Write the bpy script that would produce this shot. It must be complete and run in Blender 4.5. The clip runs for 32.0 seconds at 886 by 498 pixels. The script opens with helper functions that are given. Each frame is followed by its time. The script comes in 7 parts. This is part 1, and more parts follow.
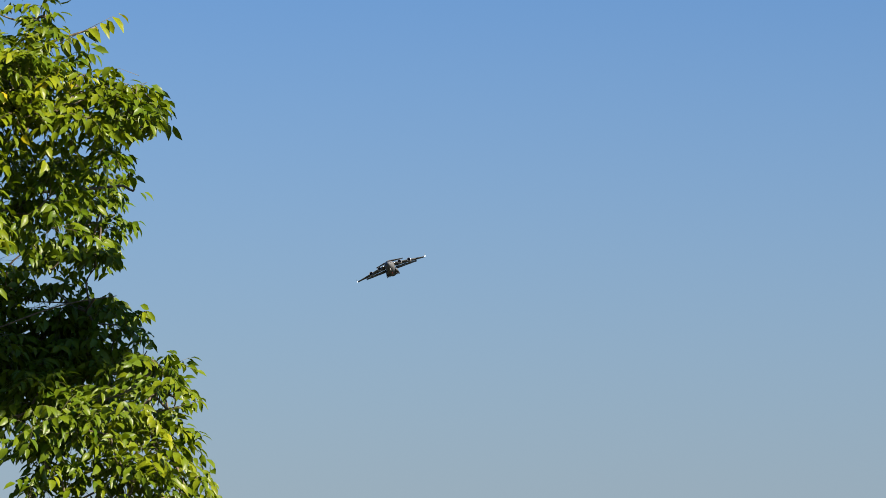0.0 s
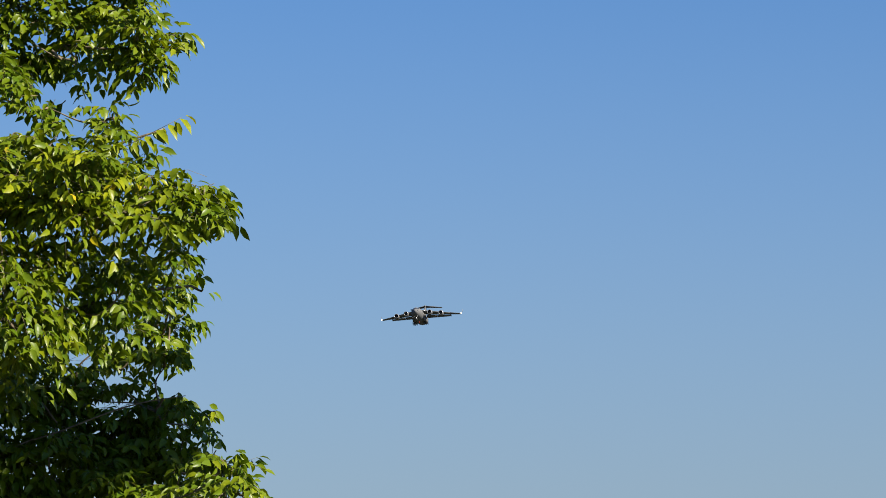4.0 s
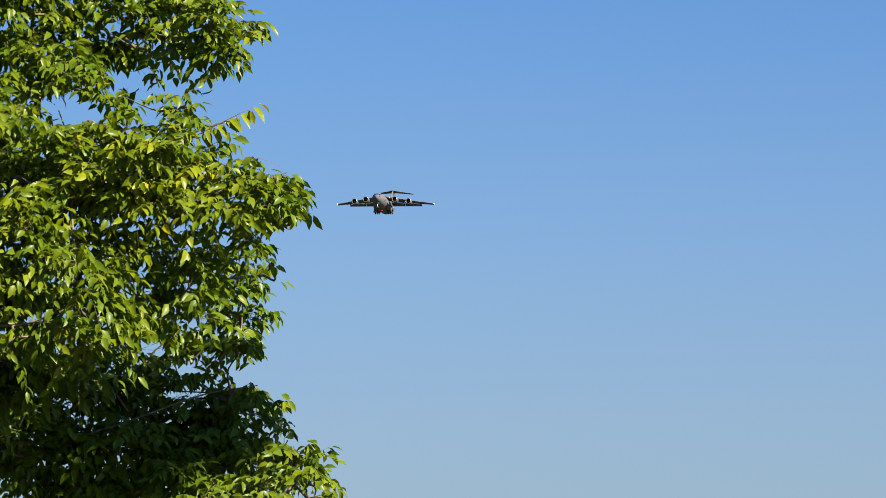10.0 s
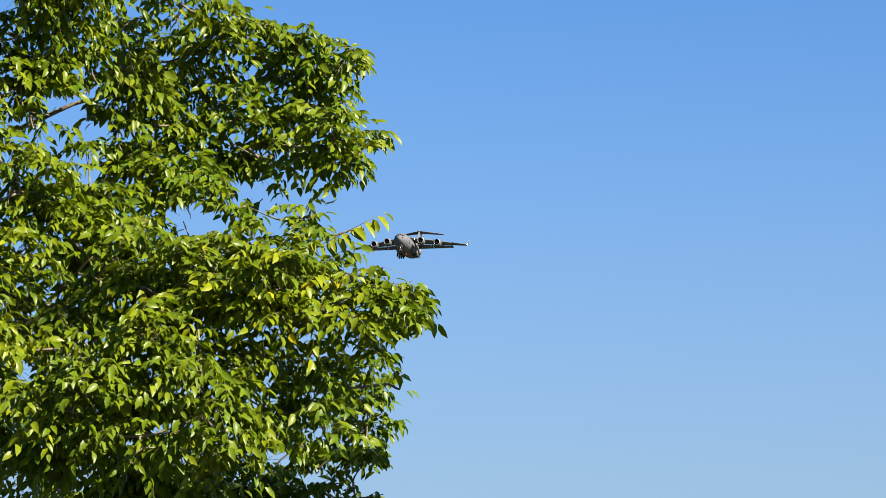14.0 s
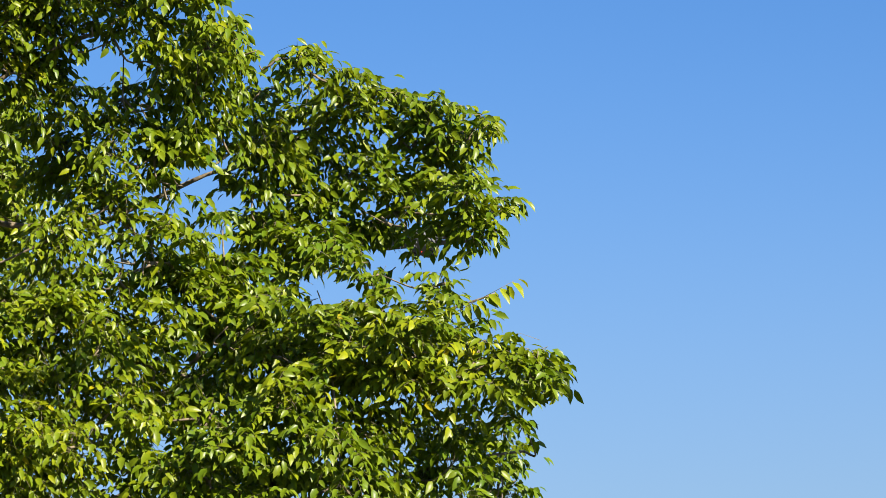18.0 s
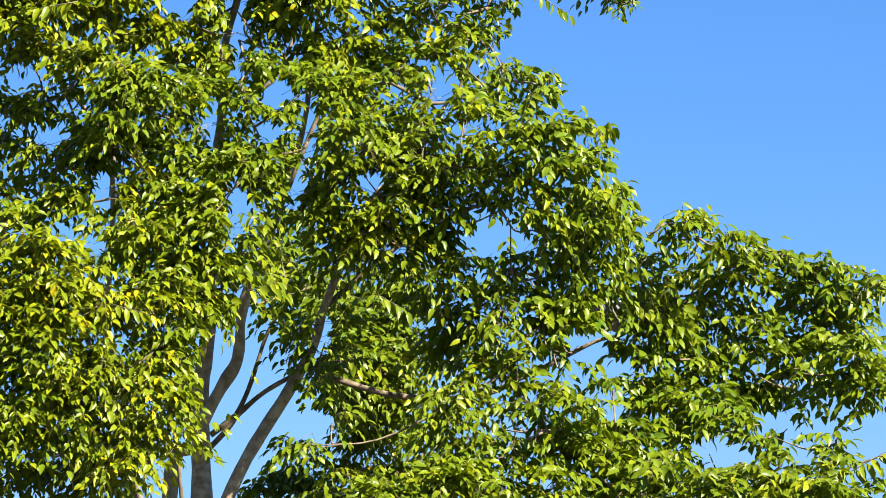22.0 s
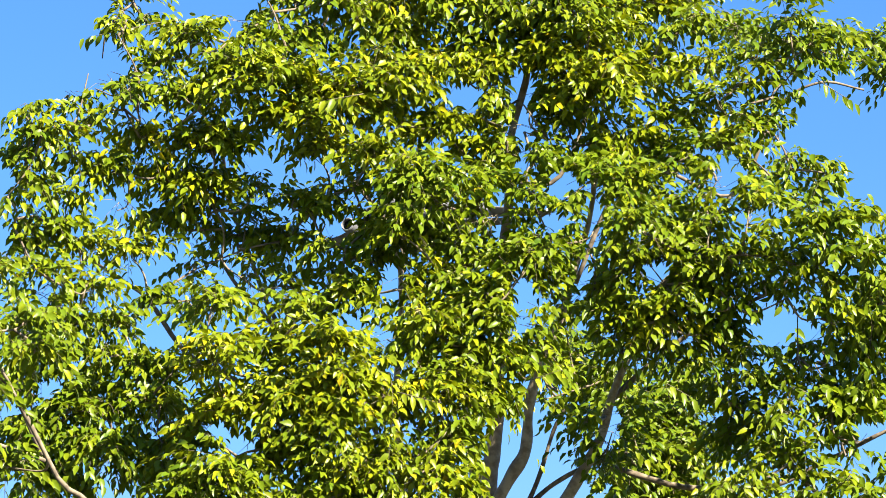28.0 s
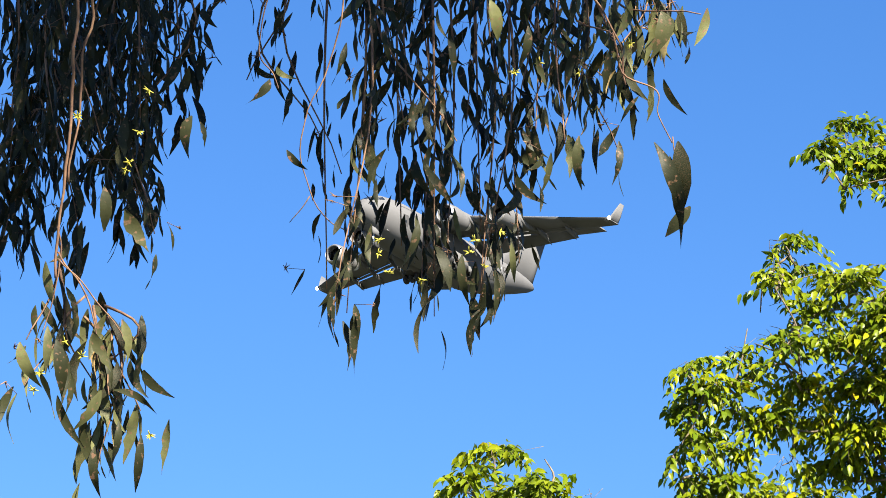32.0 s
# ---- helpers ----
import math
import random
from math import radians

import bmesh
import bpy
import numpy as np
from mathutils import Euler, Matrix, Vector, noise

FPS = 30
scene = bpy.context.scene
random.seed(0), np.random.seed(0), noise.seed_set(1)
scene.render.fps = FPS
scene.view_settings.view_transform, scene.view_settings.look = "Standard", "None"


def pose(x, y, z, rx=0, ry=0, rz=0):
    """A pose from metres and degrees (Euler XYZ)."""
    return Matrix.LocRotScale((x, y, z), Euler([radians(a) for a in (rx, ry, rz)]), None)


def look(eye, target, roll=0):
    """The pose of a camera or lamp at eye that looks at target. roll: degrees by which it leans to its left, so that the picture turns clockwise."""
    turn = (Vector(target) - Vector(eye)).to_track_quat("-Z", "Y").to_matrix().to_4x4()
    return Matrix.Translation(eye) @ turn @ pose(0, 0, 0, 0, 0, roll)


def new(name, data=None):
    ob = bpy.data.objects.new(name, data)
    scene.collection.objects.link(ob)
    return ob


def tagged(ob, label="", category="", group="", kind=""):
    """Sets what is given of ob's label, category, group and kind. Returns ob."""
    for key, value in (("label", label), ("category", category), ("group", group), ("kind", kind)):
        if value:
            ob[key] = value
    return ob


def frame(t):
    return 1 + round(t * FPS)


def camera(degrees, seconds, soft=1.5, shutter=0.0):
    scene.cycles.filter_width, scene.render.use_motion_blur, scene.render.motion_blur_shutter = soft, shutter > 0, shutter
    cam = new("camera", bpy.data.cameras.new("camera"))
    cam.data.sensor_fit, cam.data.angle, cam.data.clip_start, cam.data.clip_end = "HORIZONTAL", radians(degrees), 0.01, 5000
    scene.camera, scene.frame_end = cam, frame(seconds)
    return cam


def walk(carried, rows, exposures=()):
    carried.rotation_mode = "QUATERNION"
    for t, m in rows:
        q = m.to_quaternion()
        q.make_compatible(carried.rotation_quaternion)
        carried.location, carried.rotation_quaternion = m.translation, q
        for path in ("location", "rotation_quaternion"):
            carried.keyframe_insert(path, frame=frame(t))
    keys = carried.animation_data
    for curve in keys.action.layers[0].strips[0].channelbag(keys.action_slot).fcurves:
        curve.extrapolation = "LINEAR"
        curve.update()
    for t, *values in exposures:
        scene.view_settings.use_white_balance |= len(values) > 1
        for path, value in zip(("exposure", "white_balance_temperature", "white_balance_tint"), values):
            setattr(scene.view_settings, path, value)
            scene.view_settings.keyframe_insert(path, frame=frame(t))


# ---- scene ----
cam = camera(13.2, 32.0, soft=0.4)


def aim(x, y, z, pan, tilt, roll):
    """A camera pose: pan to the right of +y, tilt above the horizon, roll, in degrees."""
    return pose(x, y, z, 90 + tilt, 0, -pan) @ pose(0, 0, 0, 0, 0, roll)


EXPOSURES = [(0, 1.15), (4, 1.16), (8, 1.15), (9, 1.31), (11, 1.34), (13, 1.5), (18, 1.57), (20, 1.69), (21, 1.91), (24, 2.03), (29, 2.25), (30, 2.17), (31, 1.95), (32, 1.94)]
walk(cam, [
    (0, aim(0.000, -0.000, 1.600, -0.000, 6.000, 0.273)), (0.5, aim(0.008, -0.005, 1.597, -0.170, 6.269, 0.605)), (1, aim(0.009, -0.005, 1.602, -0.498, 6.525, 0.603)),
    (1.5, aim(0.010, -0.006, 1.606, -0.720, 6.497, 0.515)), (2, aim(0.008, -0.013, 1.600, -0.805, 6.538, 0.608)), (2.5, aim(0.011, -0.035, 1.601, -0.825, 6.786, 0.432)),
    (3, aim(0.019, -0.049, 1.599, -0.872, 7.103, 0.298)), (3.5, aim(0.021, -0.062, 1.603, -0.998, 7.275, -0.010)), (4, aim(0.017, -0.069, 1.595, -1.069, 7.461, 0.041)),
    (4.5, aim(0.014, -0.042, 1.611, -1.235, 7.546, 0.106)), (6.5, aim(0.030, -0.024, 1.578, -1.415, 7.385, -0.451)), (7, aim(0.042, -0.023, 1.566, -1.347, 7.303, -0.442)),
    (7.5, aim(0.042, -0.018, 1.579, -1.326, 7.282, -0.169)), (8, aim(0.037, -0.011, 1.587, -1.597, 7.356, -0.103)), (8.5, aim(0.045, -0.003, 1.581, -1.863, 7.442, -0.017)),
    (9, aim(0.047, 0.005, 1.564, -2.045, 7.501, 0.182)), (9.5, aim(0.035, 0.011, 1.572, -2.115, 7.415, 0.458)), (10, aim(0.034, 0.010, 1.577, -2.244, 7.409, 0.492)),
    (10.5, aim(0.033, 0.010, 1.564, -2.436, 7.495, 0.839)), (11, aim(0.035, 0.026, 1.579, -2.826, 7.524, 0.653)), (11.5, aim(0.025, 0.044, 1.592, -3.239, 7.920, 0.732)),
    (12, aim(0.020, 0.043, 1.588, -3.579, 8.490, 0.572)), (12.5, aim(0.017, 0.049, 1.592, -3.750, 8.737, 0.442)), (13, aim(0.003, 0.056, 1.597, -3.866, 8.830, 0.301)),
    (13.5, aim(-0.009, 0.038, 1.588, -3.907, 8.905, 0.231)), (15.5, aim(-0.060, -0.015, 1.582, -4.254, 9.289, 0.190)), (16, aim(-0.063, 0.003, 1.565, -4.627, 9.425, 0.010)),
    (16.5, aim(-0.080, 0.016, 1.569, -4.992, 9.574, -0.075)), (17, aim(-0.115, 0.047, 1.567, -5.252, 9.806, -0.085)), (17.5, aim(-0.129, 0.058, 1.566, -5.430, 9.992, -0.140)),
    (18, aim(-0.141, 0.039, 1.546, -5.549, 10.138, -0.240)), (18.5, aim(-0.148, 0.020, 1.538, -5.668, 10.234, -0.120)), (19, aim(-0.153, 0.039, 1.541, -5.917, 10.355, -0.037)),
    (19.5, aim(-0.170, 0.042, 1.542, -6.288, 10.641, -0.184)), (20, aim(-0.208, 0.021, 1.537, -6.658, 11.034, -0.540)), (20.5, aim(-0.215, -0.016, 1.533, -8.056, 11.441, -0.330)),
    (21, aim(-0.216, -0.037, 1.533, -9.354, 11.782, -0.432)), (21.5, aim(-0.216, -0.024, 1.541, -10.426, 12.201, -0.492)), (22, aim(-0.191, -0.014, 1.518, -11.253, 12.726, -0.668)),
    (22.5, aim(-0.177, -0.033, 1.529, -12.104, 13.151, -0.615)), (23, aim(-0.195, 0.008, 1.498, -12.782, 13.698, -0.714)), (23.5, aim(-0.207, 0.055, 1.503, -13.230, 14.048, -0.750)),
    (24, aim(-0.166, 0.053, 1.481, -13.671, 14.279, -1.248)), (24.5, aim(-0.168, 0.044, 1.482, -13.292, 14.081, -1.473)), (26.5, aim(-0.142, 0.021, 1.346, -13.228, 14.112, -0.068)),
    (27, aim(-0.125, 0.024, 1.308, -13.946, 14.421, -0.045)), (27.5, aim(-0.122, -0.007, 1.286, -14.722, 14.670, 0.261)), (28, aim(-0.107, 0.015, 1.336, -15.973, 14.737, 0.005)),
    (28.5, aim(-0.169, -0.035, 1.400, -16.903, 14.690, -0.440)), (29, aim(-0.237, -0.029, 1.463, -17.790, 14.671, -0.393)), (29.5, aim(-0.233, -0.009, 1.526, -18.629, 14.621, -0.200)),
    (30, aim(-0.230, 0.027, 1.590, -19.688, 14.721, 0.268)), (30.5, aim(-0.256, 0.037, 1.598, -20.553, 15.239, 0.436)), (31, aim(-0.242, -0.013, 1.570, -21.264, 16.025, 0.260)),
    (31.5, aim(-0.259, -0.012, 1.570, -22.929, 16.757, 0.482)), (32, aim(-0.264, -0.053, 1.580, -25.625, 17.685, 0.216))], EXPOSURES)

# ---- world, sun ----
SKY_DEPTH = 1.19
SUN_TURN, SUN_HEIGHT = 121.0, 38.0  # degrees right of +y, above the horizon
world = bpy.data.worlds.new("world")
scene.world = world
world.use_nodes = True
wn = world.node_tree.nodes
sky = wn.new("ShaderNodeTexSky")
sky.sky_type, sky.sun_disc = "NISHITA", False
sky.sun_elevation, sky.sun_rotation = radians(SUN_HEIGHT), radians(SUN_TURN)
sky.air_density, sky.dust_density, sky.ozone_density = 1.0, 0.08, 6.0
deep = wn.new("ShaderNodeHueSaturation")  # clear, deep blue air
deep.inputs["Saturation"].default_value = SKY_DEPTH
deep.inputs["Hue"].default_value = 0.508
world.node_tree.links.new(sky.outputs[0], deep.inputs["Color"])
haze = wn.new("ShaderNodeMix")  # dry haze low over the horizon
haze.data_type = "RGBA"
haze.inputs[7].default_value = (2.1, 2.7, 3.68, 1)
up = wn.new("ShaderNodeSeparateXYZ")
fade = wn.new("ShaderNodeMapRange")
fade.interpolation_type = "SMOOTHSTEP"
for k, v in enumerate((-0.02, 0.25, 0.84, 0.0)):
    fade.inputs[k + 1].default_value = v
world.node_tree.links.new(wn.new("ShaderNodeTexCoord").outputs["Generated"], up.inputs[0])
world.node_tree.links.new(up.outputs["Z"], fade.inputs[0])
world.node_tree.links.new(fade.outputs[0], haze.inputs[0])
world.node_tree.links.new(deep.outputs[0], haze.inputs[6])
world.node_tree.links.new(haze.outputs[2], wn["Background"].inputs[0])
wn["Background"].inputs[1].default_value = 0.052
sun_data = bpy.data.lights.new("sun", "SUN")
sun_data.energy, sun_data.angle, sun_data.color = 5.0, radians(0.53), (1.0, 0.91, 0.76)
sun = new("sun", sun_data)
h, e = radians(SUN_TURN), radians(SUN_HEIGHT)
SUNWARD = Vector((math.sin(h) * math.cos(e), math.cos(h) * math.cos(e), math.sin(e)))
sun.matrix_world = look(SUNWARD * 50, (0, 0, 0))


# ---- materials ----
class Nodes:
    """A short way to write a node material."""

    def __init__(self, name):
        self.mat = bpy.data.materials.new(name)
        self.mat.use_nodes = True
        self.tree = self.mat.node_tree
        self.bsdf = self.tree.nodes["Principled BSDF"]
        self.out = self.tree.nodes["Material Output"]

    def add(self, kind, **values):
        node = self.tree.nodes.new(kind)
        for key, value in values.items():
            node.inputs[key].default_value = value
        return node

    def link(self, a, b):
        self.tree.links.new(a, b)

    def math(self, operation, a, b):
        node = self.tree.nodes.new("ShaderNodeMath")
        node.operation = operation
        for i, v in enumerate((a, b)):
            if isinstance(v, (int, float)):
                node.inputs[i].default_value = v
            else:
                self.link(v, node.inputs[i])
        return node.outputs[0]

    def ramp(self, fac, *stops):
        node = self.tree.nodes.new("ShaderNodeValToRGB")
        el = node.color_ramp.elements
        while len(el) < len(stops):
            el.new(0.5)
        for k, (p, c) in enumerate(stops):
            el[k].position, el[k].color = p, (*c, 1)
        self.link(fac, node.inputs[0])
        return node.outputs[0]

    def noise(self, scale, detail=4.0, coords="Object"):
        co = self.tree.nodes.new("ShaderNodeTexCoord")
        node = self.add("ShaderNodeTexNoise", Scale=scale, Detail=detail)
        self.link(co.outputs[coords], node.inputs["Vector"])
        return node.outputs["Fac"]

    def mix(self, fac, a, b, blend="MIX"):
        node = self.tree.nodes.new("ShaderNodeMix")
        node.data_type, node.blend_type = "RGBA", blend
        for sock, v in ((node.inputs[0], fac), (node.inputs[6], a), (node.inputs[7], b)):
            if isinstance(v, (int, float)):
                sock.default_value = v
            elif isinstance(v, tuple):
                sock.default_value = (*v, 1)
            else:
                self.link(v, sock)
        return node.outputs[2]

    def bump(self, height, strength, distance=0.01):
        node = self.add("ShaderNodeBump", Strength=strength, Distance=distance)
        self.link(height, node.inputs["Height"])
        self.link(node.outputs[0], self.bsdf.inputs["Normal"])


def leaf_material(name, pale_end, dark_end, dry, gloss, through_light, glow, shine=0.35, blotch=0.0):
    """Two-sided leaf: waxy face, light shining through, colour by leaf and by a tone that also carries sun and shade.
    """
    n = Nodes(name)
    geo = n.tree.nodes.new("ShaderNodeNewGeometry")
    info = n.tree.nodes.new("ShaderNodeObjectInfo")
    rand = n.math("FRACT", n.math("ADD", geo.outputs["Random Per Island"], info.outputs["Random"]), 0)
    tone_light = n.tree.nodes.new("ShaderNodeAttribute")
    tone_light.attribute_name = "tone"
    fac = n.math("ADD", n.math("MULTIPLY", tone_light.outputs["Fac"], 0.55), n.math("MULTIPLY", rand, 0.45))
    # gum leaves get a darker middle stop, shade put into their colour
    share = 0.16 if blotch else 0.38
    col = n.ramp(fac, (0.05, dark_end), (0.6, tuple((1 - share) * a + share * b for a, b in zip(dark_end, pale_end))), (0.93, pale_end), (0.995, dry))
    spots = n.noise(60.0, 3.0)
    col = n.mix(n.ramp(spots, (0.35, (0.75, 0.75, 0.75)), (0.65, (1, 1, 1))), tuple(0.55 * c for c in dark_end), col)
    if blotch:  # brown insect-bitten blotches
        marks = n.ramp(n.noise(95.0, 2.0), (0.60, (0, 0, 0)), (0.68, (blotch, blotch, blotch)))
        col = n.mix(marks, col, (0.15, 0.085, 0.05))
    n.link(col, n.bsdf.inputs["Base Color"])
    n.bsdf.inputs["Roughness"].default_value = gloss
    n.bsdf.inputs["Specular IOR Level"].default_value = shine
    n.bump(n.noise(90.0, 2.0), 0.25, 0.002)
    lit = n.tree.nodes.new("ShaderNodeBsdfTranslucent")
    n.link(n.mix(1.0, col, glow, "MULTIPLY"), lit.inputs["Color"])
    both = n.tree.nodes.new("ShaderNodeMixShader")
    both.inputs[0].default_value = through_light
    n.link(n.bsdf.outputs[0], both.inputs[1])
    n.link(lit.outputs[0], both.inputs[2])
    n.link(both.outputs[0], n.out.inputs["Surface"])
    return n.mat


def bark_material(name, pale, dark, scale):
    n = Nodes(name)
    grain = n.noise(scale, 6.0)
    big = n.noise(scale * 0.15, 3.0)
    col = n.mix(n.ramp(grain, (0.38, (0, 0, 0)), (0.62, (1, 1, 1))), dark, pale)
    col = n.mix(n.ramp(big, (0.4, (0.65, 0.65, 0.65)), (0.6, (1, 1, 1))), tuple(0.7 * c for c in dark), col)
    n.link(col, n.bsdf.inputs["Base Color"])
    n.bsdf.inputs["Roughness"].default_value = 0.85
    n.bump(grain, 0.6, 0.004)
    return n.mat


def paint_material(name, colour, rough=0.5, metal=0.0, vary=0.12, sheen=0.5):
    """Matt paint with faint streaks and panel grime."""
    n = Nodes(name)
    fine, broad = n.noise(1.6, 6.0), n.noise(0.22, 3.0)
    dull = tuple(c * (1 - vary) for c in colour)
    col = n.mix(n.ramp(broad, (0.35, (0, 0, 0)), (0.65, (1, 1, 1))), dull, colour)
    col = n.mix(n.ramp(fine, (0.3, (0.8, 0.8, 0.8)), (0.6, (1, 1, 1))), tuple(c * (1 - 1.6 * vary) for c in colour), col)
    n.link(col, n.bsdf.inputs["Base Color"])
    n.bsdf.inputs["Roughness"].default_value = rough
    n.bsdf.inputs["Metallic"].default_value = metal
    n.bsdf.inputs["Specular IOR Level"].default_value = sheen
    return n.mat


def glow_material(name, colour, strength):
    n = Nodes(name)
    n.bsdf.inputs["Base Color"].default_value = (*colour, 1)
    n.bsdf.inputs["Emission Color"].default_value = (*colour, 1)
    n.bsdf.inputs["Emission Strength"].default_value = strength
    return n.mat


LEAF = leaf_material("broad_leaf", (0.262, 0.285, 0.006), (0.074, 0.136, 0.006), (0.52, 0.39, 0.01), 0.36, 0.30, (1.0, 1.0, 0.2), 0.21)
# near-black end stands for leaves in shade, pale end for sunlit ones
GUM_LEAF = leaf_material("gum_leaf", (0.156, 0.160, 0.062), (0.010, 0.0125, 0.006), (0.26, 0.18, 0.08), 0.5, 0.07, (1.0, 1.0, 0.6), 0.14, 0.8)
LIMB_BARK = bark_material("grey_brown_bark", (0.220, 0.172, 0.110), (0.097, 0.075, 0.048), 34.0)
BARK = bark_material("pale_bark", (0.493, 0.405, 0.290), (0.246, 0.185, 0.123), 30.0)
TWIG = bark_material("green_brown_twig", (0.211, 0.167, 0.088), (0.088, 0.079, 0.044), 40.0)
GUM_TWIG = bark_material("red_brown_twig", (0.264, 0.150, 0.079), (0.132, 0.070, 0.044), 40.0)
BUD = paint_material("yellow_green_bud", (0.40, 0.36, 0.04), 0.6)
GREY = paint_material("grey_airframe_paint", (0.134, 0.135, 0.139), 0.8, sheen=0.06)
GREY_DARK = paint_material("dark_grey_paint", (0.07, 0.07, 0.073), 0.8, sheen=0.06)
METAL = paint_material("bare_metal", (0.62, 0.61, 0.60), 0.3, 0.8)
RUBBER = paint_material("tyre_rubber", (0.025, 0.025, 0.026), 0.75)
BLACK = paint_material("shade_black", (0.02, 0.02, 0.022), 0.6)
GLASS = paint_material("cockpit_glass", (0.02, 0.025, 0.03), 0.08, 0.0, 0.02)
WHITE = paint_material("white_paint", (0.75, 0.75, 0.74), 0.5)
LAMP_WHITE = glow_material("white_lamp", (1.0, 0.95, 0.85), 4.0)
LAMP_RED = glow_material("red_lamp", (1.0, 0.05, 0.03), 2.0)


def ground_material():
    n = Nodes("dry_grass")
    col = n.mix(n.ramp(n.noise(0.4, 8.0), (0.35, (0, 0, 0)), (0.65, (1, 1, 1))), (0.018, 0.028, 0.010), (0.048, 0.044, 0.024))
    n.link(col, n.bsdf.inputs["Base Color"])
    n.bsdf.inputs["Roughness"].default_value = 0.9
    n.bump(n.noise(8.0, 6.0), 0.6, 0.05)
    return n.mat


# ---- mesh helpers ----
def part(name, bm, material, parent=None, label="", smooth=True):
    """Links a bmesh as one mesh object, under a thing or a part."""
    me = bpy.data.meshes.new(name)
    if smooth:
        for f in bm.faces:
            f.smooth = True
    bm.to_mesh(me)
    bm.free()
    me.materials.append(material)
    ob = new(name, me)
    ob.parent = parent
    if label:
        ob["label"] = label
    return ob


def raw(name, verts, faces, material, parent=None, smooth=True):
    me = bpy.data.meshes.new(name)
    me.from_pydata(verts, [], faces)
    if smooth:
        me.polygons.foreach_set("use_smooth", [True] * len(me.polygons))
    me.materials.append(material)
    ob = new(name, me)
    ob.parent = parent
    return ob


def loft(rings, close_ends=True):
    """A bmesh through rings of equal length."""
    bm = bmesh.new()
    made = [[bm.verts.new(p) for p in ring] for ring in rings]
    n = len(rings[0])
    for a, b in zip(made, made[1:]):
        for i in range(n):
            bm.faces.new((a[i], a[(i + 1) % n], b[(i + 1) % n], b[i]))
    if close_ends:
        bm.faces.new(made[0][::-1])
        bm.faces.new(made[-1])
    bmesh.ops.recalc_face_normals(bm, faces=bm.faces[:])
    return bm


def glide(points, steps):
    """A smooth line through points (Catmull-Rom)."""
    pts = [Vector(p) for p in points]
    pts = [2 * pts[0] - pts[1]] + pts + [2 * pts[-1] - pts[-2]]
    out = []
    for a, b, c, d in zip(pts, pts[1:], pts[2:], pts[3:]):
        for k in range(steps):
            t = k / steps
            out.append(0.5 * (2 * b + (c - a) * t + (2 * a - 5 * b + 4 * c - d) * t * t + (3 * b - a - 3 * c + d) * t ** 3))
    return out + [pts[-2]]


def tube(line, r0, r1, sides, verts, faces, rough=0.0):
    """Adds a tapering tube along a line to verts and faces."""
    first = len(verts)
    n = len(line)
    side = Vector((0.31, 0.22, 0.92))
    for k, p in enumerate(line):
        ahead = (line[min(k + 1, n - 1)] - line[max(k - 1, 0)]).normalized()
        u = ahead.cross(side)
        u = u.normalized() if u.length > 1e-4 else Vector((1, 0, 0))
        v = ahead.cross(u)
        r = (r0 + (r1 - r0) * k / (n - 1)) * (1 + rough * noise.noise(p * 9.0))
        for i in range(sides):
            a = 2 * math.pi * i / sides
            verts.append(p + u * (r * math.cos(a)) + v * (r * math.sin(a)))
    for k in range(n - 1):
        for i in range(sides):
            a, b = first + k * sides + i, first + k * sides + (i + 1) % sides
            faces.append((a, b, b + sides, a + sides))
    faces.append(tuple(range(first + sides - 1, first - 1, -1)))
    faces.append(tuple(range(first + (n - 1) * sides, first + n * sides)))


# ---- ground ----
bm = bmesh.new()
bmesh.ops.create_circle(bm, cap_ends=True, segments=96, radius=4800)
ground = part("ground", bm, ground_material(), smooth=False)
tagged(ground, "wide dry grass ground below the trees", "ground", kind="structure")

# ---- broad-leaved trees ----
# leaf outline: along, aside, lift (folded along the midrib, arched, with a drawn-out drooping tip)
LEAF_FORM = np.array([(0, 0, 0), (0.27, -0.40, 0.08), (0.27, 0, 0.0), (0.27, 0.40, 0.08), (0.64, -0.36, 0.0), (0.62, 0, -0.07), (0.64, 0.36, 0.0), (1, 0, -0.24)])
LEAF_FACES = [(0, 2, 1), (0, 3, 2), (1, 2, 5, 4), (2, 3, 6, 5), (4, 5, 7), (5, 6, 7)]
limbs_of = {}


def leaf_mesh(name, form, faces, material, tone):
    me = bpy.data.meshes.new(name)
    me.from_pydata([tuple(p) for p in form], [], faces)
    me.polygons.foreach_set("use_smooth", [True] * len(me.polygons))
    me.attributes.new("tone", "FLOAT", "POINT").data.foreach_set("value", [tone] * len(form))
    me.materials.append(material)
    return me


def leaf_frames(axis, normal):
    axis = axis / np.linalg.norm(axis, axis=1, keepdims=True)
    side = np.cross(normal, axis)
    side /= np.linalg.norm(side, axis=1, keepdims=True) + 1e-9
    return axis, side, np.cross(axis, side)


def leaf_cloud(name, base, axis, normal, length, width, tone, form, faces, material, parent):
    """One mesh of many leaves."""
    a, s, n = leaf_frames(axis, normal)
    L, W = length[:, None, None], width[:, None, None]
    v = base[:, None, :] + form[None, :, 0:1] * L * a[:, None, :] + form[None, :, 1:2] * W * s[:, None, :] + form[None, :, 2:3] * L * n[:, None, :]
    count, k = len(base), len(form)
    verts = v.reshape(-1, 3)
    allf = [tuple(i + j * k for i in f) for j in range(count) for f in faces]
    ob = raw(name, verts.tolist(), allf, material, parent)
    ob.data.attributes.new("tone", "FLOAT", "POINT").data.foreach_set("value", np.repeat(tone, k).astype(np.float32))
    ob["kind"] = "stuff"
    return ob


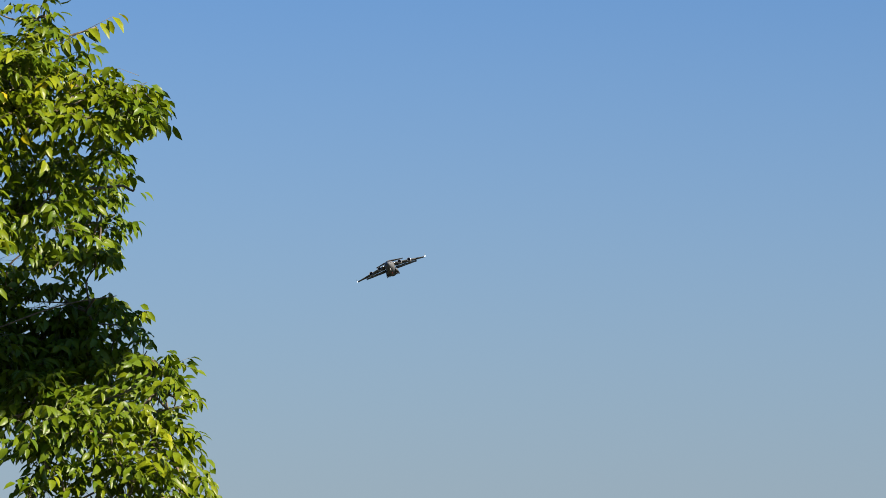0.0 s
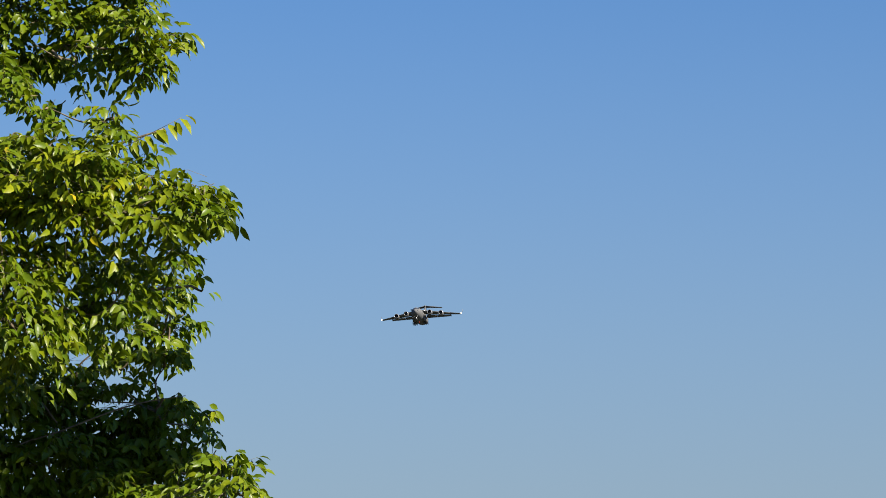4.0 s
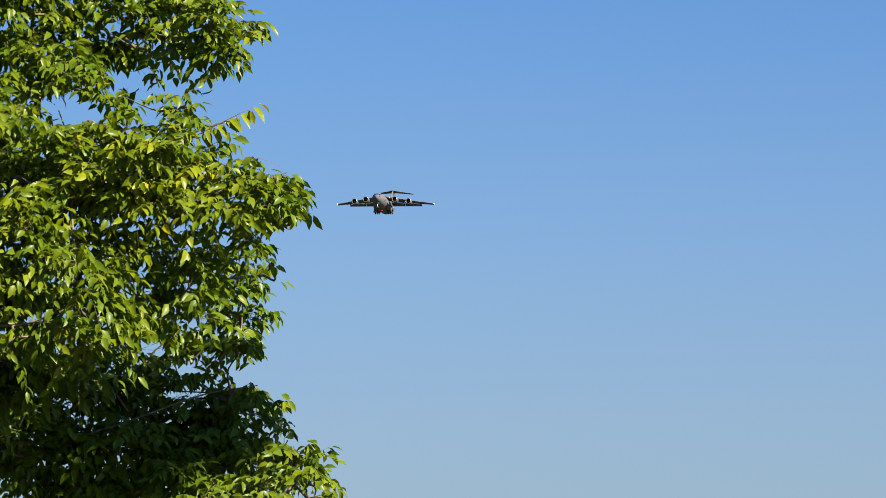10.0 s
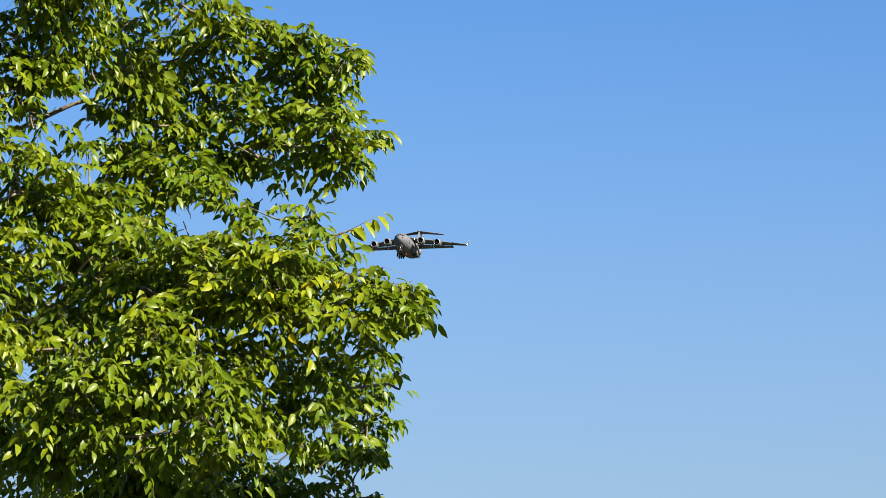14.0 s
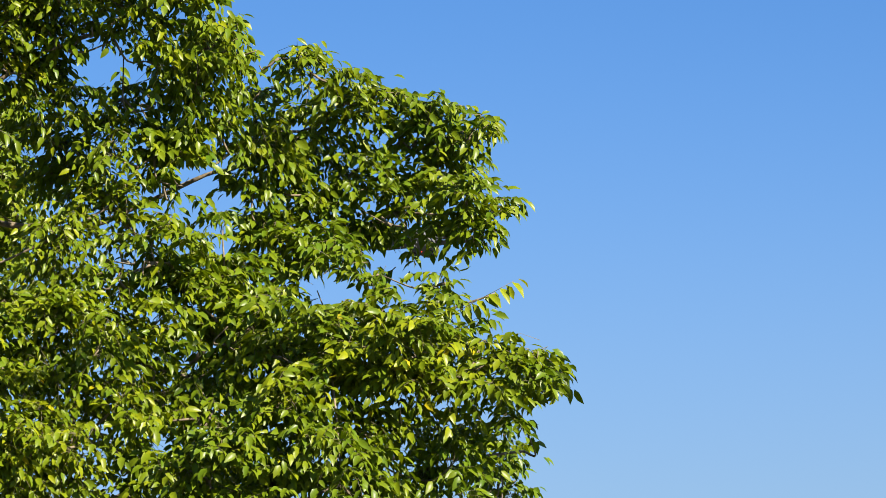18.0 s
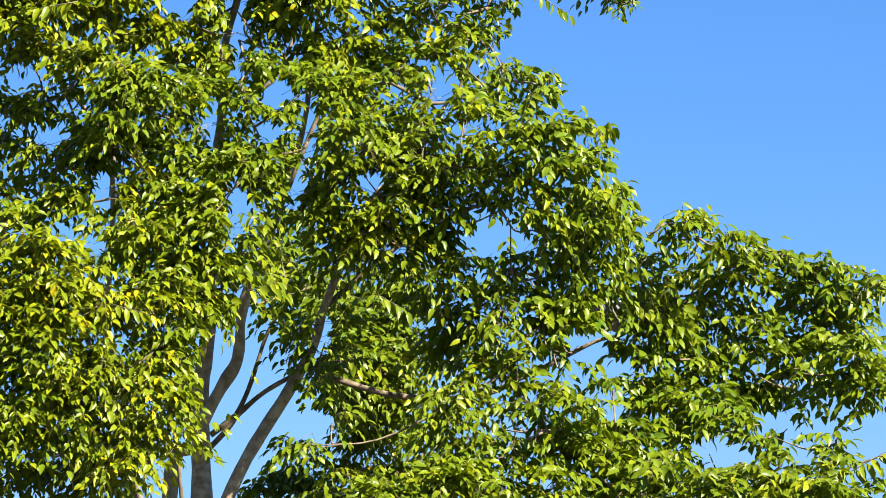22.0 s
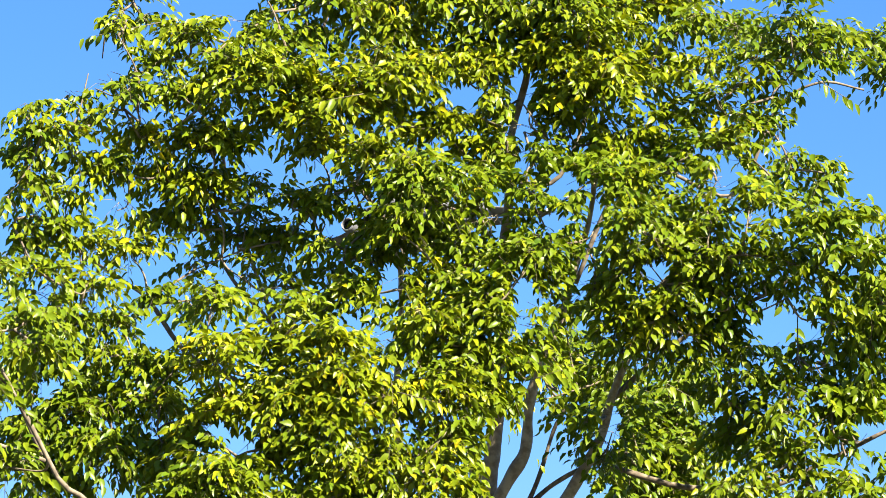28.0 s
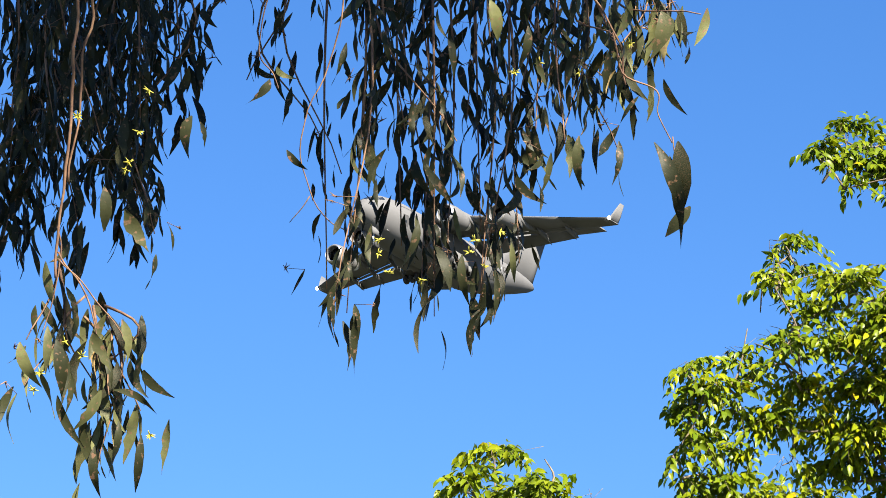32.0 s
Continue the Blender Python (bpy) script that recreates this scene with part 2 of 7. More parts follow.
def leaf_pieces(base, axis, normal, length, width, meshes, parent):
    """Leaves as objects of their own, on shared meshes."""
    a, s, n = leaf_frames(axis, normal)
    for k in range(len(base)):
        ob = new("leaf", meshes[k % len(meshes)])
        m = Matrix([(*(a[k][i] * length[k], s[k][i] * width[k], n[k][i] * length[k]), base[k][i]) for i in range(3)] + [(0, 0, 0, 1)])
        ob.parent = parent
        ob.matrix_basis = m


def tree(name, label, base, group="broad-leaved trees"):
    ob = new(name)
    ob.empty_display_size = 0.3
    tagged(ob, label, "tree", group)
    limbs_of[ob.name] = []
    return ob


def limb(owner, name, r0, r1, points):
    line = glide(points, 5)
    line = [p + 0.35 * r0 * noise.noise_vector(p * 3.0) for p in line]
    verts, faces = [], []
    tube(line, r0, r1, 10, verts, faces, 0.25)
    ob = raw(name, [tuple(v) for v in verts], faces, BARK if r0 > 0.025 else LIMB_BARK, owner)
    limbs_of[owner.name] += line[len(line) // 3:]
    return ob


# open hollows in the crown, fitted to the camera's view, where stems and sky show: x and z at the depth of the stem,
# half width, half height
HOLLOWS = np.array([
    (-4.35, 4.60, 0.047, 0.245),
    (-5.39, 6.05, 0.075, 0.084), (-5.08, 5.74, 0.098, 0.051), (-4.83, 5.49, 0.051, 0.140), (-4.88, 5.23, 0.075, 0.061), (-4.50, 6.32, 0.098, 0.075), (-4.24, 6.25, 0.035, 0.222),
    (-4.06, 5.89, 0.089, 0.084), (-4.09, 5.72, 0.093, 0.070), (-3.97, 5.44, 0.065, 0.105), (-3.92, 5.71, 0.028, 0.222), (-4.17, 4.87, 0.047, 0.164), (-4.07, 4.51, 0.222, 0.112),
    (-4.22, 4.74, 0.089, 0.098), (-3.89, 4.41, 0.117, 0.082), (-3.15, 5.16, 0.105, 0.093), (-3.32, 5.86, 0.065, 0.105), (-3.42, 5.99, 0.089, 0.028), (-4.24, 5.38, 0.037, 0.117),
    (-3.62, 5.44, 0.070, 0.058), (-3.52, 5.16, 0.082, 0.037), (-3.84, 4.80, 0.070, 0.117), (-2.72, 4.71, 0.105, 0.056), (-5.53, 4.78, 0.084, 0.047), (-5.66, 4.88, 0.051, 0.051),
    (-4.34, 5.74, 0.023, 0.105), (-3.99, 5.14, 0.033, 0.093), (-3.04, 5.15, 0.145, 0.070), (-2.70, 4.68, 0.093, 0.061), (-2.56, 4.58, 0.065, 0.030), (-2.13, 4.21, 0.112, 0.089),
    (-1.90, 4.33, 0.098, 0.084), (-1.80, 4.17, 0.070, 0.070), (-2.25, 4.89, 0.051, 0.028), (-3.58, 4.24, 0.047, 0.042), (-2.85, 3.58, 0.051, 0.061), (-1.54, 4.11, 0.056, 0.061),
    (-1.78, 3.22, 0.089, 0.047), (-1.95, 3.14, 0.042, 0.042), (-1.66, 3.02, 0.121, 0.023), (-1.62, 3.33, 0.065, 0.028), (-1.57, 2.88, 0.033, 0.033), (-2.11, 2.78, 0.033, 0.033),
    (-2.29, 3.33, 0.051, 0.028), (-5.90, 5.31, 0.075, 0.075), (-5.48, 6.09, 0.084, 0.061), (-6.15, 5.93, 0.089, 0.051), (-6.43, 5.11, 0.089, 0.047), (-5.63, 4.85, 0.084, 0.042),
    (-5.08, 5.77, 0.061, 0.042), (-6.71, 5.80, 0.060, 0.080), (-6.50, 5.50, 0.070, 0.070)])


# the crown's outer edge as the camera sees it, x and z at the depth of the stem, from the low boughs to the top
OUTER_EDGE = [
    (-0.91, 2.11), (-0.99, 2.65), (-1.10, 2.79), (-1.19, 2.83), (-1.26, 2.89), (-1.23, 2.99), (-1.36, 3.03), (-1.43, 3.06),
    (-1.39, 3.12), (-1.32, 3.18), (-1.36, 3.25), (-1.26, 3.33), (-1.28, 3.51), (-1.34, 3.56), (-1.32, 3.63), (-1.36, 3.71),
    (-1.20, 3.72), (-1.15, 3.84), (-1.23, 3.93), (-1.34, 3.98), (-1.47, 4.01), (-1.45, 4.10), (-1.43, 4.23), (-1.51, 4.23),
    (-1.56, 4.18), (-1.58, 4.23), (-1.57, 4.34), (-1.44, 4.36), (-1.40, 4.47), (-1.33, 4.57), (-1.45, 4.64), (-1.44, 4.90),
    (-1.51, 4.97), (-1.68, 5.04), (-1.83, 5.05), (-1.91, 5.10), (-2.02, 5.12), (-2.14, 5.19), (-2.24, 5.28), (-2.31, 5.30),
    (-2.38, 5.15), (-2.43, 5.08), (-2.48, 5.20), (-2.54, 5.38), (-2.64, 5.64), (-2.81, 5.75), (-2.83, 5.94), (-2.98, 5.93),
    (-3.04, 6.02), (-2.97, 6.22), (-2.80, 6.29), (-2.75, 6.15), (-2.46, 6.13), (-2.45, 6.28), (-2.35, 6.45), (-1.97, 6.80),
]


# the open sky that the camera sees beside the crown and over the smaller tree, x and z at the depth of the stem
FAR_GAP = [
    (-8.74, 8.38), (-8.62, 5.38), (-8.03, 5.34), (-7.94, 5.60), (-8.08, 5.81), (-8.00, 5.87), (-7.91, 6.00), (-7.76, 6.16),
    (-7.63, 6.20), (-7.47, 6.13), (-7.39, 6.03), (-7.18, 5.85), (-7.01, 5.82), (-6.82, 5.70), (-6.66, 5.76), (-6.73, 6.00),
    (-6.61, 6.07), (-6.72, 6.18), (-6.71, 6.40), (-6.47, 6.46), (-6.25, 6.47), (-6.06, 6.60), (-6.11, 6.68), (-6.26, 6.77),
    (-6.22, 6.90), (-6.04, 7.02), (-5.93, 6.93), (-5.75, 6.85), (-5.59, 6.67), (-5.46, 6.82), (-5.51, 7.01), (-5.75, 7.15),
    (-5.99, 7.36), (-5.83, 7.52), (-5.59, 7.51), (-5.42, 7.36), (-5.34, 7.57), (-5.34, 7.92),
]


def within(edge, x, z):
    """Which points lie within a closed edge."""
    inside = np.zeros(len(x), bool)
    for (xa, za), (xb, zb) in zip(edge, edge[1:] + edge[:1]):
        if za != zb:
            inside ^= ((za > z) != (zb > z)) & (x < xa + (z - za) * (xb - xa) / (zb - za))
    return inside


def outside(x, z):
    """Which points lie beyond the crown's outer edge, or in the gap on its far side."""
    return ~within(OUTER_EDGE + [(-2.0, 9.5), (-12.0, 9.5), (-12.0, -1.0), (-1.2, -1.0)], x, z) | within(FAR_GAP, x, z)


EYE = np.array((0.0, 0.0, 1.57))  # the camera's stand; hollows, edges and bough depths follow its sight lines


def in_hollow(p):
    """Which of the points lie in a hollow or beyond the outer edge; both are cut along the camera's sight lines."""
    k = p[:, 1:2] / 15.7
    x, z = p[:, 0:1] / k, EYE[2] + (p[:, 2:3] - EYE[2]) / k
    ragged = np.array([[0.92 + 0.55 * noise.noise((a * 7.0, 0.0, b * 7.0)) + 0.5 * noise.noise((a * 19.0, 0.0, b * 19.0))] for a, b in zip(x[:, 0], z[:, 0])])
    fringe = np.array([0.09 * noise.noise((a * 15.0, 4.0, b * 15.0)) - 0.01 for a, b in zip(x[:, 0], z[:, 0])])
    slit = HOLLOWS[:, 2] < 0.05  # beside the stems, with leaves behind
    open_here = ((x - HOLLOWS[:, 0]) / (HOLLOWS[:, 2] + np.where(slit, 0.03, 0.0))) ** 2 + ((z - HOLLOWS[:, 1]) / (HOLLOWS[:, 3] + np.where(slit, 0.03, 0.0))) ** 2 < ragged ** 2
    return (open_here & (~slit | (p[:, 1:2] < 16.3))).any(axis=1) | outside(x[:, 0] + fringe, z[:, 0] + 0.6 * fringe)


rng = np.random.RandomState(11)
CELL, LAYERS = (0.09, 0.40, 0.09), 1.75  # how tightly the tufts stand in the crown
crowd = {}
RECESSES = [(-5.40, 5.50, 0.45, 0.28), (-3.55, 4.75, 0.42, 0.30)]  # shaded recesses in the crown's front
# the outer boughs' depth by height, tuned for lit and shaded bands in the camera's view: the middle forward, the lowest
# back
FRONT_Z, FRONT_Y = (2.2, 2.5, 3.2, 3.35, 3.7, 4.1, 4.5, 4.9), (15.3, 16.4, 16.7, 15.1, 15.25, 15.8, 16.25, 16.4)


def boughs(owner, clumps, pieces=0):
    """Leafy sprays: each clump (x, y, z, half width, half height, fullness, tone) hangs on a side branch from the
    nearest limb.
    """
    pts = np.array([tuple(p) for p in limbs_of[owner.name]])
    wood_v, wood_f, side_v, side_f = [], [], [], []
    B, A, N, T, stalks = [], [], [], [], []
    order = sorted(clumps, key=lambda c: np.linalg.norm(pts - c[:3], axis=1).min())
    # low tone paints shade into a clump, high tone yellow leaves and sunlight
    for x, y, z, rw, rh, full, tone in order:
        mid = np.array((x, y, z))
        if owner == ash_tree:
            side = np.clip((x + 2.9) / 0.5, 0, 1) * np.clip((5.3 - z) / 0.4, 0, 1)
            lean = 15.2 + 0.37 * (x + 2.5) + 0.3 * (z - 4.5)  # the leafy front of the crown leans back
            for hx, hz, wide, high in RECESSES:
                lean += 0.6 * math.exp(-((x - hx) / wide) ** 2 - ((z - hz) / high) ** 2)
            wall = lean + 0.3 * (y - lean) if y < 16.5 else y
            front = np.interp(z - 0.5 * (x + 2.3), FRONT_Z, FRONT_Y) + 0.5 * (x + 2.0) + 0.2 * (y - 16.1)
            # shifted along the camera's sight line, so its place in view stays
            mid = EYE + (mid - EYE) * ((1 - side) * wall + side * front - EYE[1]) / (y - EYE[1])
        gaps = np.linalg.norm(pts - mid, axis=1) + np.maximum(0, pts[:, 2] - z) * 0.6
        for k in np.argsort(gaps)[:60:6]:  # the nearest wood that is reached through leaves
            root = pts[k]
            if not in_hollow((root + mid)[None] / 2)[0]:
                break
        bend = (root + mid) / 2 + rng.normal(0, 0.03, 3) + (0, 0, -0.02)
        way_in = glide([root, bend, mid], 4)
        tube(way_in, 0.0065, 0.0025, 5, side_v, side_f)
        pts = np.concatenate([pts, [tuple(p) for p in way_in[4::2]]])
        depth = 0.5 * (rw + rh) * 0.4
        out_way = (mid - root) / (np.linalg.norm(mid - root) + 1e-6)
        for _ in range(max(2, int(round(full * TUFTS * rw * rh)))):
            d = rng.normal(0, 1, 3)
            d = d / np.linalg.norm(d) * rng.uniform(0, 1) ** 0.36
            off = d * (max(0.03, rw - 0.115), depth, max(0.03, rh - 0.08))
            off[2] += 0.045
            off[1] += 0.4 * off[0] + 0.85 * off[2]  # the sprays spread out towards the light
            node = mid + off
            if full > 0.82 and rng.uniform() < 0.25:  # along the side branch
                node = np.array(way_in[rng.randint(2, 9)]) + rng.normal(0, 0.06, 3)
            room = tuple(int(math.floor(e / c)) for e, c in zip(node, CELL))
            crowd[room] = crowd.get(room, 0) + 1
            if crowd[room] > LAYERS * full * (1.8 if x < -3.3 else 0.85) + rng.uniform(0, 1):  # no room for more leaves here
                continue
            stalks.append((glide([way_in[-3], (np.array(way_in[-2]) + node) / 2 + (0, 0, -0.02), node], 2), 0.0018, 0.0012))
            tone_light = np.clip(tone + 0.15 * np.clip(-3.6 - x, -1, 0.8) + rng.normal(0, 0.16), 0, 1)  # tone rises towards the far side
            fan = rng.randint(4, 7)
            turn = rng.uniform(0, 2 * math.pi)
            for k in range(fan):  # compound leaves fan out from the shoot and droop
                a = turn + 2 * math.pi * (k + rng.uniform(-0.3, 0.3)) / fan
                way = np.array((math.cos(a), 0.8 * math.sin(a), rng.uniform(-0.6, 0.8))) + 0.35 * out_way
                way = way / np.linalg.norm(way)
                size = rng.uniform(0.11, 0.20)
                fall = rng.uniform(0.2, 0.75)
                count = int(size / 0.020)
                s = np.linspace(0.14, 1, count)
                at = node + np.outer(s, way) * size
                at[:, 2] -= s ** 2 * size * fall
                q = np.linspace(0, 0.97, 3)
                line = node + np.outer(q, way) * size
                line[:, 2] -= q ** 2 * size * fall
                stalks.append(([Vector(p) for p in line], 0.0012, 0.0006))
                flat = np.cross(way, (0, 0, 1.0))
                flat = flat / (np.linalg.norm(flat) + 1e-6)
                sign = np.where(np.arange(count) % 2 == 0, 1.0, -1.0)[:, None]
                sign[-1] = 0
                hang = rng.uniform(0.4, 1.0)  # leaflets of one leaf droop alike
                ax = sign * flat * 0.75 + way * 0.5 + (0, 0, -hang) + rng.normal(0, 0.2, (count, 3))
                ax[-1] = way + (0, 0, -0.9 * hang)
                up = np.array((0.22, -0.38, 0.75)) + rng.normal(0, 0.25, 3) + rng.normal(0, 0.36, (count, 3)) + sign * flat * 0.45
                B.append(at), A.append(ax), N.append(up), T.append(np.clip(tone_light + rng.normal(0, 0.07) + rng.normal(0, 0.06, count), 0, 1))
    limbs_of[owner.name] = [Vector(p) for p in pts]
    B, A, N, T = (np.concatenate(q) for q in (B, A, N, T))
    bare = in_hollow(np.array([tuple(q[0][-1]) for q in stalks])) | in_hollow(np.array([tuple(q[0][len(q[0]) // 2]) for q in stalks]))
    for (line, r0, r1), gone in zip(stalks, bare):
        if not gone:
            tube(line, r0, r1, 3, wood_v, wood_f)
    clear = ~in_hollow(B)
    B, A, N, T = B[clear], A[clear], N[clear], T[clear]
    L = rng.uniform(0.036, 0.062, len(B)) * np.where(B[:, 0] > -2.9, 1.12, 0.96)  # the low outer boughs bear the larger leaves
    W = L * rng.uniform(0.46, 0.60, len(B))
    raw("twig", [tuple(v) for v in wood_v], wood_f, TWIG, owner)["kind"] = "stuff"
    raw("side_branch", [tuple(v) for v in side_v], side_f, LIMB_BARK, owner)["kind"] = "stuff"
    if pieces:
        leaf_pieces(B[:pieces], A[:pieces], N[:pieces], L[:pieces], W[:pieces], LEAF_MESHES, owner)
    leaf_cloud("foliage", B[pieces:], A[pieces:], N[pieces:], L[pieces:], W[pieces:], T[pieces:], LEAF_FORM, LEAF_FACES, LEAF, owner)


def sprig(owner, start, end, count, size, tone):
    """One leafy shoot, its leaves hanging in two rows."""
    start, end = np.array(start), np.array(end)
    way = end - start
    s = np.linspace(0.15, 1, count)
    v, f = [], []
    tube([Vector(start + way * t) for t in np.linspace(0, 0.95, 5)], 0.0025, 0.001, 4, v, f)
    raw("twig", [tuple(q) for q in v], f, TWIG, owner)
    way = way / np.linalg.norm(way)
    flat = np.cross(way, (0, 0, 1.0))
    flat = flat / (np.linalg.norm(flat) + 1e-6)
    sign = np.where(np.arange(count) % 2 == 0, 1.0, -1.0)[:, None]
    ax = sign * flat * 0.45 + way * 0.5 + (0, 0, -0.8) + rng.normal(0, 0.2, (count, 3))
    up = np.array((0.2, -0.8, 0.5)) + rng.normal(0, 0.3, (count, 3))
    L = size * rng.uniform(0.85, 1.15, count)
    leaf_cloud("foliage", start + np.outer(s, end - start), ax, up, L, L * 0.45, np.full(count, tone), LEAF_FORM, LEAF_FACES, LEAF, owner)


TUFTS = 2000.0  # leaf tufts to a square metre of clump, half width by half height
LEAF_MESHES = [leaf_mesh("leaf", LEAF_FORM * (1, 1, k), LEAF_FACES, LEAF, t) for k, t in ((0.6, 0.5), (1.0, 0.7), (1.5, 0.4), (-0.4, 0.8))]
ash_tree = tree("broadleaf_tree", "tall pale-barked tree with glossy yellow-green leaves on grass", None)
limb(ash_tree, "stem", 0.056, 0.008, [(-4.36, 15.69, 0.00), (-4.40, 15.78, 1.84), (-4.42, 15.83, 4.08), (-4.41, 15.79, 4.32), (-4.39, 15.75, 4.58), (-4.36, 15.70, 4.86), (-4.33, 15.66, 5.11), (-4.29, 15.59, 5.28), (-4.26, 15.51, 5.61), (-4.20, 15.40, 6.03), (-4.10, 15.32, 6.38), (-4.05, 15.23, 6.66)])
limb(ash_tree, "stem", 0.031, 0.006, [(-4.37, 15.68, 4.43), (-4.28, 15.67, 4.59), (-4.22, 15.67, 4.70), (-4.19, 15.64, 4.88), (-4.15, 15.62, 5.01), (-4.04, 15.59, 5.26), (-3.94, 15.55, 5.52), (-3.89, 15.52, 5.68), (-3.81, 15.43, 6.05), (-3.77, 15.38, 6.24)])
limb(ash_tree, "stem", 0.036, 0.008, [(-4.41, 15.80, 3.50), (-4.37, 15.73, 3.80), (-4.27, 15.67, 4.07), (-4.10, 15.65, 4.37), (-3.99, 15.65, 4.54), (-3.88, 15.64, 4.71), (-3.82, 15.62, 4.89), (-3.70, 15.59, 5.16), (-3.58, 15.56, 5.36), (-3.47, 15.56, 5.46), (-3.26, 15.53, 5.74)])
limb(ash_tree, "limb", 0.014, 0.006, [(-3.83, 15.72, 4.92), (-3.68, 15.72, 5.05), (-3.53, 15.73, 5.16), (-3.38, 15.74, 5.25), (-3.16, 15.76, 5.34), (-3.04, 15.76, 5.41)])
limb(ash_tree, "limb", 0.015, 0.008, [(-4.47, 16.17, 4.46), (-4.35, 16.19, 4.55), (-4.23, 16.20, 4.65), (-4.08, 16.22, 4.73), (-3.90, 16.25, 4.78)])
limb(ash_tree, "limb", 0.015, 0.006, [(-4.48, 16.18, 4.40), (-4.38, 16.19, 4.51), (-4.30, 16.18, 4.66), (-4.22, 16.16, 4.88), (-4.16, 16.15, 4.98)])
limb(ash_tree, "stem", 0.042, 0.008, [(-4.39, 15.70, 0.00), (-4.52, 15.88, 1.85), (-4.61, 15.99, 4.11), (-4.50, 15.97, 4.40), (-4.52, 15.83, 4.89), (-4.55, 15.68, 5.47), (-4.61, 15.64, 5.56), (-4.71, 15.53, 5.85), (-4.77, 15.45, 6.06)])
limb(ash_tree, "stem", 0.030, 0.007, [(-4.41, 15.72, 0.00), (-4.66, 15.99, 1.74), (-4.82, 16.16, 3.87), (-4.82, 16.11, 4.21), (-4.88, 15.97, 4.85), (-4.83, 15.83, 5.49), (-4.85, 15.75, 5.75), (-4.90, 15.63, 6.11)])
limb(ash_tree, "limb", 0.013, 0.006, [(-4.36, 15.67, 2.60), (-4.99, 16.27, 4.77), (-5.47, 15.97, 5.40), (-5.63, 15.87, 5.60), (-5.71, 15.79, 5.77), (-5.74, 15.82, 5.80), (-5.91, 15.69, 6.04)])
limb(ash_tree, "limb", 0.017, 0.006, [(-4.36, 15.67, 2.60), (-5.19, 16.16, 4.50), (-5.57, 15.95, 5.08), (-5.82, 15.82, 5.25), (-5.97, 15.72, 5.48), (-6.06, 15.66, 5.56), (-6.29, 15.53, 5.72)])
limb(ash_tree, "limb", 0.012, 0.006, [(-5.42, 16.00, 5.35), (-5.50, 15.98, 5.50), (-5.56, 15.91, 5.70), (-5.63, 15.82, 5.95), (-5.66, 15.73, 6.24), (-5.72, 15.61, 6.53)])
limb(ash_tree, "limb", 0.011, 0.005, [(-5.00, 16.39, 5.63), (-5.00, 16.37, 5.87), (-5.22, 16.21, 6.19), (-5.45, 16.02, 6.60), (-5.76, 15.86, 6.76), (-5.99, 15.76, 6.81)])
limb(ash_tree, "limb", 0.010, 0.005, [(-5.26, 16.26, 6.54), (-5.38, 16.22, 6.73), (-5.29, 16.17, 6.98), (-5.46, 16.04, 7.21), (-5.67, 15.92, 7.35), (-5.81, 15.84, 7.44)])
limb(ash_tree, "limb", 0.011, 0.006, [(-4.56, 16.68, 6.20), (-4.32, 16.73, 6.22), (-4.11, 16.64, 6.68), (-4.01, 16.58, 7.08), (-3.93, 16.52, 7.32)])
limb(ash_tree, "limb", 0.012, 0.005, [(-4.22, 16.60, 5.66), (-4.01, 16.53, 6.07), (-3.82, 16.54, 6.17), (-3.48, 16.65, 6.04), (-3.27, 16.58, 6.41), (-3.06, 16.59, 6.53), (-2.86, 16.63, 6.49)])
limb(ash_tree, "limb", 0.014, 0.007, [(-4.36, 15.67, 2.60), (-4.39, 16.30, 3.73), (-4.02, 16.36, 3.91), (-3.80, 16.39, 4.02), (-3.35, 16.60, 3.71), (-3.13, 16.65, 3.67), (-2.98, 16.64, 3.89), (-2.88, 16.64, 4.03), (-2.56, 16.67, 4.17), (-2.21, 16.73, 4.07)])
limb(ash_tree, "limb", 0.014, 0.007, [(-3.96, 16.05, 4.69), (-3.62, 16.14, 4.59), (-3.26, 16.22, 4.59), (-3.06, 16.24, 4.67), (-2.76, 16.26, 4.81), (-2.61, 16.27, 4.85), (-2.41, 16.27, 5.01)])
limb(ash_tree, "limb", 0.014, 0.005, [(-2.84, 16.40, 4.00), (-2.57, 16.40, 4.27), (-2.40, 16.40, 4.42), (-2.27, 16.40, 4.52), (-2.05, 16.40, 4.78), (-1.83, 16.40, 4.93), (-1.63, 16.40, 5.01)])
limb(ash_tree, "limb", 0.009, 0.004, [(-2.33, 16.44, 4.48), (-2.24, 16.42, 4.65), (-2.21, 16.38, 4.89), (-2.31, 16.30, 5.21)])
limb(ash_tree, "limb", 0.011, 0.004, [(-2.50, 16.28, 4.10), (-1.92, 16.38, 3.94), (-1.82, 16.38, 4.01), (-1.75, 16.36, 4.18), (-1.50, 16.37, 4.28)])
limb(ash_tree, "limb", 0.010, 0.004, [(-2.09, 15.75, 3.92), (-1.72, 15.81, 3.83), (-1.46, 15.82, 3.92), (-1.22, 15.84, 3.87)])
limb(ash_tree, "limb", 0.013, 0.006, [(-4.36, 15.67, 2.60), (-4.18, 15.94, 3.67), (-2.80, 16.34, 3.28), (-2.32, 16.38, 3.52), (-1.98, 16.42, 3.57), (-1.68, 16.45, 3.57), (-1.39, 16.47, 3.60)])
limb(ash_tree, "limb", 0.007, 0.002, [(-4.36, 15.67, 2.60), (-4.06, 15.98, 3.58), (-2.58, 16.35, 2.84), (-2.08, 16.41, 2.92), (-1.67, 16.45, 3.07), (-1.41, 16.47, 3.12)])
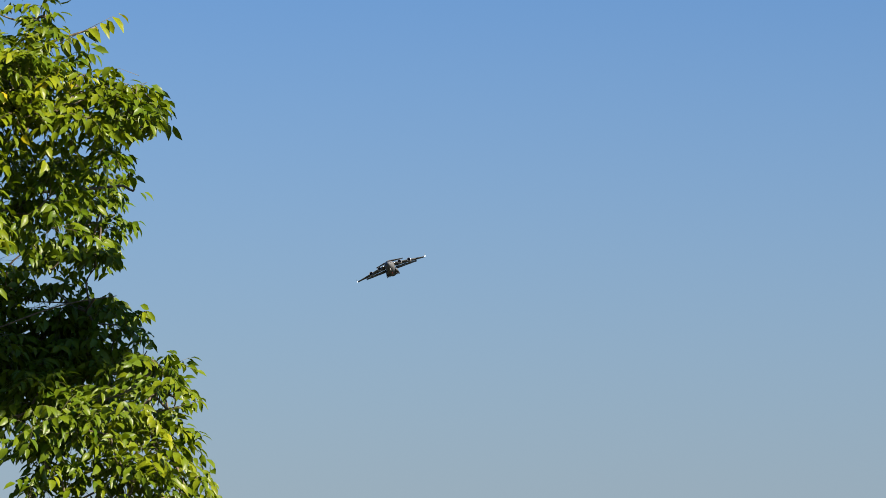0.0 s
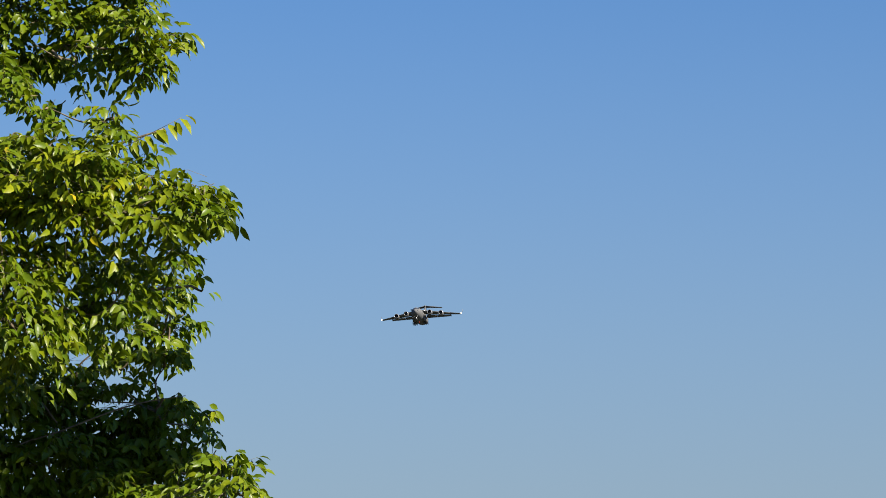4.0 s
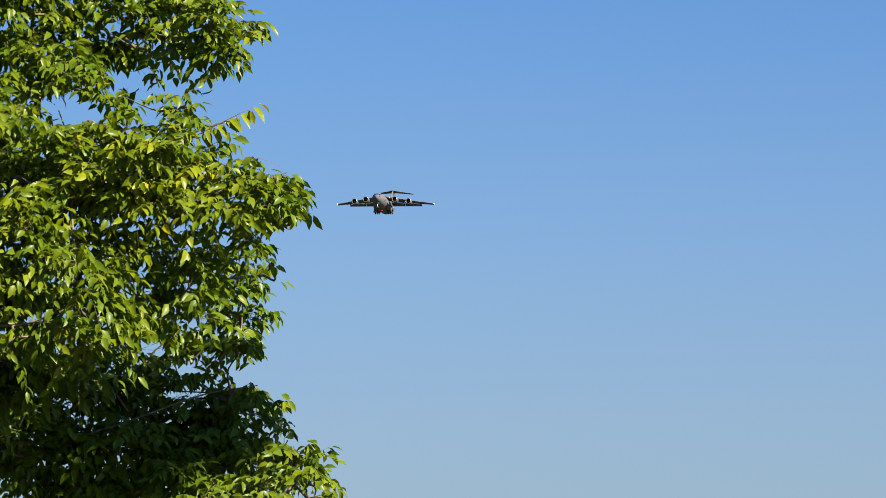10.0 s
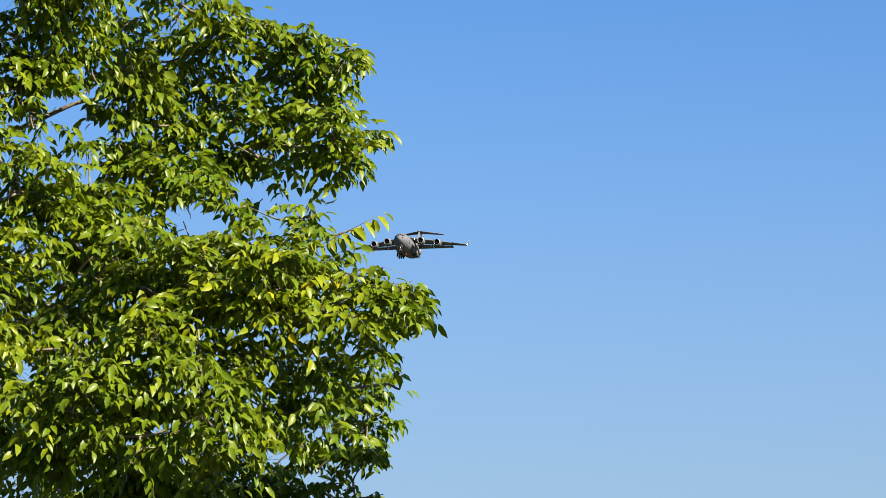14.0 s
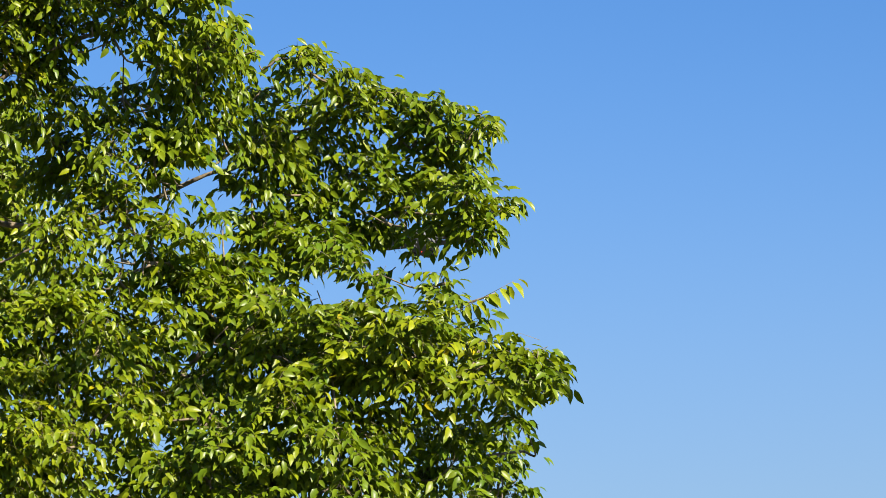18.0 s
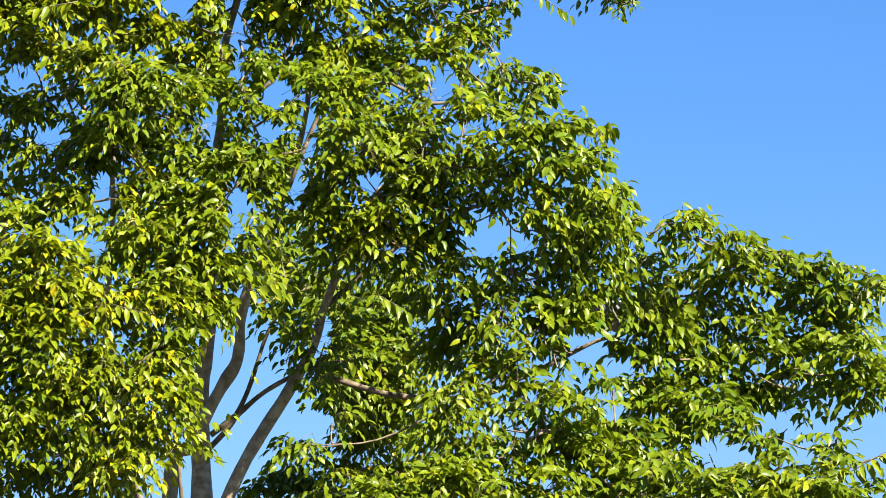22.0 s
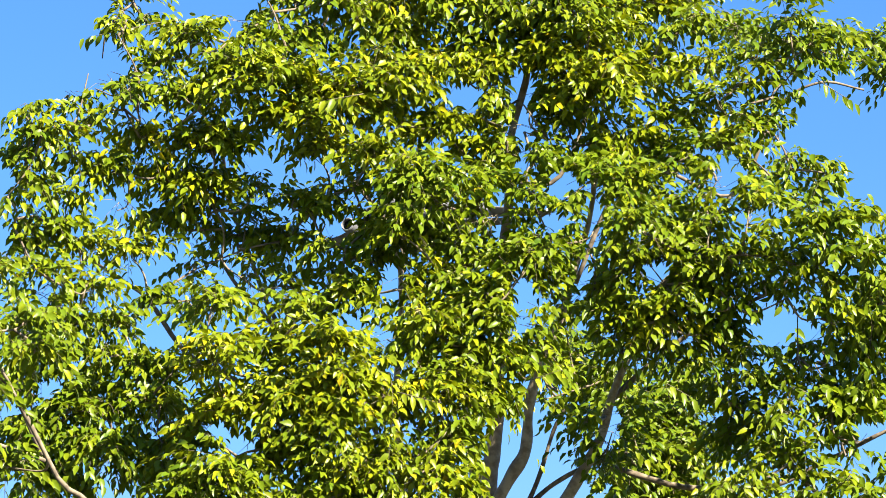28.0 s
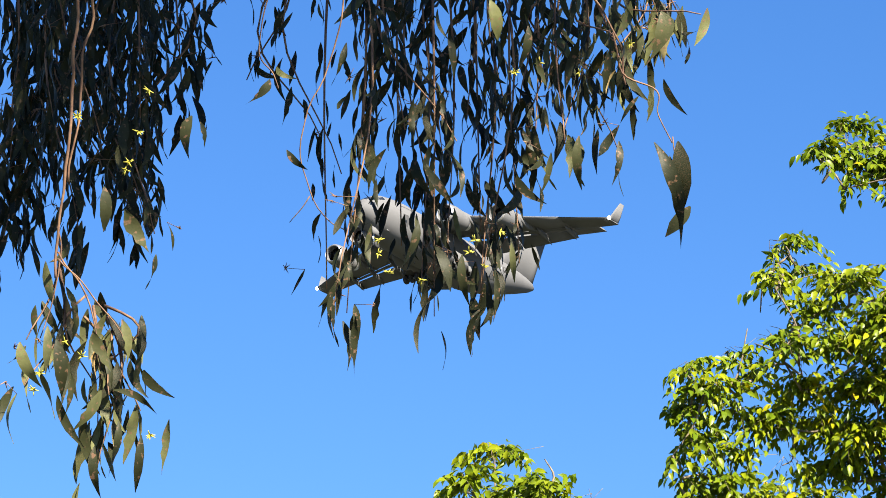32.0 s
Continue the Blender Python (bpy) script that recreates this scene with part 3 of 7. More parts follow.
limb(ash_tree, "limb", 0.010, 0.005, [(-4.36, 15.67, 2.60), (-4.09, 16.09, 3.47), (-2.05, 16.56, 2.25), (-1.67, 16.59, 2.45), (-1.38, 16.61, 2.60), (-1.14, 16.63, 2.65)])
limb(ash_tree, "limb", 0.015, 0.006, [(-4.36, 15.67, 2.60), (-4.46, 15.23, 3.73), (-4.57, 15.11, 4.28), (-4.76, 14.98, 4.65), (-5.00, 14.87, 4.83), (-5.26, 14.76, 4.91)])
limb(ash_tree, "limb", 0.011, 0.006, [(-4.36, 15.67, 2.60), (-4.35, 15.19, 4.19), (-4.43, 15.11, 4.51), (-4.44, 15.05, 4.79), (-4.36, 15.01, 5.02)])
boughs(ash_tree, [  # front left
    (-5.01, 13.92, 4.78, 0.20, 0.13, 1.0, 0.85), (-5.00, 14.58, 4.95, 0.19, 0.12, 1.0, 0.85),
    (-4.59, 14.04, 4.81, 0.18, 0.11, 1.0, 0.85), (-4.57, 14.76, 5.00, 0.14, 0.12, 1.0, 0.55),
    (-4.28, 14.40, 4.96, 0.14, 0.11, 1.0, 0.55), (-4.13, 14.55, 5.04, 0.14, 0.09, 1.0, 0.55),
    (-5.16, 14.48, 4.70, 0.18, 0.09, 1.0, 0.85), (-4.86, 14.31, 4.70, 0.20, 0.11, 1.0, 0.85),
    (-4.56, 14.18, 4.68, 0.20, 0.11, 1.0, 0.85), (-4.30, 14.15, 4.61, 0.13, 0.11, 1.0, 0.85),
    (-4.11, 14.08, 4.65, 0.15, 0.11, 1.0, 0.55), (-4.13, 14.72, 4.89, 0.14, 0.12, 1.0, 0.55),
    (-4.02, 14.48, 4.69, 0.10, 0.09, 1.0, 0.55)], 300)
boughs(ash_tree, [  # front left
    (-4.59, 14.06, 4.47, 0.20, 0.11, 1.0, 0.55), (-5.03, 14.68, 4.55, 0.19, 0.12, 1.0, 0.55),
    (-5.03, 14.07, 4.34, 0.18, 0.13, 1.0, 0.55), (-4.46, 14.39, 4.42, 0.16, 0.14, 1.0, 0.55),
    (-4.23, 14.34, 4.35, 0.13, 0.13, 1.0, 0.85), (-4.25, 14.65, 4.55, 0.14, 0.11, 1.0, 0.55),
    (-4.62, 14.54, 4.34, 0.18, 0.14, 1.0, 0.85), (-4.39, 14.64, 4.25, 0.18, 0.11, 1.0, 0.85),
    (-4.12, 14.37, 4.24, 0.10, 0.09, 1.0, 0.55), (-4.75, 14.20, 4.21, 0.18, 0.13, 1.0, 0.55),
    (-4.97, 14.11, 4.16, 0.18, 0.13, 1.0, 0.55), (-5.29, 14.42, 4.32, 0.14, 0.16, 1.0, 0.32)])
boughs(ash_tree, [  # low edge
    (-1.48, 15.15, 2.47, 0.18, 0.10, 1.0, 0.55), (-1.31, 15.19, 2.40, 0.16, 0.11, 1.0, 0.85),
    (-1.21, 15.99, 2.49, 0.14, 0.11, 1.0, 0.85), (-1.12, 16.00, 2.39, 0.09, 0.09, 1.0, 0.85),
    (-1.22, 15.23, 2.27, 0.11, 0.06, 1.0, 0.55), (-1.49, 15.04, 2.26, 0.13, 0.06, 0.55, 0.55),
    (-1.35, 15.24, 2.14, 0.20, 0.09, 1.0, 0.55), (-1.71, 16.05, 2.12, 0.21, 0.12, 1.0, 0.32),
    (-1.05, 15.84, 2.11, 0.14, 0.09, 1.0, 0.55)])
boughs(ash_tree, [  # stem front
    (-3.80, 14.19, 5.15, 0.13, 0.09, 1.0, 0.55), (-3.44, 14.90, 5.04, 0.10, 0.08, 1.0, 0.85),
    (-3.38, 14.24, 5.27, 0.13, 0.09, 1.0, 0.55), (-3.20, 14.79, 5.40, 0.16, 0.09, 1.0, 0.55),
    (-3.14, 14.97, 5.27, 0.14, 0.12, 1.0, 0.55), (-3.43, 15.21, 5.50, 0.14, 0.09, 1.0, 0.55),
    (-4.04, 14.40, 5.08, 0.10, 0.08, 1.0, 0.55)])
boughs(ash_tree, [  # left of stem
    (-4.41, 14.98, 5.12, 0.19, 0.14, 1.0, 0.55), (-4.28, 15.03, 5.36, 0.14, 0.12, 1.0, 0.55),
    (-4.54, 15.34, 5.57, 0.15, 0.12, 1.0, 0.32), (-4.31, 14.42, 5.55, 0.16, 0.14, 1.0, 0.32),
    (-4.18, 14.92, 5.67, 0.17, 0.14, 1.0, 0.32), (-4.12, 15.17, 5.46, 0.14, 0.10, 1.0, 0.55),
    (-4.16, 14.67, 4.92, 0.16, 0.12, 1.0, 0.55), (-4.43, 15.05, 4.85, 0.14, 0.12, 1.0, 0.85),
    (-4.23, 14.85, 4.72, 0.14, 0.10, 1.0, 0.55), (-4.43, 15.08, 4.51, 0.20, 0.14, 1.0, 0.85),
    (-4.36, 14.84, 4.28, 0.19, 0.09, 1.0, 0.85), (-4.33, 14.41, 4.07, 0.07, 0.09, 1.0, 0.85),
    (-3.86, 14.69, 5.33, 0.09, 0.09, 1.0, 0.32)])
boughs(ash_tree, [  # left of stem
    (-3.69, 14.69, 5.59, 0.14, 0.12, 1.0, 0.32), (-3.95, 14.78, 5.55, 0.12, 0.12, 1.0, 0.32)])
boughs(ash_tree, [  # lower right front
    (-2.13, 16.09, 4.12, 0.22, 0.12, 1.0, 0.85), (-1.81, 15.80, 4.02, 0.19, 0.11, 1.0, 0.85),
    (-1.55, 16.02, 3.98, 0.16, 0.09, 1.0, 0.85), (-1.34, 15.79, 3.90, 0.11, 0.07, 1.0, 0.68),
    (-1.77, 15.84, 3.83, 0.26, 0.13, 1.0, 0.85), (-2.17, 15.97, 3.86, 0.24, 0.14, 1.0, 0.85)])
boughs(ash_tree, [  # upper right
    (-2.83, 15.51, 5.78, 0.14, 0.12, 1.0, 0.62), (-2.99, 15.46, 5.80, 0.17, 0.12, 1.0, 0.62),
    (-2.68, 15.48, 5.57, 0.11, 0.11, 1.0, 0.62), (-2.73, 14.77, 5.35, 0.18, 0.11, 1.0, 0.62),
    (-2.52, 15.09, 5.33, 0.08, 0.10, 1.0, 0.62), (-2.53, 14.79, 5.13, 0.13, 0.10, 1.0, 0.62),
    (-2.79, 15.26, 5.23, 0.14, 0.11, 1.0, 0.62), (-2.99, 15.45, 5.38, 0.14, 0.12, 1.0, 0.62),
    (-3.01, 14.65, 5.42, 0.14, 0.14, 1.0, 0.62), (-3.16, 14.73, 5.57, 0.14, 0.12, 1.0, 0.62),
    (-3.25, 14.94, 5.39, 0.16, 0.12, 1.0, 0.62), (-3.10, 14.87, 5.29, 0.14, 0.09, 1.0, 0.62),
    (-3.50, 15.30, 5.59, 0.14, 0.14, 1.0, 0.62)])
boughs(ash_tree, [  # upper right
    (-3.56, 14.81, 5.61, 0.14, 0.14, 1.0, 0.62), (-3.54, 15.18, 5.34, 0.14, 0.11, 1.0, 0.62),
    (-3.63, 15.02, 5.33, 0.12, 0.12, 1.0, 0.62), (-3.33, 15.54, 5.32, 0.12, 0.07, 1.0, 0.32),
    (-3.52, 15.53, 5.23, 0.12, 0.12, 1.0, 0.85), (-3.85, 15.44, 5.32, 0.12, 0.14, 1.0, 0.62),
    (-3.53, 14.71, 5.02, 0.14, 0.11, 1.0, 0.62), (-3.43, 15.83, 5.19, 0.15, 0.07, 1.0, 0.32)])
boughs(ash_tree, [  # overhang
    (-2.07, 15.58, 3.99, 0.28, 0.12, 1.0, 0.62), (-1.72, 15.39, 3.91, 0.28, 0.12, 1.0, 0.62),
    (-1.47, 15.71, 3.86, 0.21, 0.09, 1.0, 0.62), (-2.35, 15.73, 3.92, 0.24, 0.12, 1.0, 0.62),
    (-2.65, 16.12, 4.08, 0.24, 0.12, 1.0, 0.62)])
boughs(ash_tree, [  # outer right
    (-1.26, 15.92, 3.84, 0.13, 0.11, 1.05, 0.62), (-1.48, 15.36, 4.81, 0.09, 0.07, 1.05, 0.62),
    (-1.71, 16.19, 4.91, 0.15, 0.13, 1.05, 0.62), (-1.86, 15.40, 4.93, 0.12, 0.09, 1.05, 0.62),
    (-2.07, 15.74, 5.00, 0.14, 0.12, 1.05, 0.62), (-2.28, 16.04, 5.24, 0.09, 0.11, 0.55, 0.62),
    (-2.27, 15.77, 4.89, 0.14, 0.17, 1.05, 0.62), (-2.00, 15.77, 4.74, 0.17, 0.14, 1.05, 0.62),
    (-1.85, 16.16, 4.69, 0.17, 0.12, 1.05, 0.62), (-1.54, 15.42, 4.52, 0.16, 0.10, 1.05, 0.62),
    (-1.42, 15.99, 4.57, 0.07, 0.05, 1.05, 0.62), (-1.53, 15.83, 4.49, 0.11, 0.06, 1.05, 0.62),
    (-2.11, 16.69, 4.62, 0.15, 0.06, 1.05, 0.32)])
boughs(ash_tree, [  # outer right
    (-2.24, 16.12, 4.64, 0.15, 0.12, 1.05, 0.62), (-2.14, 15.77, 4.39, 0.12, 0.05, 1.05, 0.32),
    (-2.36, 15.45, 4.76, 0.12, 0.19, 1.05, 0.62), (-2.47, 15.66, 4.99, 0.12, 0.14, 1.05, 0.62),
    (-1.70, 16.14, 4.29, 0.06, 0.10, 1.05, 0.62), (-2.06, 16.08, 4.30, 0.08, 0.07, 1.05, 0.32),
    (-1.98, 16.12, 4.33, 0.04, 0.06, 0.55, 0.32)])
boughs(ash_tree, [  # crown left
    (-5.47, 15.07, 5.99, 0.20, 0.15, 0.82, 0.68), (-5.51, 15.14, 5.81, 0.17, 0.12, 0.82, 0.85),
    (-5.00, 14.67, 5.95, 0.17, 0.14, 0.82, 0.68), (-5.02, 15.20, 5.95, 0.17, 0.15, 0.82, 0.68),
    (-4.63, 14.75, 5.80, 0.17, 0.14, 0.82, 0.68), (-4.41, 14.59, 5.66, 0.14, 0.14, 0.82, 0.68),
    (-4.42, 15.05, 5.72, 0.14, 0.12, 0.82, 0.85), (-5.21, 14.94, 5.74, 0.14, 0.12, 0.82, 0.68),
    (-5.18, 15.25, 5.59, 0.17, 0.12, 0.82, 0.68), (-5.01, 15.32, 5.80, 0.12, 0.10, 0.82, 0.68),
    (-4.80, 15.23, 5.61, 0.15, 0.12, 0.82, 0.68), (-5.46, 15.01, 5.60, 0.15, 0.09, 0.82, 0.68),
    (-5.50, 14.99, 5.42, 0.12, 0.12, 0.55, 0.68)])
boughs(ash_tree, [  # crown left
    (-5.30, 15.06, 5.38, 0.15, 0.15, 0.55, 0.68), (-5.16, 15.18, 5.37, 0.15, 0.12, 0.82, 0.68),
    (-5.03, 15.43, 5.43, 0.15, 0.12, 0.82, 0.68), (-4.75, 14.92, 5.26, 0.09, 0.12, 0.82, 0.68),
    (-4.49, 14.64, 5.42, 0.12, 0.14, 0.82, 0.68), (-4.55, 14.84, 5.23, 0.08, 0.14, 0.82, 0.68),
    (-4.21, 14.82, 5.59, 0.11, 0.11, 0.82, 0.68), (-4.42, 14.98, 5.35, 0.09, 0.14, 0.55, 0.68)])
boughs(ash_tree, [  # far left
    (-5.77, 14.70, 6.58, 0.11, 0.08, 0.8, 0.56), (-5.52, 14.08, 6.20, 0.09, 0.08, 0.55, 0.56),
    (-5.37, 14.53, 6.32, 0.14, 0.13, 0.8, 0.56), (-5.61, 14.85, 6.33, 0.12, 0.12, 0.8, 0.56),
    (-5.17, 14.46, 6.13, 0.14, 0.12, 0.8, 0.56), (-5.69, 14.44, 6.13, 0.09, 0.05, 0.8, 0.32),
    (-5.35, 14.41, 6.01, 0.16, 0.12, 0.8, 0.56), (-5.50, 14.20, 5.96, 0.14, 0.09, 0.8, 0.56),
    (-6.01, 14.74, 6.16, 0.12, 0.09, 0.8, 0.56), (-5.95, 14.13, 5.91, 0.11, 0.06, 0.8, 0.56),
    (-5.88, 14.21, 5.83, 0.16, 0.09, 0.8, 0.56), (-5.91, 14.82, 6.05, 0.15, 0.10, 0.8, 0.56),
    (-5.73, 14.90, 6.00, 0.17, 0.12, 0.8, 0.85)])
boughs(ash_tree, [  # far left
    (-5.46, 14.78, 5.92, 0.14, 0.12, 0.8, 0.85), (-5.69, 15.07, 5.87, 0.20, 0.12, 0.8, 0.85),
    (-5.60, 14.22, 5.66, 0.14, 0.09, 0.8, 0.56), (-6.07, 14.96, 5.95, 0.15, 0.10, 0.8, 0.56),
    (-6.12, 14.56, 5.75, 0.13, 0.08, 0.8, 0.56), (-6.09, 14.31, 5.61, 0.09, 0.09, 0.8, 0.56),
    (-6.08, 14.87, 5.72, 0.15, 0.10, 0.8, 0.56), (-6.21, 14.67, 5.58, 0.11, 0.09, 0.8, 0.56)])
boughs(ash_tree, [  # lobe tops
    (-1.77, 16.28, 5.05, 0.12, 0.07, 1.0, 0.55), (-1.54, 15.44, 4.86, 0.08, 0.06, 1.0, 0.55),
    (-2.10, 15.81, 5.13, 0.11, 0.05, 1.0, 0.55), (-1.90, 15.74, 5.06, 0.12, 0.05, 1.0, 0.55),
    (-1.73, 15.94, 5.04, 0.10, 0.05, 1.0, 0.55), (-2.64, 15.39, 5.10, 0.14, 0.09, 1.0, 0.55),
    (-1.26, 15.56, 3.90, 0.10, 0.05, 1.0, 0.55)])
boughs(ash_tree, [  # crown top
    (-3.95, 15.14, 6.24, 0.17, 0.14, 1.0, 0.85), (-3.73, 15.03, 6.16, 0.17, 0.17, 1.0, 0.85),
    (-3.63, 15.57, 6.32, 0.20, 0.17, 1.0, 0.85), (-3.30, 15.21, 6.21, 0.17, 0.14, 1.0, 0.85),
    (-3.08, 15.22, 6.20, 0.12, 0.12, 1.0, 0.68), (-3.07, 15.51, 5.98, 0.11, 0.10, 1.0, 0.68),
    (-3.26, 15.34, 6.05, 0.14, 0.12, 1.0, 0.68), (-3.59, 15.71, 6.13, 0.17, 0.12, 1.0, 0.68),
    (-3.75, 15.54, 5.98, 0.17, 0.15, 1.0, 0.68), (-3.99, 15.50, 6.09, 0.15, 0.12, 1.0, 0.32),
    (-3.89, 15.30, 5.83, 0.12, 0.10, 1.0, 0.32), (-4.25, 15.13, 6.23, 0.17, 0.17, 1.0, 0.85),
    (-4.42, 15.21, 6.32, 0.15, 0.15, 1.0, 0.85)])
boughs(ash_tree, [  # crown top
    (-4.49, 15.29, 6.04, 0.15, 0.15, 1.0, 0.68), (-4.37, 15.58, 6.04, 0.09, 0.12, 1.0, 0.68),
    (-4.45, 14.70, 6.11, 0.14, 0.14, 1.0, 0.68), (-4.66, 14.84, 6.17, 0.19, 0.17, 1.0, 0.85),
    (-4.85, 14.81, 6.08, 0.19, 0.17, 1.0, 0.85), (-5.04, 14.61, 6.13, 0.19, 0.14, 1.0, 0.68),
    (-5.25, 14.59, 6.14, 0.19, 0.17, 1.0, 0.68)])
boughs(ash_tree, [  # far left low
    (-5.80, 14.83, 5.66, 0.15, 0.10, 0.8, 0.56), (-5.98, 14.87, 5.51, 0.19, 0.10, 0.8, 0.85),
    (-5.68, 14.70, 5.42, 0.14, 0.12, 0.8, 0.85), (-6.00, 14.47, 5.31, 0.11, 0.09, 0.8, 0.56),
    (-5.88, 14.70, 5.29, 0.14, 0.09, 0.8, 0.56), (-5.49, 14.60, 5.53, 0.14, 0.12, 0.8, 0.56),
    (-5.48, 15.13, 5.73, 0.15, 0.12, 0.8, 0.32), (-5.73, 15.49, 5.56, 0.15, 0.12, 0.8, 0.32),
    (-5.86, 15.40, 5.40, 0.15, 0.09, 0.8, 0.32), (-6.14, 15.73, 5.39, 0.18, 0.13, 0.8, 0.32),
    (-6.13, 15.28, 5.29, 0.12, 0.12, 0.8, 0.32), (-5.91, 15.39, 5.09, 0.12, 0.12, 0.8, 0.32),
    (-6.05, 15.48, 4.92, 0.15, 0.12, 0.8, 0.32)])
boughs(ash_tree, [  # far left low
    (-6.26, 15.49, 4.94, 0.15, 0.13, 0.8, 0.32), (-5.73, 15.20, 4.87, 0.15, 0.15, 0.8, 0.56),
    (-6.11, 15.44, 4.76, 0.17, 0.10, 0.8, 0.32), (-5.72, 15.23, 4.70, 0.12, 0.10, 0.8, 0.56)])
boughs(ash_tree, [  # top gap
    (-5.11, 14.66, 6.55, 0.13, 0.10, 0.7, 0.38), (-5.10, 15.11, 6.61, 0.12, 0.12, 0.7, 0.38),
    (-5.00, 15.01, 6.44, 0.15, 0.12, 0.7, 0.38), (-4.80, 14.73, 6.49, 0.12, 0.12, 0.7, 0.38),
    (-4.99, 14.67, 6.27, 0.10, 0.07, 0.55, 0.38)])
boughs(ash_tree, [  # crown right tip
    (-2.88, 14.95, 6.28, 0.11, 0.10, 1.0, 0.55), (-2.82, 15.24, 6.31, 0.09, 0.09, 1.0, 0.55),
    (-2.99, 14.88, 6.22, 0.09, 0.09, 1.0, 0.55)])
boughs(ash_tree, [  # low corner
    (-1.46, 16.02, 3.20, 0.12, 0.12, 0.55, 0.55), (-1.62, 15.91, 3.09, 0.12, 0.09, 0.55, 0.55),
    (-2.21, 16.40, 3.14, 0.25, 0.15, 1.0, 0.32), (-1.97, 16.52, 3.00, 0.20, 0.12, 1.0, 0.32),
    (-2.35, 16.72, 2.90, 0.20, 0.15, 1.0, 0.32), (-1.78, 16.97, 2.97, 0.18, 0.13, 1.0, 0.32),
    (-1.51, 16.84, 3.08, 0.15, 0.10, 1.0, 0.32), (-1.34, 16.04, 2.96, 0.10, 0.08, 1.0, 0.55),
    (-1.49, 17.13, 2.90, 0.13, 0.10, 1.0, 0.32), (-1.70, 16.95, 2.76, 0.15, 0.13, 1.0, 0.32),
    (-1.99, 16.69, 2.74, 0.20, 0.12, 1.0, 0.32), (-2.30, 16.80, 2.70, 0.23, 0.10, 1.0, 0.32),
    (-1.25, 16.42, 2.79, 0.13, 0.08, 1.0, 0.55)])
boughs(ash_tree, [  # low corner
    (-1.15, 16.09, 2.67, 0.11, 0.06, 1.0, 0.55)])
boughs(ash_tree, [  # fill low
    (-2.93, 16.66, 3.67, 0.23, 0.10, 1.0, 0.32), (-2.98, 17.02, 3.58, 0.20, 0.10, 1.0, 0.32),
    (-2.53, 16.88, 3.54, 0.25, 0.10, 1.0, 0.32), (-2.18, 16.34, 3.45, 0.15, 0.07, 1.0, 0.32),
    (-2.64, 15.86, 3.35, 0.19, 0.10, 1.0, 0.55)])
boughs(ash_tree, [  # overhang back
    (-2.20, 16.65, 4.13, 0.30, 0.12, 1.0, 0.55), (-1.86, 16.68, 4.06, 0.30, 0.12, 1.0, 0.55),
    (-1.55, 16.57, 3.93, 0.20, 0.10, 1.0, 0.55), (-2.45, 16.46, 4.03, 0.25, 0.12, 1.0, 0.55),
    (-2.60, 15.81, 3.99, 0.24, 0.12, 1.0, 0.55), (-2.83, 16.47, 3.94, 0.22, 0.12, 1.0, 0.55)])
boughs(ash_tree, [  # lower right
    (-1.54, 16.47, 3.85, 0.22, 0.12, 1.0, 0.32), (-1.48, 16.47, 3.62, 0.11, 0.11, 1.0, 0.32),
    (-1.44, 16.74, 3.51, 0.07, 0.11, 1.0, 0.32), (-1.68, 15.94, 3.61, 0.24, 0.12, 1.0, 0.62),
    (-2.11, 16.74, 3.71, 0.28, 0.15, 1.0, 0.62), (-2.36, 16.01, 3.72, 0.22, 0.14, 1.0, 0.62),
    (-1.89, 17.03, 3.54, 0.15, 0.11, 1.0, 0.32), (-1.63, 16.90, 3.53, 0.15, 0.10, 1.0, 0.32),
    (-1.74, 17.06, 3.65, 0.15, 0.10, 1.0, 0.32), (-2.18, 16.51, 3.46, 0.25, 0.12, 1.0, 0.62),
    (-2.55, 16.81, 3.58, 0.23, 0.15, 1.0, 0.62)])
boughs(ash_tree, [  # mid right
    (-2.45, 16.09, 4.52, 0.17, 0.15, 1.1, 0.62), (-2.67, 16.21, 4.37, 0.22, 0.15, 1.1, 0.62),
    (-2.48, 16.10, 4.20, 0.22, 0.12, 1.1, 0.62), (-2.76, 16.48, 4.14, 0.17, 0.12, 1.1, 0.62),
    (-2.88, 16.00, 4.17, 0.19, 0.12, 1.1, 0.62), (-3.21, 16.46, 4.14, 0.20, 0.15, 1.1, 0.62),
    (-3.24, 15.77, 3.82, 0.21, 0.12, 1.1, 0.62), (-3.31, 15.86, 4.15, 0.19, 0.14, 1.1, 0.62),
    (-3.13, 16.02, 4.64, 0.22, 0.17, 1.1, 0.62), (-2.86, 15.77, 4.49, 0.19, 0.12, 1.1, 0.62),
    (-3.30, 15.77, 4.47, 0.19, 0.19, 1.1, 0.62), (-2.95, 16.40, 4.96, 0.18, 0.15, 1.1, 0.62),
    (-3.11, 15.89, 4.94, 0.19, 0.12, 1.1, 0.62)])
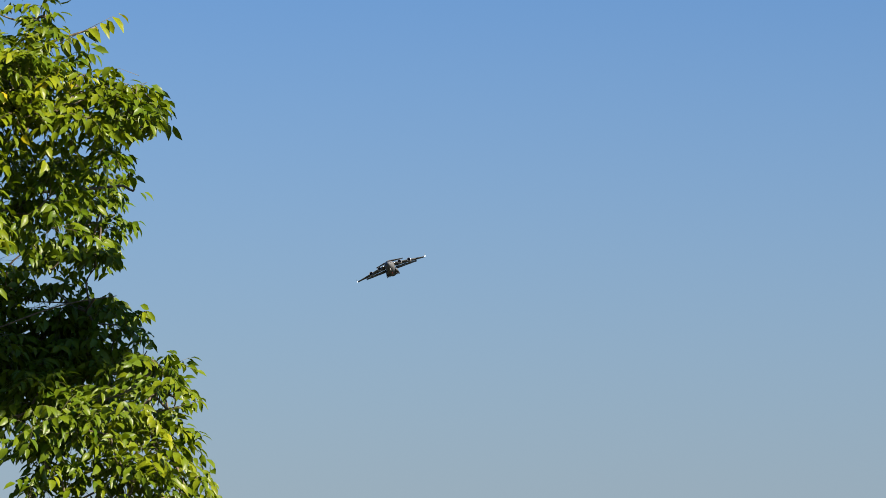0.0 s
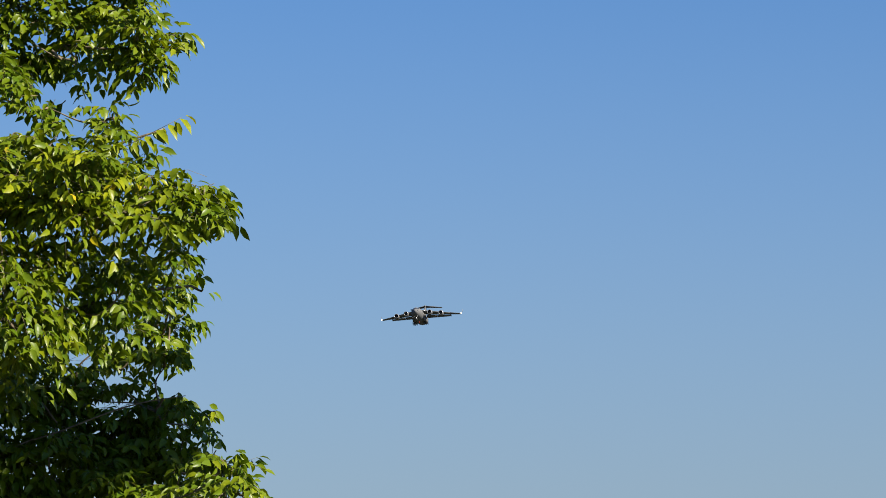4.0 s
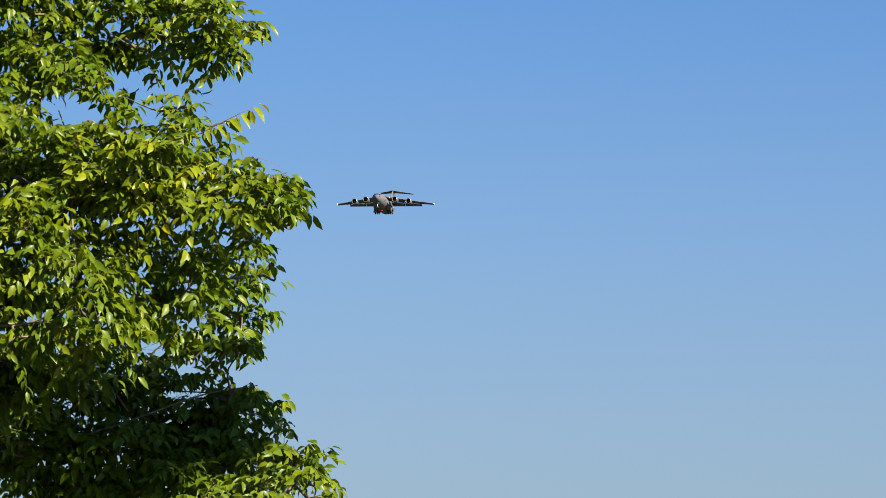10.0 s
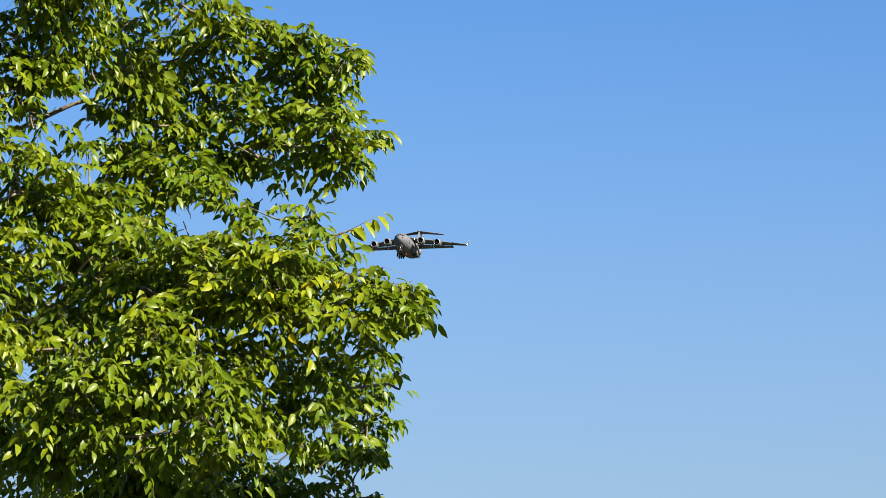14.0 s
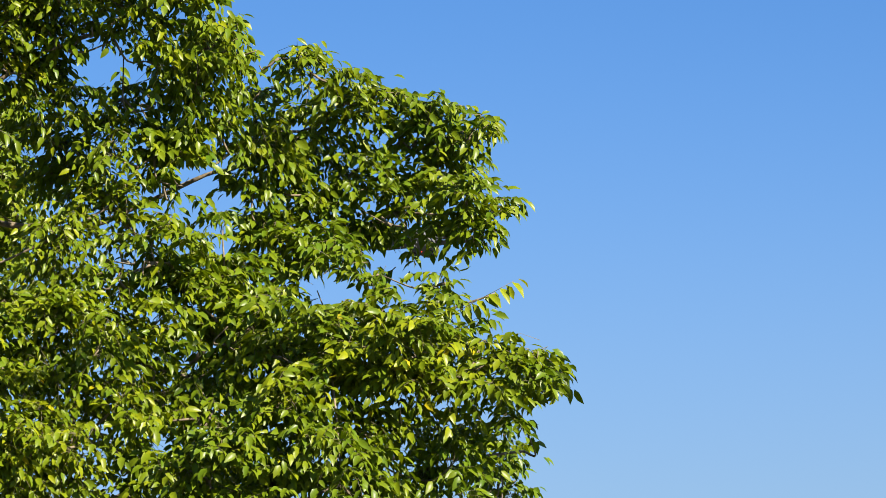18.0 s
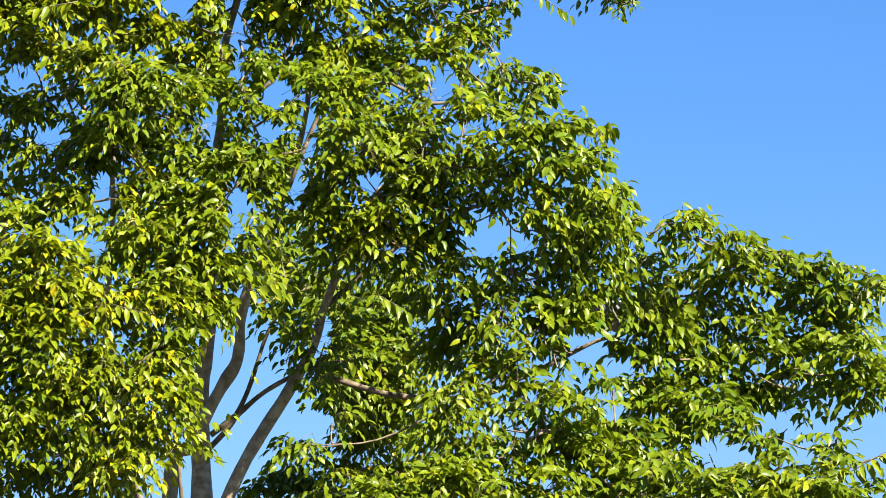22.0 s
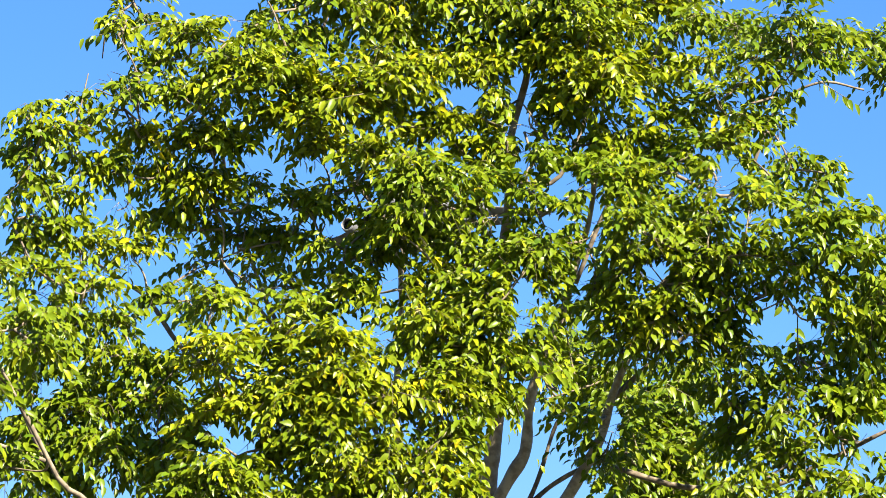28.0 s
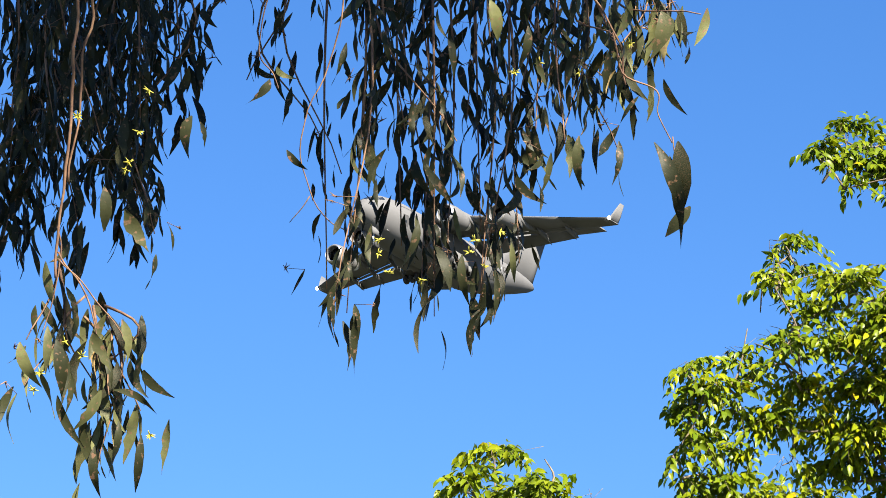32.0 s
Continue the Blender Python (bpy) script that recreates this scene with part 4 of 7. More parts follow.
boughs(ash_tree, [  # mid right
    (-3.29, 15.68, 5.02, 0.14, 0.12, 1.1, 0.62), (-3.18, 16.65, 5.33, 0.11, 0.06, 0.55, 0.32),
    (-2.78, 16.11, 5.15, 0.15, 0.17, 1.1, 0.62), (-2.67, 16.14, 5.38, 0.12, 0.12, 1.1, 0.62),
    (-2.88, 16.35, 5.46, 0.15, 0.10, 1.1, 0.62), (-3.00, 16.46, 3.84, 0.17, 0.07, 1.1, 0.62),
    (-3.18, 15.98, 3.68, 0.22, 0.12, 1.1, 0.62), (-3.28, 15.74, 3.41, 0.24, 0.14, 1.1, 0.62),
    (-2.78, 16.67, 3.92, 0.15, 0.10, 1.1, 0.32), (-2.66, 16.54, 3.60, 0.15, 0.15, 1.1, 0.62),
    (-2.99, 16.59, 3.51, 0.12, 0.12, 1.1, 0.62)])
boughs(ash_tree, [  # top left
    (-5.47, 14.47, 6.89, 0.10, 0.05, 0.8, 0.38), (-5.49, 14.87, 7.13, 0.08, 0.09, 0.8, 0.38),
    (-5.43, 15.21, 7.20, 0.09, 0.05, 0.8, 0.38), (-5.40, 14.61, 6.78, 0.08, 0.06, 0.8, 0.38),
    (-5.02, 14.70, 7.00, 0.09, 0.12, 0.8, 0.38), (-5.11, 14.87, 6.86, 0.09, 0.06, 0.8, 0.38),
    (-5.02, 15.08, 6.78, 0.15, 0.12, 0.8, 0.38), (-4.95, 15.44, 7.13, 0.12, 0.10, 0.8, 0.38),
    (-4.81, 15.14, 6.85, 0.15, 0.12, 0.8, 0.38), (-4.67, 15.47, 6.99, 0.14, 0.09, 0.8, 0.38),
    (-4.26, 15.29, 7.09, 0.14, 0.15, 0.8, 0.38), (-4.29, 15.18, 6.80, 0.15, 0.12, 0.8, 0.38),
    (-4.42, 15.00, 6.69, 0.15, 0.10, 0.8, 0.38)])
boughs(ash_tree, [  # top left
    (-4.67, 15.00, 6.64, 0.15, 0.10, 0.8, 0.38), (-5.02, 15.32, 6.74, 0.12, 0.09, 0.8, 0.38),
    (-5.64, 14.52, 6.53, 0.14, 0.07, 0.8, 0.38), (-5.70, 14.51, 6.38, 0.11, 0.09, 0.8, 0.38),
    (-5.71, 14.61, 6.31, 0.07, 0.05, 0.55, 0.38)])
boughs(ash_tree, [  # top mid
    (-4.87, 15.27, 6.66, 0.17, 0.15, 1.0, 0.55), (-4.60, 15.04, 6.61, 0.17, 0.12, 1.0, 0.85),
    (-4.34, 14.95, 6.56, 0.14, 0.14, 1.0, 0.55), (-4.17, 15.13, 6.54, 0.09, 0.12, 1.0, 0.55),
    (-3.86, 14.97, 6.46, 0.12, 0.14, 1.0, 0.55), (-3.75, 15.34, 6.56, 0.20, 0.15, 1.0, 0.85),
    (-3.61, 15.73, 6.69, 0.15, 0.15, 1.0, 0.85), (-4.63, 15.15, 6.47, 0.15, 0.10, 1.0, 0.55),
    (-4.44, 15.57, 6.55, 0.12, 0.10, 1.0, 0.32), (-3.75, 14.99, 6.31, 0.14, 0.10, 1.0, 0.55),
    (-4.68, 14.84, 6.81, 0.19, 0.15, 1.0, 0.55), (-4.35, 14.72, 6.79, 0.19, 0.14, 1.0, 0.55)])
boughs(ash_tree, [  # low middle
    (-2.84, 16.22, 3.25, 0.24, 0.15, 1.0, 0.32), (-2.98, 17.04, 3.15, 0.26, 0.13, 1.0, 0.32),
    (-2.66, 16.94, 3.17, 0.23, 0.13, 1.0, 0.32), (-2.37, 17.09, 3.23, 0.20, 0.13, 1.0, 0.32),
    (-2.16, 16.06, 3.28, 0.14, 0.12, 1.0, 0.55), (-2.68, 16.57, 3.33, 0.20, 0.10, 1.0, 0.32),
    (-2.08, 17.22, 3.19, 0.20, 0.13, 1.0, 0.32), (-1.74, 16.43, 3.09, 0.15, 0.10, 0.55, 0.55)])
boughs(ash_tree, [  # fill stems
    (-5.34, 16.34, 4.32, 0.18, 0.09, 1.0, 0.32), (-5.06, 16.47, 4.31, 0.15, 0.08, 1.0, 0.32),
    (-5.04, 15.10, 4.26, 0.12, 0.10, 1.0, 0.55), (-4.04, 16.17, 4.39, 0.09, 0.07, 0.55, 0.32)])
boughs(ash_tree, [  # fill corner
    (-1.94, 17.03, 3.31, 0.13, 0.09, 1.0, 0.32), (-1.84, 16.82, 3.16, 0.15, 0.10, 1.0, 0.32),
    (-1.99, 16.84, 3.11, 0.15, 0.10, 1.0, 0.32)])
boughs(ash_tree, [  # low dense
    (-2.59, 16.76, 3.03, 0.23, 0.13, 1.8, 0.32), (-2.57, 16.66, 2.80, 0.22, 0.15, 1.8, 0.32),
    (-2.20, 16.50, 2.86, 0.22, 0.15, 1.8, 0.32), (-2.02, 17.24, 2.82, 0.18, 0.10, 1.8, 0.32),
    (-2.33, 17.48, 2.76, 0.26, 0.10, 1.8, 0.32)])
boughs(ash_tree, [  # low dense edge
    (-2.06, 16.44, 2.92, 0.20, 0.15, 1.8, 0.32), (-1.86, 17.29, 2.94, 0.18, 0.13, 1.8, 0.32),
    (-2.12, 16.95, 2.76, 0.20, 0.10, 1.8, 0.32), (-1.72, 16.47, 2.73, 0.15, 0.07, 1.8, 0.32)])
boughs(ash_tree, [  # low corner dense
    (-1.64, 16.58, 2.96, 0.15, 0.12, 1.8, 0.32), (-1.71, 17.04, 2.82, 0.18, 0.13, 1.8, 0.32),
    (-1.86, 16.60, 2.86, 0.17, 0.12, 1.8, 0.32), (-1.46, 16.84, 2.81, 0.10, 0.08, 1.0, 0.32)])
boughs(ash_tree, [  # low left dark
    (-6.42, 15.46, 5.18, 0.15, 0.13, 1.0, 0.32), (-6.47, 16.21, 5.19, 0.18, 0.16, 1.0, 0.32),
    (-6.51, 15.71, 4.90, 0.18, 0.15, 1.0, 0.32), (-6.17, 15.66, 4.80, 0.20, 0.13, 1.0, 0.32),
    (-6.65, 16.20, 4.77, 0.21, 0.11, 1.0, 0.32), (-6.20, 16.32, 5.12, 0.13, 0.13, 1.0, 0.32),
    (-6.04, 16.19, 4.79, 0.16, 0.10, 1.0, 0.32)])
boughs(ash_tree, [  # beside stems
    (-3.96, 16.18, 4.85, 0.09, 0.15, 1.0, 0.32), (-4.02, 16.88, 5.21, 0.13, 0.13, 1.0, 0.32),
    (-3.87, 16.54, 4.79, 0.13, 0.13, 1.0, 0.32), (-3.75, 16.84, 5.16, 0.13, 0.16, 1.0, 0.32),
    (-3.76, 16.83, 4.92, 0.13, 0.16, 1.0, 0.32), (-3.97, 16.75, 4.73, 0.15, 0.09, 1.0, 0.32),
    (-3.74, 16.91, 4.75, 0.13, 0.09, 1.0, 0.32)])
boughs(ash_tree, [  # right of stems
    (-3.94, 16.89, 5.01, 0.16, 0.10, 1.0, 0.32), (-3.75, 16.60, 4.84, 0.13, 0.10, 1.0, 0.32),
    (-3.97, 16.53, 5.04, 0.10, 0.08, 1.0, 0.32)])
boughs(ash_tree, [  # inner right
    (-3.82, 16.94, 5.24, 0.18, 0.16, 1.1, 0.32), (-4.01, 17.21, 5.14, 0.13, 0.16, 1.1, 0.32),
    (-4.21, 17.73, 5.00, 0.14, 0.14, 1.1, 0.32), (-3.94, 17.14, 4.77, 0.16, 0.16, 1.1, 0.32),
    (-4.24, 17.61, 4.82, 0.11, 0.06, 1.1, 0.32), (-3.99, 17.76, 4.67, 0.14, 0.11, 1.1, 0.32),
    (-3.80, 17.11, 4.95, 0.13, 0.13, 1.1, 0.32), (-4.35, 17.49, 5.40, 0.14, 0.16, 1.1, 0.32),
    (-4.40, 17.34, 5.51, 0.14, 0.14, 1.1, 0.32), (-4.53, 17.68, 5.34, 0.11, 0.11, 0.55, 0.32),
    (-3.96, 16.99, 4.53, 0.09, 0.07, 1.1, 0.55), (-4.43, 17.61, 4.63, 0.12, 0.06, 0.55, 0.32),
    (-4.46, 17.39, 4.30, 0.12, 0.06, 0.55, 0.55)])
boughs(ash_tree, [  # inner right
    (-3.79, 17.04, 4.38, 0.21, 0.13, 1.1, 0.55), (-4.01, 16.84, 4.35, 0.16, 0.07, 1.1, 0.55),
    (-4.09, 16.99, 4.25, 0.16, 0.09, 1.1, 0.55), (-3.98, 17.31, 4.21, 0.21, 0.11, 1.1, 0.55),
    (-4.50, 17.12, 4.34, 0.12, 0.10, 0.55, 0.32), (-4.44, 17.79, 4.19, 0.16, 0.10, 1.1, 0.32)])
boughs(ash_tree, [  # far tip
    (-3.46, 18.59, 7.34, 0.18, 0.11, 1.0, 0.55), (-3.24, 19.08, 7.51, 0.21, 0.10, 1.0, 0.55),
    (-2.90, 18.75, 7.21, 0.13, 0.12, 1.0, 0.55), (-2.88, 18.87, 7.45, 0.12, 0.12, 1.0, 0.55),
    (-3.00, 19.32, 7.24, 0.11, 0.09, 1.0, 0.55), (-3.06, 18.85, 7.36, 0.15, 0.12, 1.0, 0.55)])
boughs(ash_tree, [  # between
    (-6.17, 14.91, 5.28, 0.07, 0.06, 0.80, 0.45), (-2.79, 16.27, 3.74, 0.07, 0.06, 0.80, 0.45), (-1.67, 16.57, 3.37, 0.07, 0.06, 0.80, 0.45),
    (-3.95, 16.29, 5.24, 0.07, 0.06, 0.80, 0.45), (-2.35, 15.80, 5.10, 0.07, 0.06, 0.80, 0.45), (-2.94, 15.26, 5.59, 0.07, 0.06, 0.80, 0.45),
    (-5.20, 14.93, 6.49, 0.07, 0.06, 0.80, 0.45), (-2.85, 16.20, 4.75, 0.07, 0.06, 0.80, 0.45), (-5.23, 14.98, 6.98, 0.07, 0.06, 0.80, 0.45),
    (-2.68, 16.39, 3.75, 0.07, 0.06, 0.80, 0.45), (-3.36, 15.12, 5.79, 0.07, 0.06, 0.80, 0.45), (-4.54, 16.99, 5.20, 0.07, 0.06, 0.80, 0.45)])
boughs(ash_tree, [  # between
    (-3.00, 15.35, 5.21, 0.07, 0.06, 0.80, 0.45), (-2.69, 16.26, 4.59, 0.07, 0.06, 0.80, 0.45), (-3.80, 14.89, 5.47, 0.07, 0.06, 0.80, 0.45),
    (-3.20, 15.32, 5.16, 0.07, 0.06, 0.80, 0.45), (-4.31, 17.20, 4.36, 0.07, 0.06, 0.80, 0.45), (-3.24, 15.53, 5.94, 0.07, 0.06, 0.80, 0.45),
    (-3.12, 16.35, 3.43, 0.07, 0.06, 0.80, 0.45), (-2.98, 16.24, 4.42, 0.07, 0.06, 0.80, 0.45), (-4.92, 15.09, 5.51, 0.07, 0.06, 0.80, 0.45),
    (-2.40, 16.34, 4.40, 0.07, 0.06, 0.80, 0.45), (-3.44, 16.21, 4.03, 0.07, 0.06, 0.80, 0.45), (-5.34, 14.95, 6.95, 0.07, 0.06, 0.80, 0.45)])
boughs(ash_tree, [  # between
    (-2.11, 15.98, 4.35, 0.07, 0.06, 0.80, 0.45), (-5.06, 15.04, 6.96, 0.07, 0.06, 0.80, 0.45), (-3.30, 14.96, 5.26, 0.07, 0.06, 0.80, 0.45),
    (-3.14, 16.33, 3.59, 0.07, 0.06, 0.80, 0.45), (-4.15, 15.40, 6.72, 0.07, 0.06, 0.80, 0.45), (-1.86, 15.98, 4.49, 0.07, 0.06, 0.80, 0.45),
    (-4.37, 17.18, 4.39, 0.07, 0.06, 0.80, 0.45), (-1.89, 16.81, 2.62, 0.07, 0.06, 0.80, 0.45), (-6.46, 15.51, 5.03, 0.07, 0.06, 0.80, 0.45),
    (-1.10, 15.68, 2.58, 0.07, 0.06, 0.80, 0.45), (-4.19, 15.27, 6.07, 0.07, 0.06, 0.80, 0.45), (-3.72, 14.92, 5.45, 0.07, 0.06, 0.80, 0.45)])
boughs(ash_tree, [  # between
    (-4.39, 14.56, 4.87, 0.07, 0.06, 0.80, 0.45), (-2.92, 15.68, 5.19, 0.07, 0.06, 0.80, 0.45), (-1.83, 16.82, 2.64, 0.07, 0.06, 0.80, 0.45),
    (-6.40, 15.47, 5.33, 0.07, 0.06, 0.80, 0.45), (-4.23, 15.45, 6.50, 0.07, 0.06, 0.80, 0.45), (-2.36, 16.35, 4.36, 0.07, 0.06, 0.80, 0.45),
    (-5.16, 14.25, 5.06, 0.07, 0.06, 0.80, 0.45), (-2.03, 16.54, 3.31, 0.07, 0.06, 0.80, 0.45), (-4.70, 14.60, 4.18, 0.07, 0.06, 0.80, 0.45),
    (-6.04, 14.67, 5.56, 0.07, 0.06, 0.80, 0.45), (-3.91, 15.12, 5.30, 0.07, 0.06, 0.80, 0.45), (-3.10, 16.08, 5.12, 0.07, 0.06, 0.80, 0.45)])
boughs(ash_tree, [  # between
    (-3.11, 15.18, 5.79, 0.07, 0.06, 0.80, 0.45), (-2.55, 16.26, 4.72, 0.07, 0.06, 0.80, 0.45), (-4.13, 14.80, 5.47, 0.07, 0.06, 0.80, 0.45),
    (-4.88, 14.36, 5.04, 0.07, 0.06, 0.80, 0.45), (-1.40, 16.56, 2.67, 0.07, 0.06, 0.80, 0.45), (-4.62, 15.14, 6.06, 0.07, 0.06, 0.80, 0.45),
    (-3.14, 16.22, 4.36, 0.07, 0.06, 0.80, 0.45), (-2.72, 16.29, 3.73, 0.07, 0.06, 0.80, 0.45), (-1.90, 15.90, 4.91, 0.07, 0.06, 0.80, 0.45),
    (-1.54, 15.96, 4.78, 0.07, 0.06, 0.80, 0.45), (-5.02, 15.75, 4.31, 0.07, 0.06, 0.80, 0.45), (-5.19, 14.84, 6.78, 0.07, 0.06, 0.80, 0.45)])
boughs(ash_tree, [  # between
    (-4.02, 14.79, 5.22, 0.07, 0.06, 0.80, 0.45), (-3.08, 16.29, 3.95, 0.07, 0.06, 0.80, 0.45), (-3.13, 16.23, 4.28, 0.07, 0.06, 0.80, 0.45),
    (-1.79, 16.56, 3.34, 0.07, 0.06, 0.80, 0.45), (-5.67, 14.62, 6.23, 0.07, 0.06, 0.80, 0.45), (-2.37, 15.77, 5.21, 0.07, 0.06, 0.80, 0.45),
    (-3.46, 15.35, 6.41, 0.07, 0.06, 0.80, 0.45), (-3.51, 16.20, 4.03, 0.07, 0.06, 0.80, 0.45), (-6.12, 14.93, 5.29, 0.07, 0.06, 0.80, 0.45),
    (-4.76, 15.09, 5.73, 0.07, 0.06, 0.80, 0.45), (-1.52, 16.85, 2.69, 0.07, 0.06, 0.80, 0.45), (-4.36, 16.95, 5.59, 0.07, 0.06, 0.80, 0.45)])
boughs(ash_tree, [  # between
    (-3.90, 14.82, 5.23, 0.07, 0.06, 0.80, 0.45), (-4.58, 14.63, 4.20, 0.07, 0.06, 0.80, 0.45), (-4.53, 14.56, 4.64, 0.07, 0.06, 0.80, 0.45),
    (-3.99, 16.42, 4.53, 0.07, 0.06, 0.80, 0.45), (-1.05, 15.70, 2.23, 0.07, 0.06, 0.80, 0.45), (-4.14, 15.44, 6.59, 0.07, 0.06, 0.80, 0.45),
    (-1.95, 15.96, 4.55, 0.07, 0.06, 0.80, 0.45), (-3.46, 16.26, 3.64, 0.07, 0.06, 0.80, 0.45), (-3.36, 16.07, 4.91, 0.07, 0.06, 0.80, 0.45),
    (-4.79, 14.52, 4.45, 0.07, 0.06, 0.80, 0.45), (-5.73, 14.94, 6.54, 0.07, 0.06, 0.80, 0.45), (-4.12, 15.30, 6.01, 0.07, 0.06, 0.80, 0.45)])
boughs(ash_tree, [  # between
    (-4.11, 15.43, 6.67, 0.07, 0.06, 0.80, 0.45), (-6.26, 15.55, 5.21, 0.07, 0.06, 0.80, 0.45), (-4.56, 14.65, 4.14, 0.07, 0.06, 0.80, 0.45),
    (-3.49, 16.46, 4.92, 0.07, 0.06, 0.80, 0.45), (-3.37, 15.50, 5.95, 0.07, 0.06, 0.80, 0.45), (-2.29, 15.89, 4.72, 0.07, 0.06, 0.80, 0.45),
    (-2.03, 15.95, 4.58, 0.07, 0.06, 0.80, 0.45), (-3.45, 15.12, 5.73, 0.07, 0.06, 0.80, 0.45), (-1.63, 15.65, 2.38, 0.07, 0.06, 0.80, 0.45),
    (-2.68, 15.36, 5.39, 0.07, 0.06, 0.80, 0.45), (-3.40, 15.25, 5.29, 0.07, 0.06, 0.80, 0.45), (-1.09, 15.70, 2.27, 0.07, 0.06, 0.80, 0.45)])
boughs(ash_tree, [  # between
    (-2.27, 16.27, 4.29, 0.07, 0.06, 0.80, 0.45), (-4.10, 15.47, 6.53, 0.07, 0.06, 0.80, 0.45), (-3.41, 16.09, 4.76, 0.07, 0.06, 0.80, 0.45),
    (-5.28, 15.05, 5.21, 0.07, 0.06, 0.80, 0.45), (-5.48, 14.88, 7.00, 0.07, 0.06, 0.80, 0.45), (-4.34, 15.25, 5.58, 0.07, 0.06, 0.80, 0.45),
    (-3.09, 16.37, 3.36, 0.07, 0.06, 0.80, 0.45), (-3.98, 14.65, 4.98, 0.07, 0.06, 0.80, 0.45), (-4.70, 15.12, 6.07, 0.07, 0.06, 0.80, 0.45),
    (-3.13, 16.20, 4.47, 0.07, 0.06, 0.80, 0.45), (-3.12, 19.10, 7.21, 0.07, 0.06, 0.80, 0.45), (-5.92, 14.92, 6.38, 0.07, 0.06, 0.80, 0.45)])
boughs(ash_tree, [  # between
    (-4.15, 17.28, 4.12, 0.07, 0.06, 0.80, 0.45), (-2.91, 16.25, 4.42, 0.07, 0.06, 0.80, 0.45), (-2.60, 15.81, 4.85, 0.07, 0.06, 0.80, 0.45),
    (-3.01, 15.50, 6.21, 0.07, 0.06, 0.80, 0.45), (-3.04, 16.24, 4.35, 0.07, 0.06, 0.80, 0.45), (-5.01, 15.14, 5.22, 0.07, 0.06, 0.80, 0.45),
    (-1.40, 15.67, 2.28, 0.07, 0.06, 0.80, 0.45), (-2.95, 16.21, 4.02, 0.07, 0.06, 0.80, 0.45), (-3.55, 16.44, 4.94, 0.07, 0.06, 0.80, 0.45),
    (-1.69, 16.00, 4.50, 0.07, 0.06, 0.80, 0.45), (-2.70, 16.18, 5.00, 0.07, 0.06, 0.80, 0.45), (-1.98, 16.54, 3.37, 0.07, 0.06, 0.80, 0.45)])
boughs(ash_tree, [  # between
    (-5.01, 15.03, 5.65, 0.07, 0.06, 0.80, 0.45), (-4.19, 15.29, 5.97, 0.07, 0.06, 0.80, 0.45), (-3.94, 14.68, 4.88, 0.07, 0.06, 0.80, 0.45),
    (-5.30, 14.96, 5.52, 0.07, 0.06, 0.80, 0.45), (-1.32, 16.56, 2.69, 0.07, 0.06, 0.80, 0.45), (-6.22, 14.83, 5.51, 0.07, 0.06, 0.80, 0.45),
    (-4.99, 15.08, 6.93, 0.07, 0.06, 0.80, 0.45), (-1.16, 15.70, 2.22, 0.07, 0.06, 0.80, 0.45), (-4.16, 15.32, 5.91, 0.07, 0.06, 0.80, 0.45),
    (-4.48, 16.97, 5.37, 0.07, 0.06, 0.80, 0.45), (-1.49, 16.59, 3.39, 0.07, 0.06, 0.80, 0.45), (-3.57, 16.20, 3.94, 0.07, 0.06, 0.80, 0.45)])
boughs(ash_tree, [  # between
    (-3.29, 15.30, 5.16, 0.07, 0.06, 0.80, 0.45), (-3.13, 15.32, 5.23, 0.07, 0.06, 0.80, 0.45), (-1.93, 16.03, 4.20, 0.07, 0.06, 0.80, 0.45),
    (-2.73, 16.20, 4.89, 0.07, 0.06, 0.80, 0.45), (-5.82, 14.59, 6.14, 0.07, 0.06, 0.80, 0.45), (-5.42, 14.91, 6.96, 0.07, 0.06, 0.80, 0.45),
    (-2.96, 16.11, 5.10, 0.07, 0.06, 0.80, 0.45), (-4.94, 15.07, 5.60, 0.07, 0.06, 0.80, 0.45), (-4.83, 15.13, 5.46, 0.07, 0.06, 0.80, 0.45),
    (-2.96, 16.26, 4.35, 0.07, 0.06, 0.80, 0.45), (-3.06, 15.52, 6.13, 0.07, 0.06, 0.80, 0.45), (-2.90, 16.26, 3.73, 0.07, 0.06, 0.80, 0.45)])
boughs(ash_tree, [  # between
    (-1.75, 16.77, 3.30, 0.07, 0.06, 0.80, 0.45), (-4.16, 15.46, 6.51, 0.07, 0.06, 0.80, 0.45), (-4.07, 15.34, 5.92, 0.07, 0.06, 0.80, 0.45),
    (-3.09, 16.04, 5.29, 0.07, 0.06, 0.80, 0.45), (-2.94, 16.19, 4.75, 0.07, 0.06, 0.80, 0.45), (-4.08, 15.28, 6.12, 0.07, 0.06, 0.80, 0.45),
    (-2.79, 16.46, 2.95, 0.07, 0.06, 0.80, 0.45), (-5.40, 14.90, 7.03, 0.07, 0.06, 0.80, 0.45), (-2.86, 15.70, 5.16, 0.07, 0.06, 0.80, 0.45),
    (-5.19, 14.75, 6.37, 0.07, 0.06, 0.80, 0.45), (-1.28, 16.55, 2.89, 0.07, 0.06, 0.80, 0.45), (-3.03, 15.03, 5.19, 0.07, 0.06, 0.80, 0.45)])
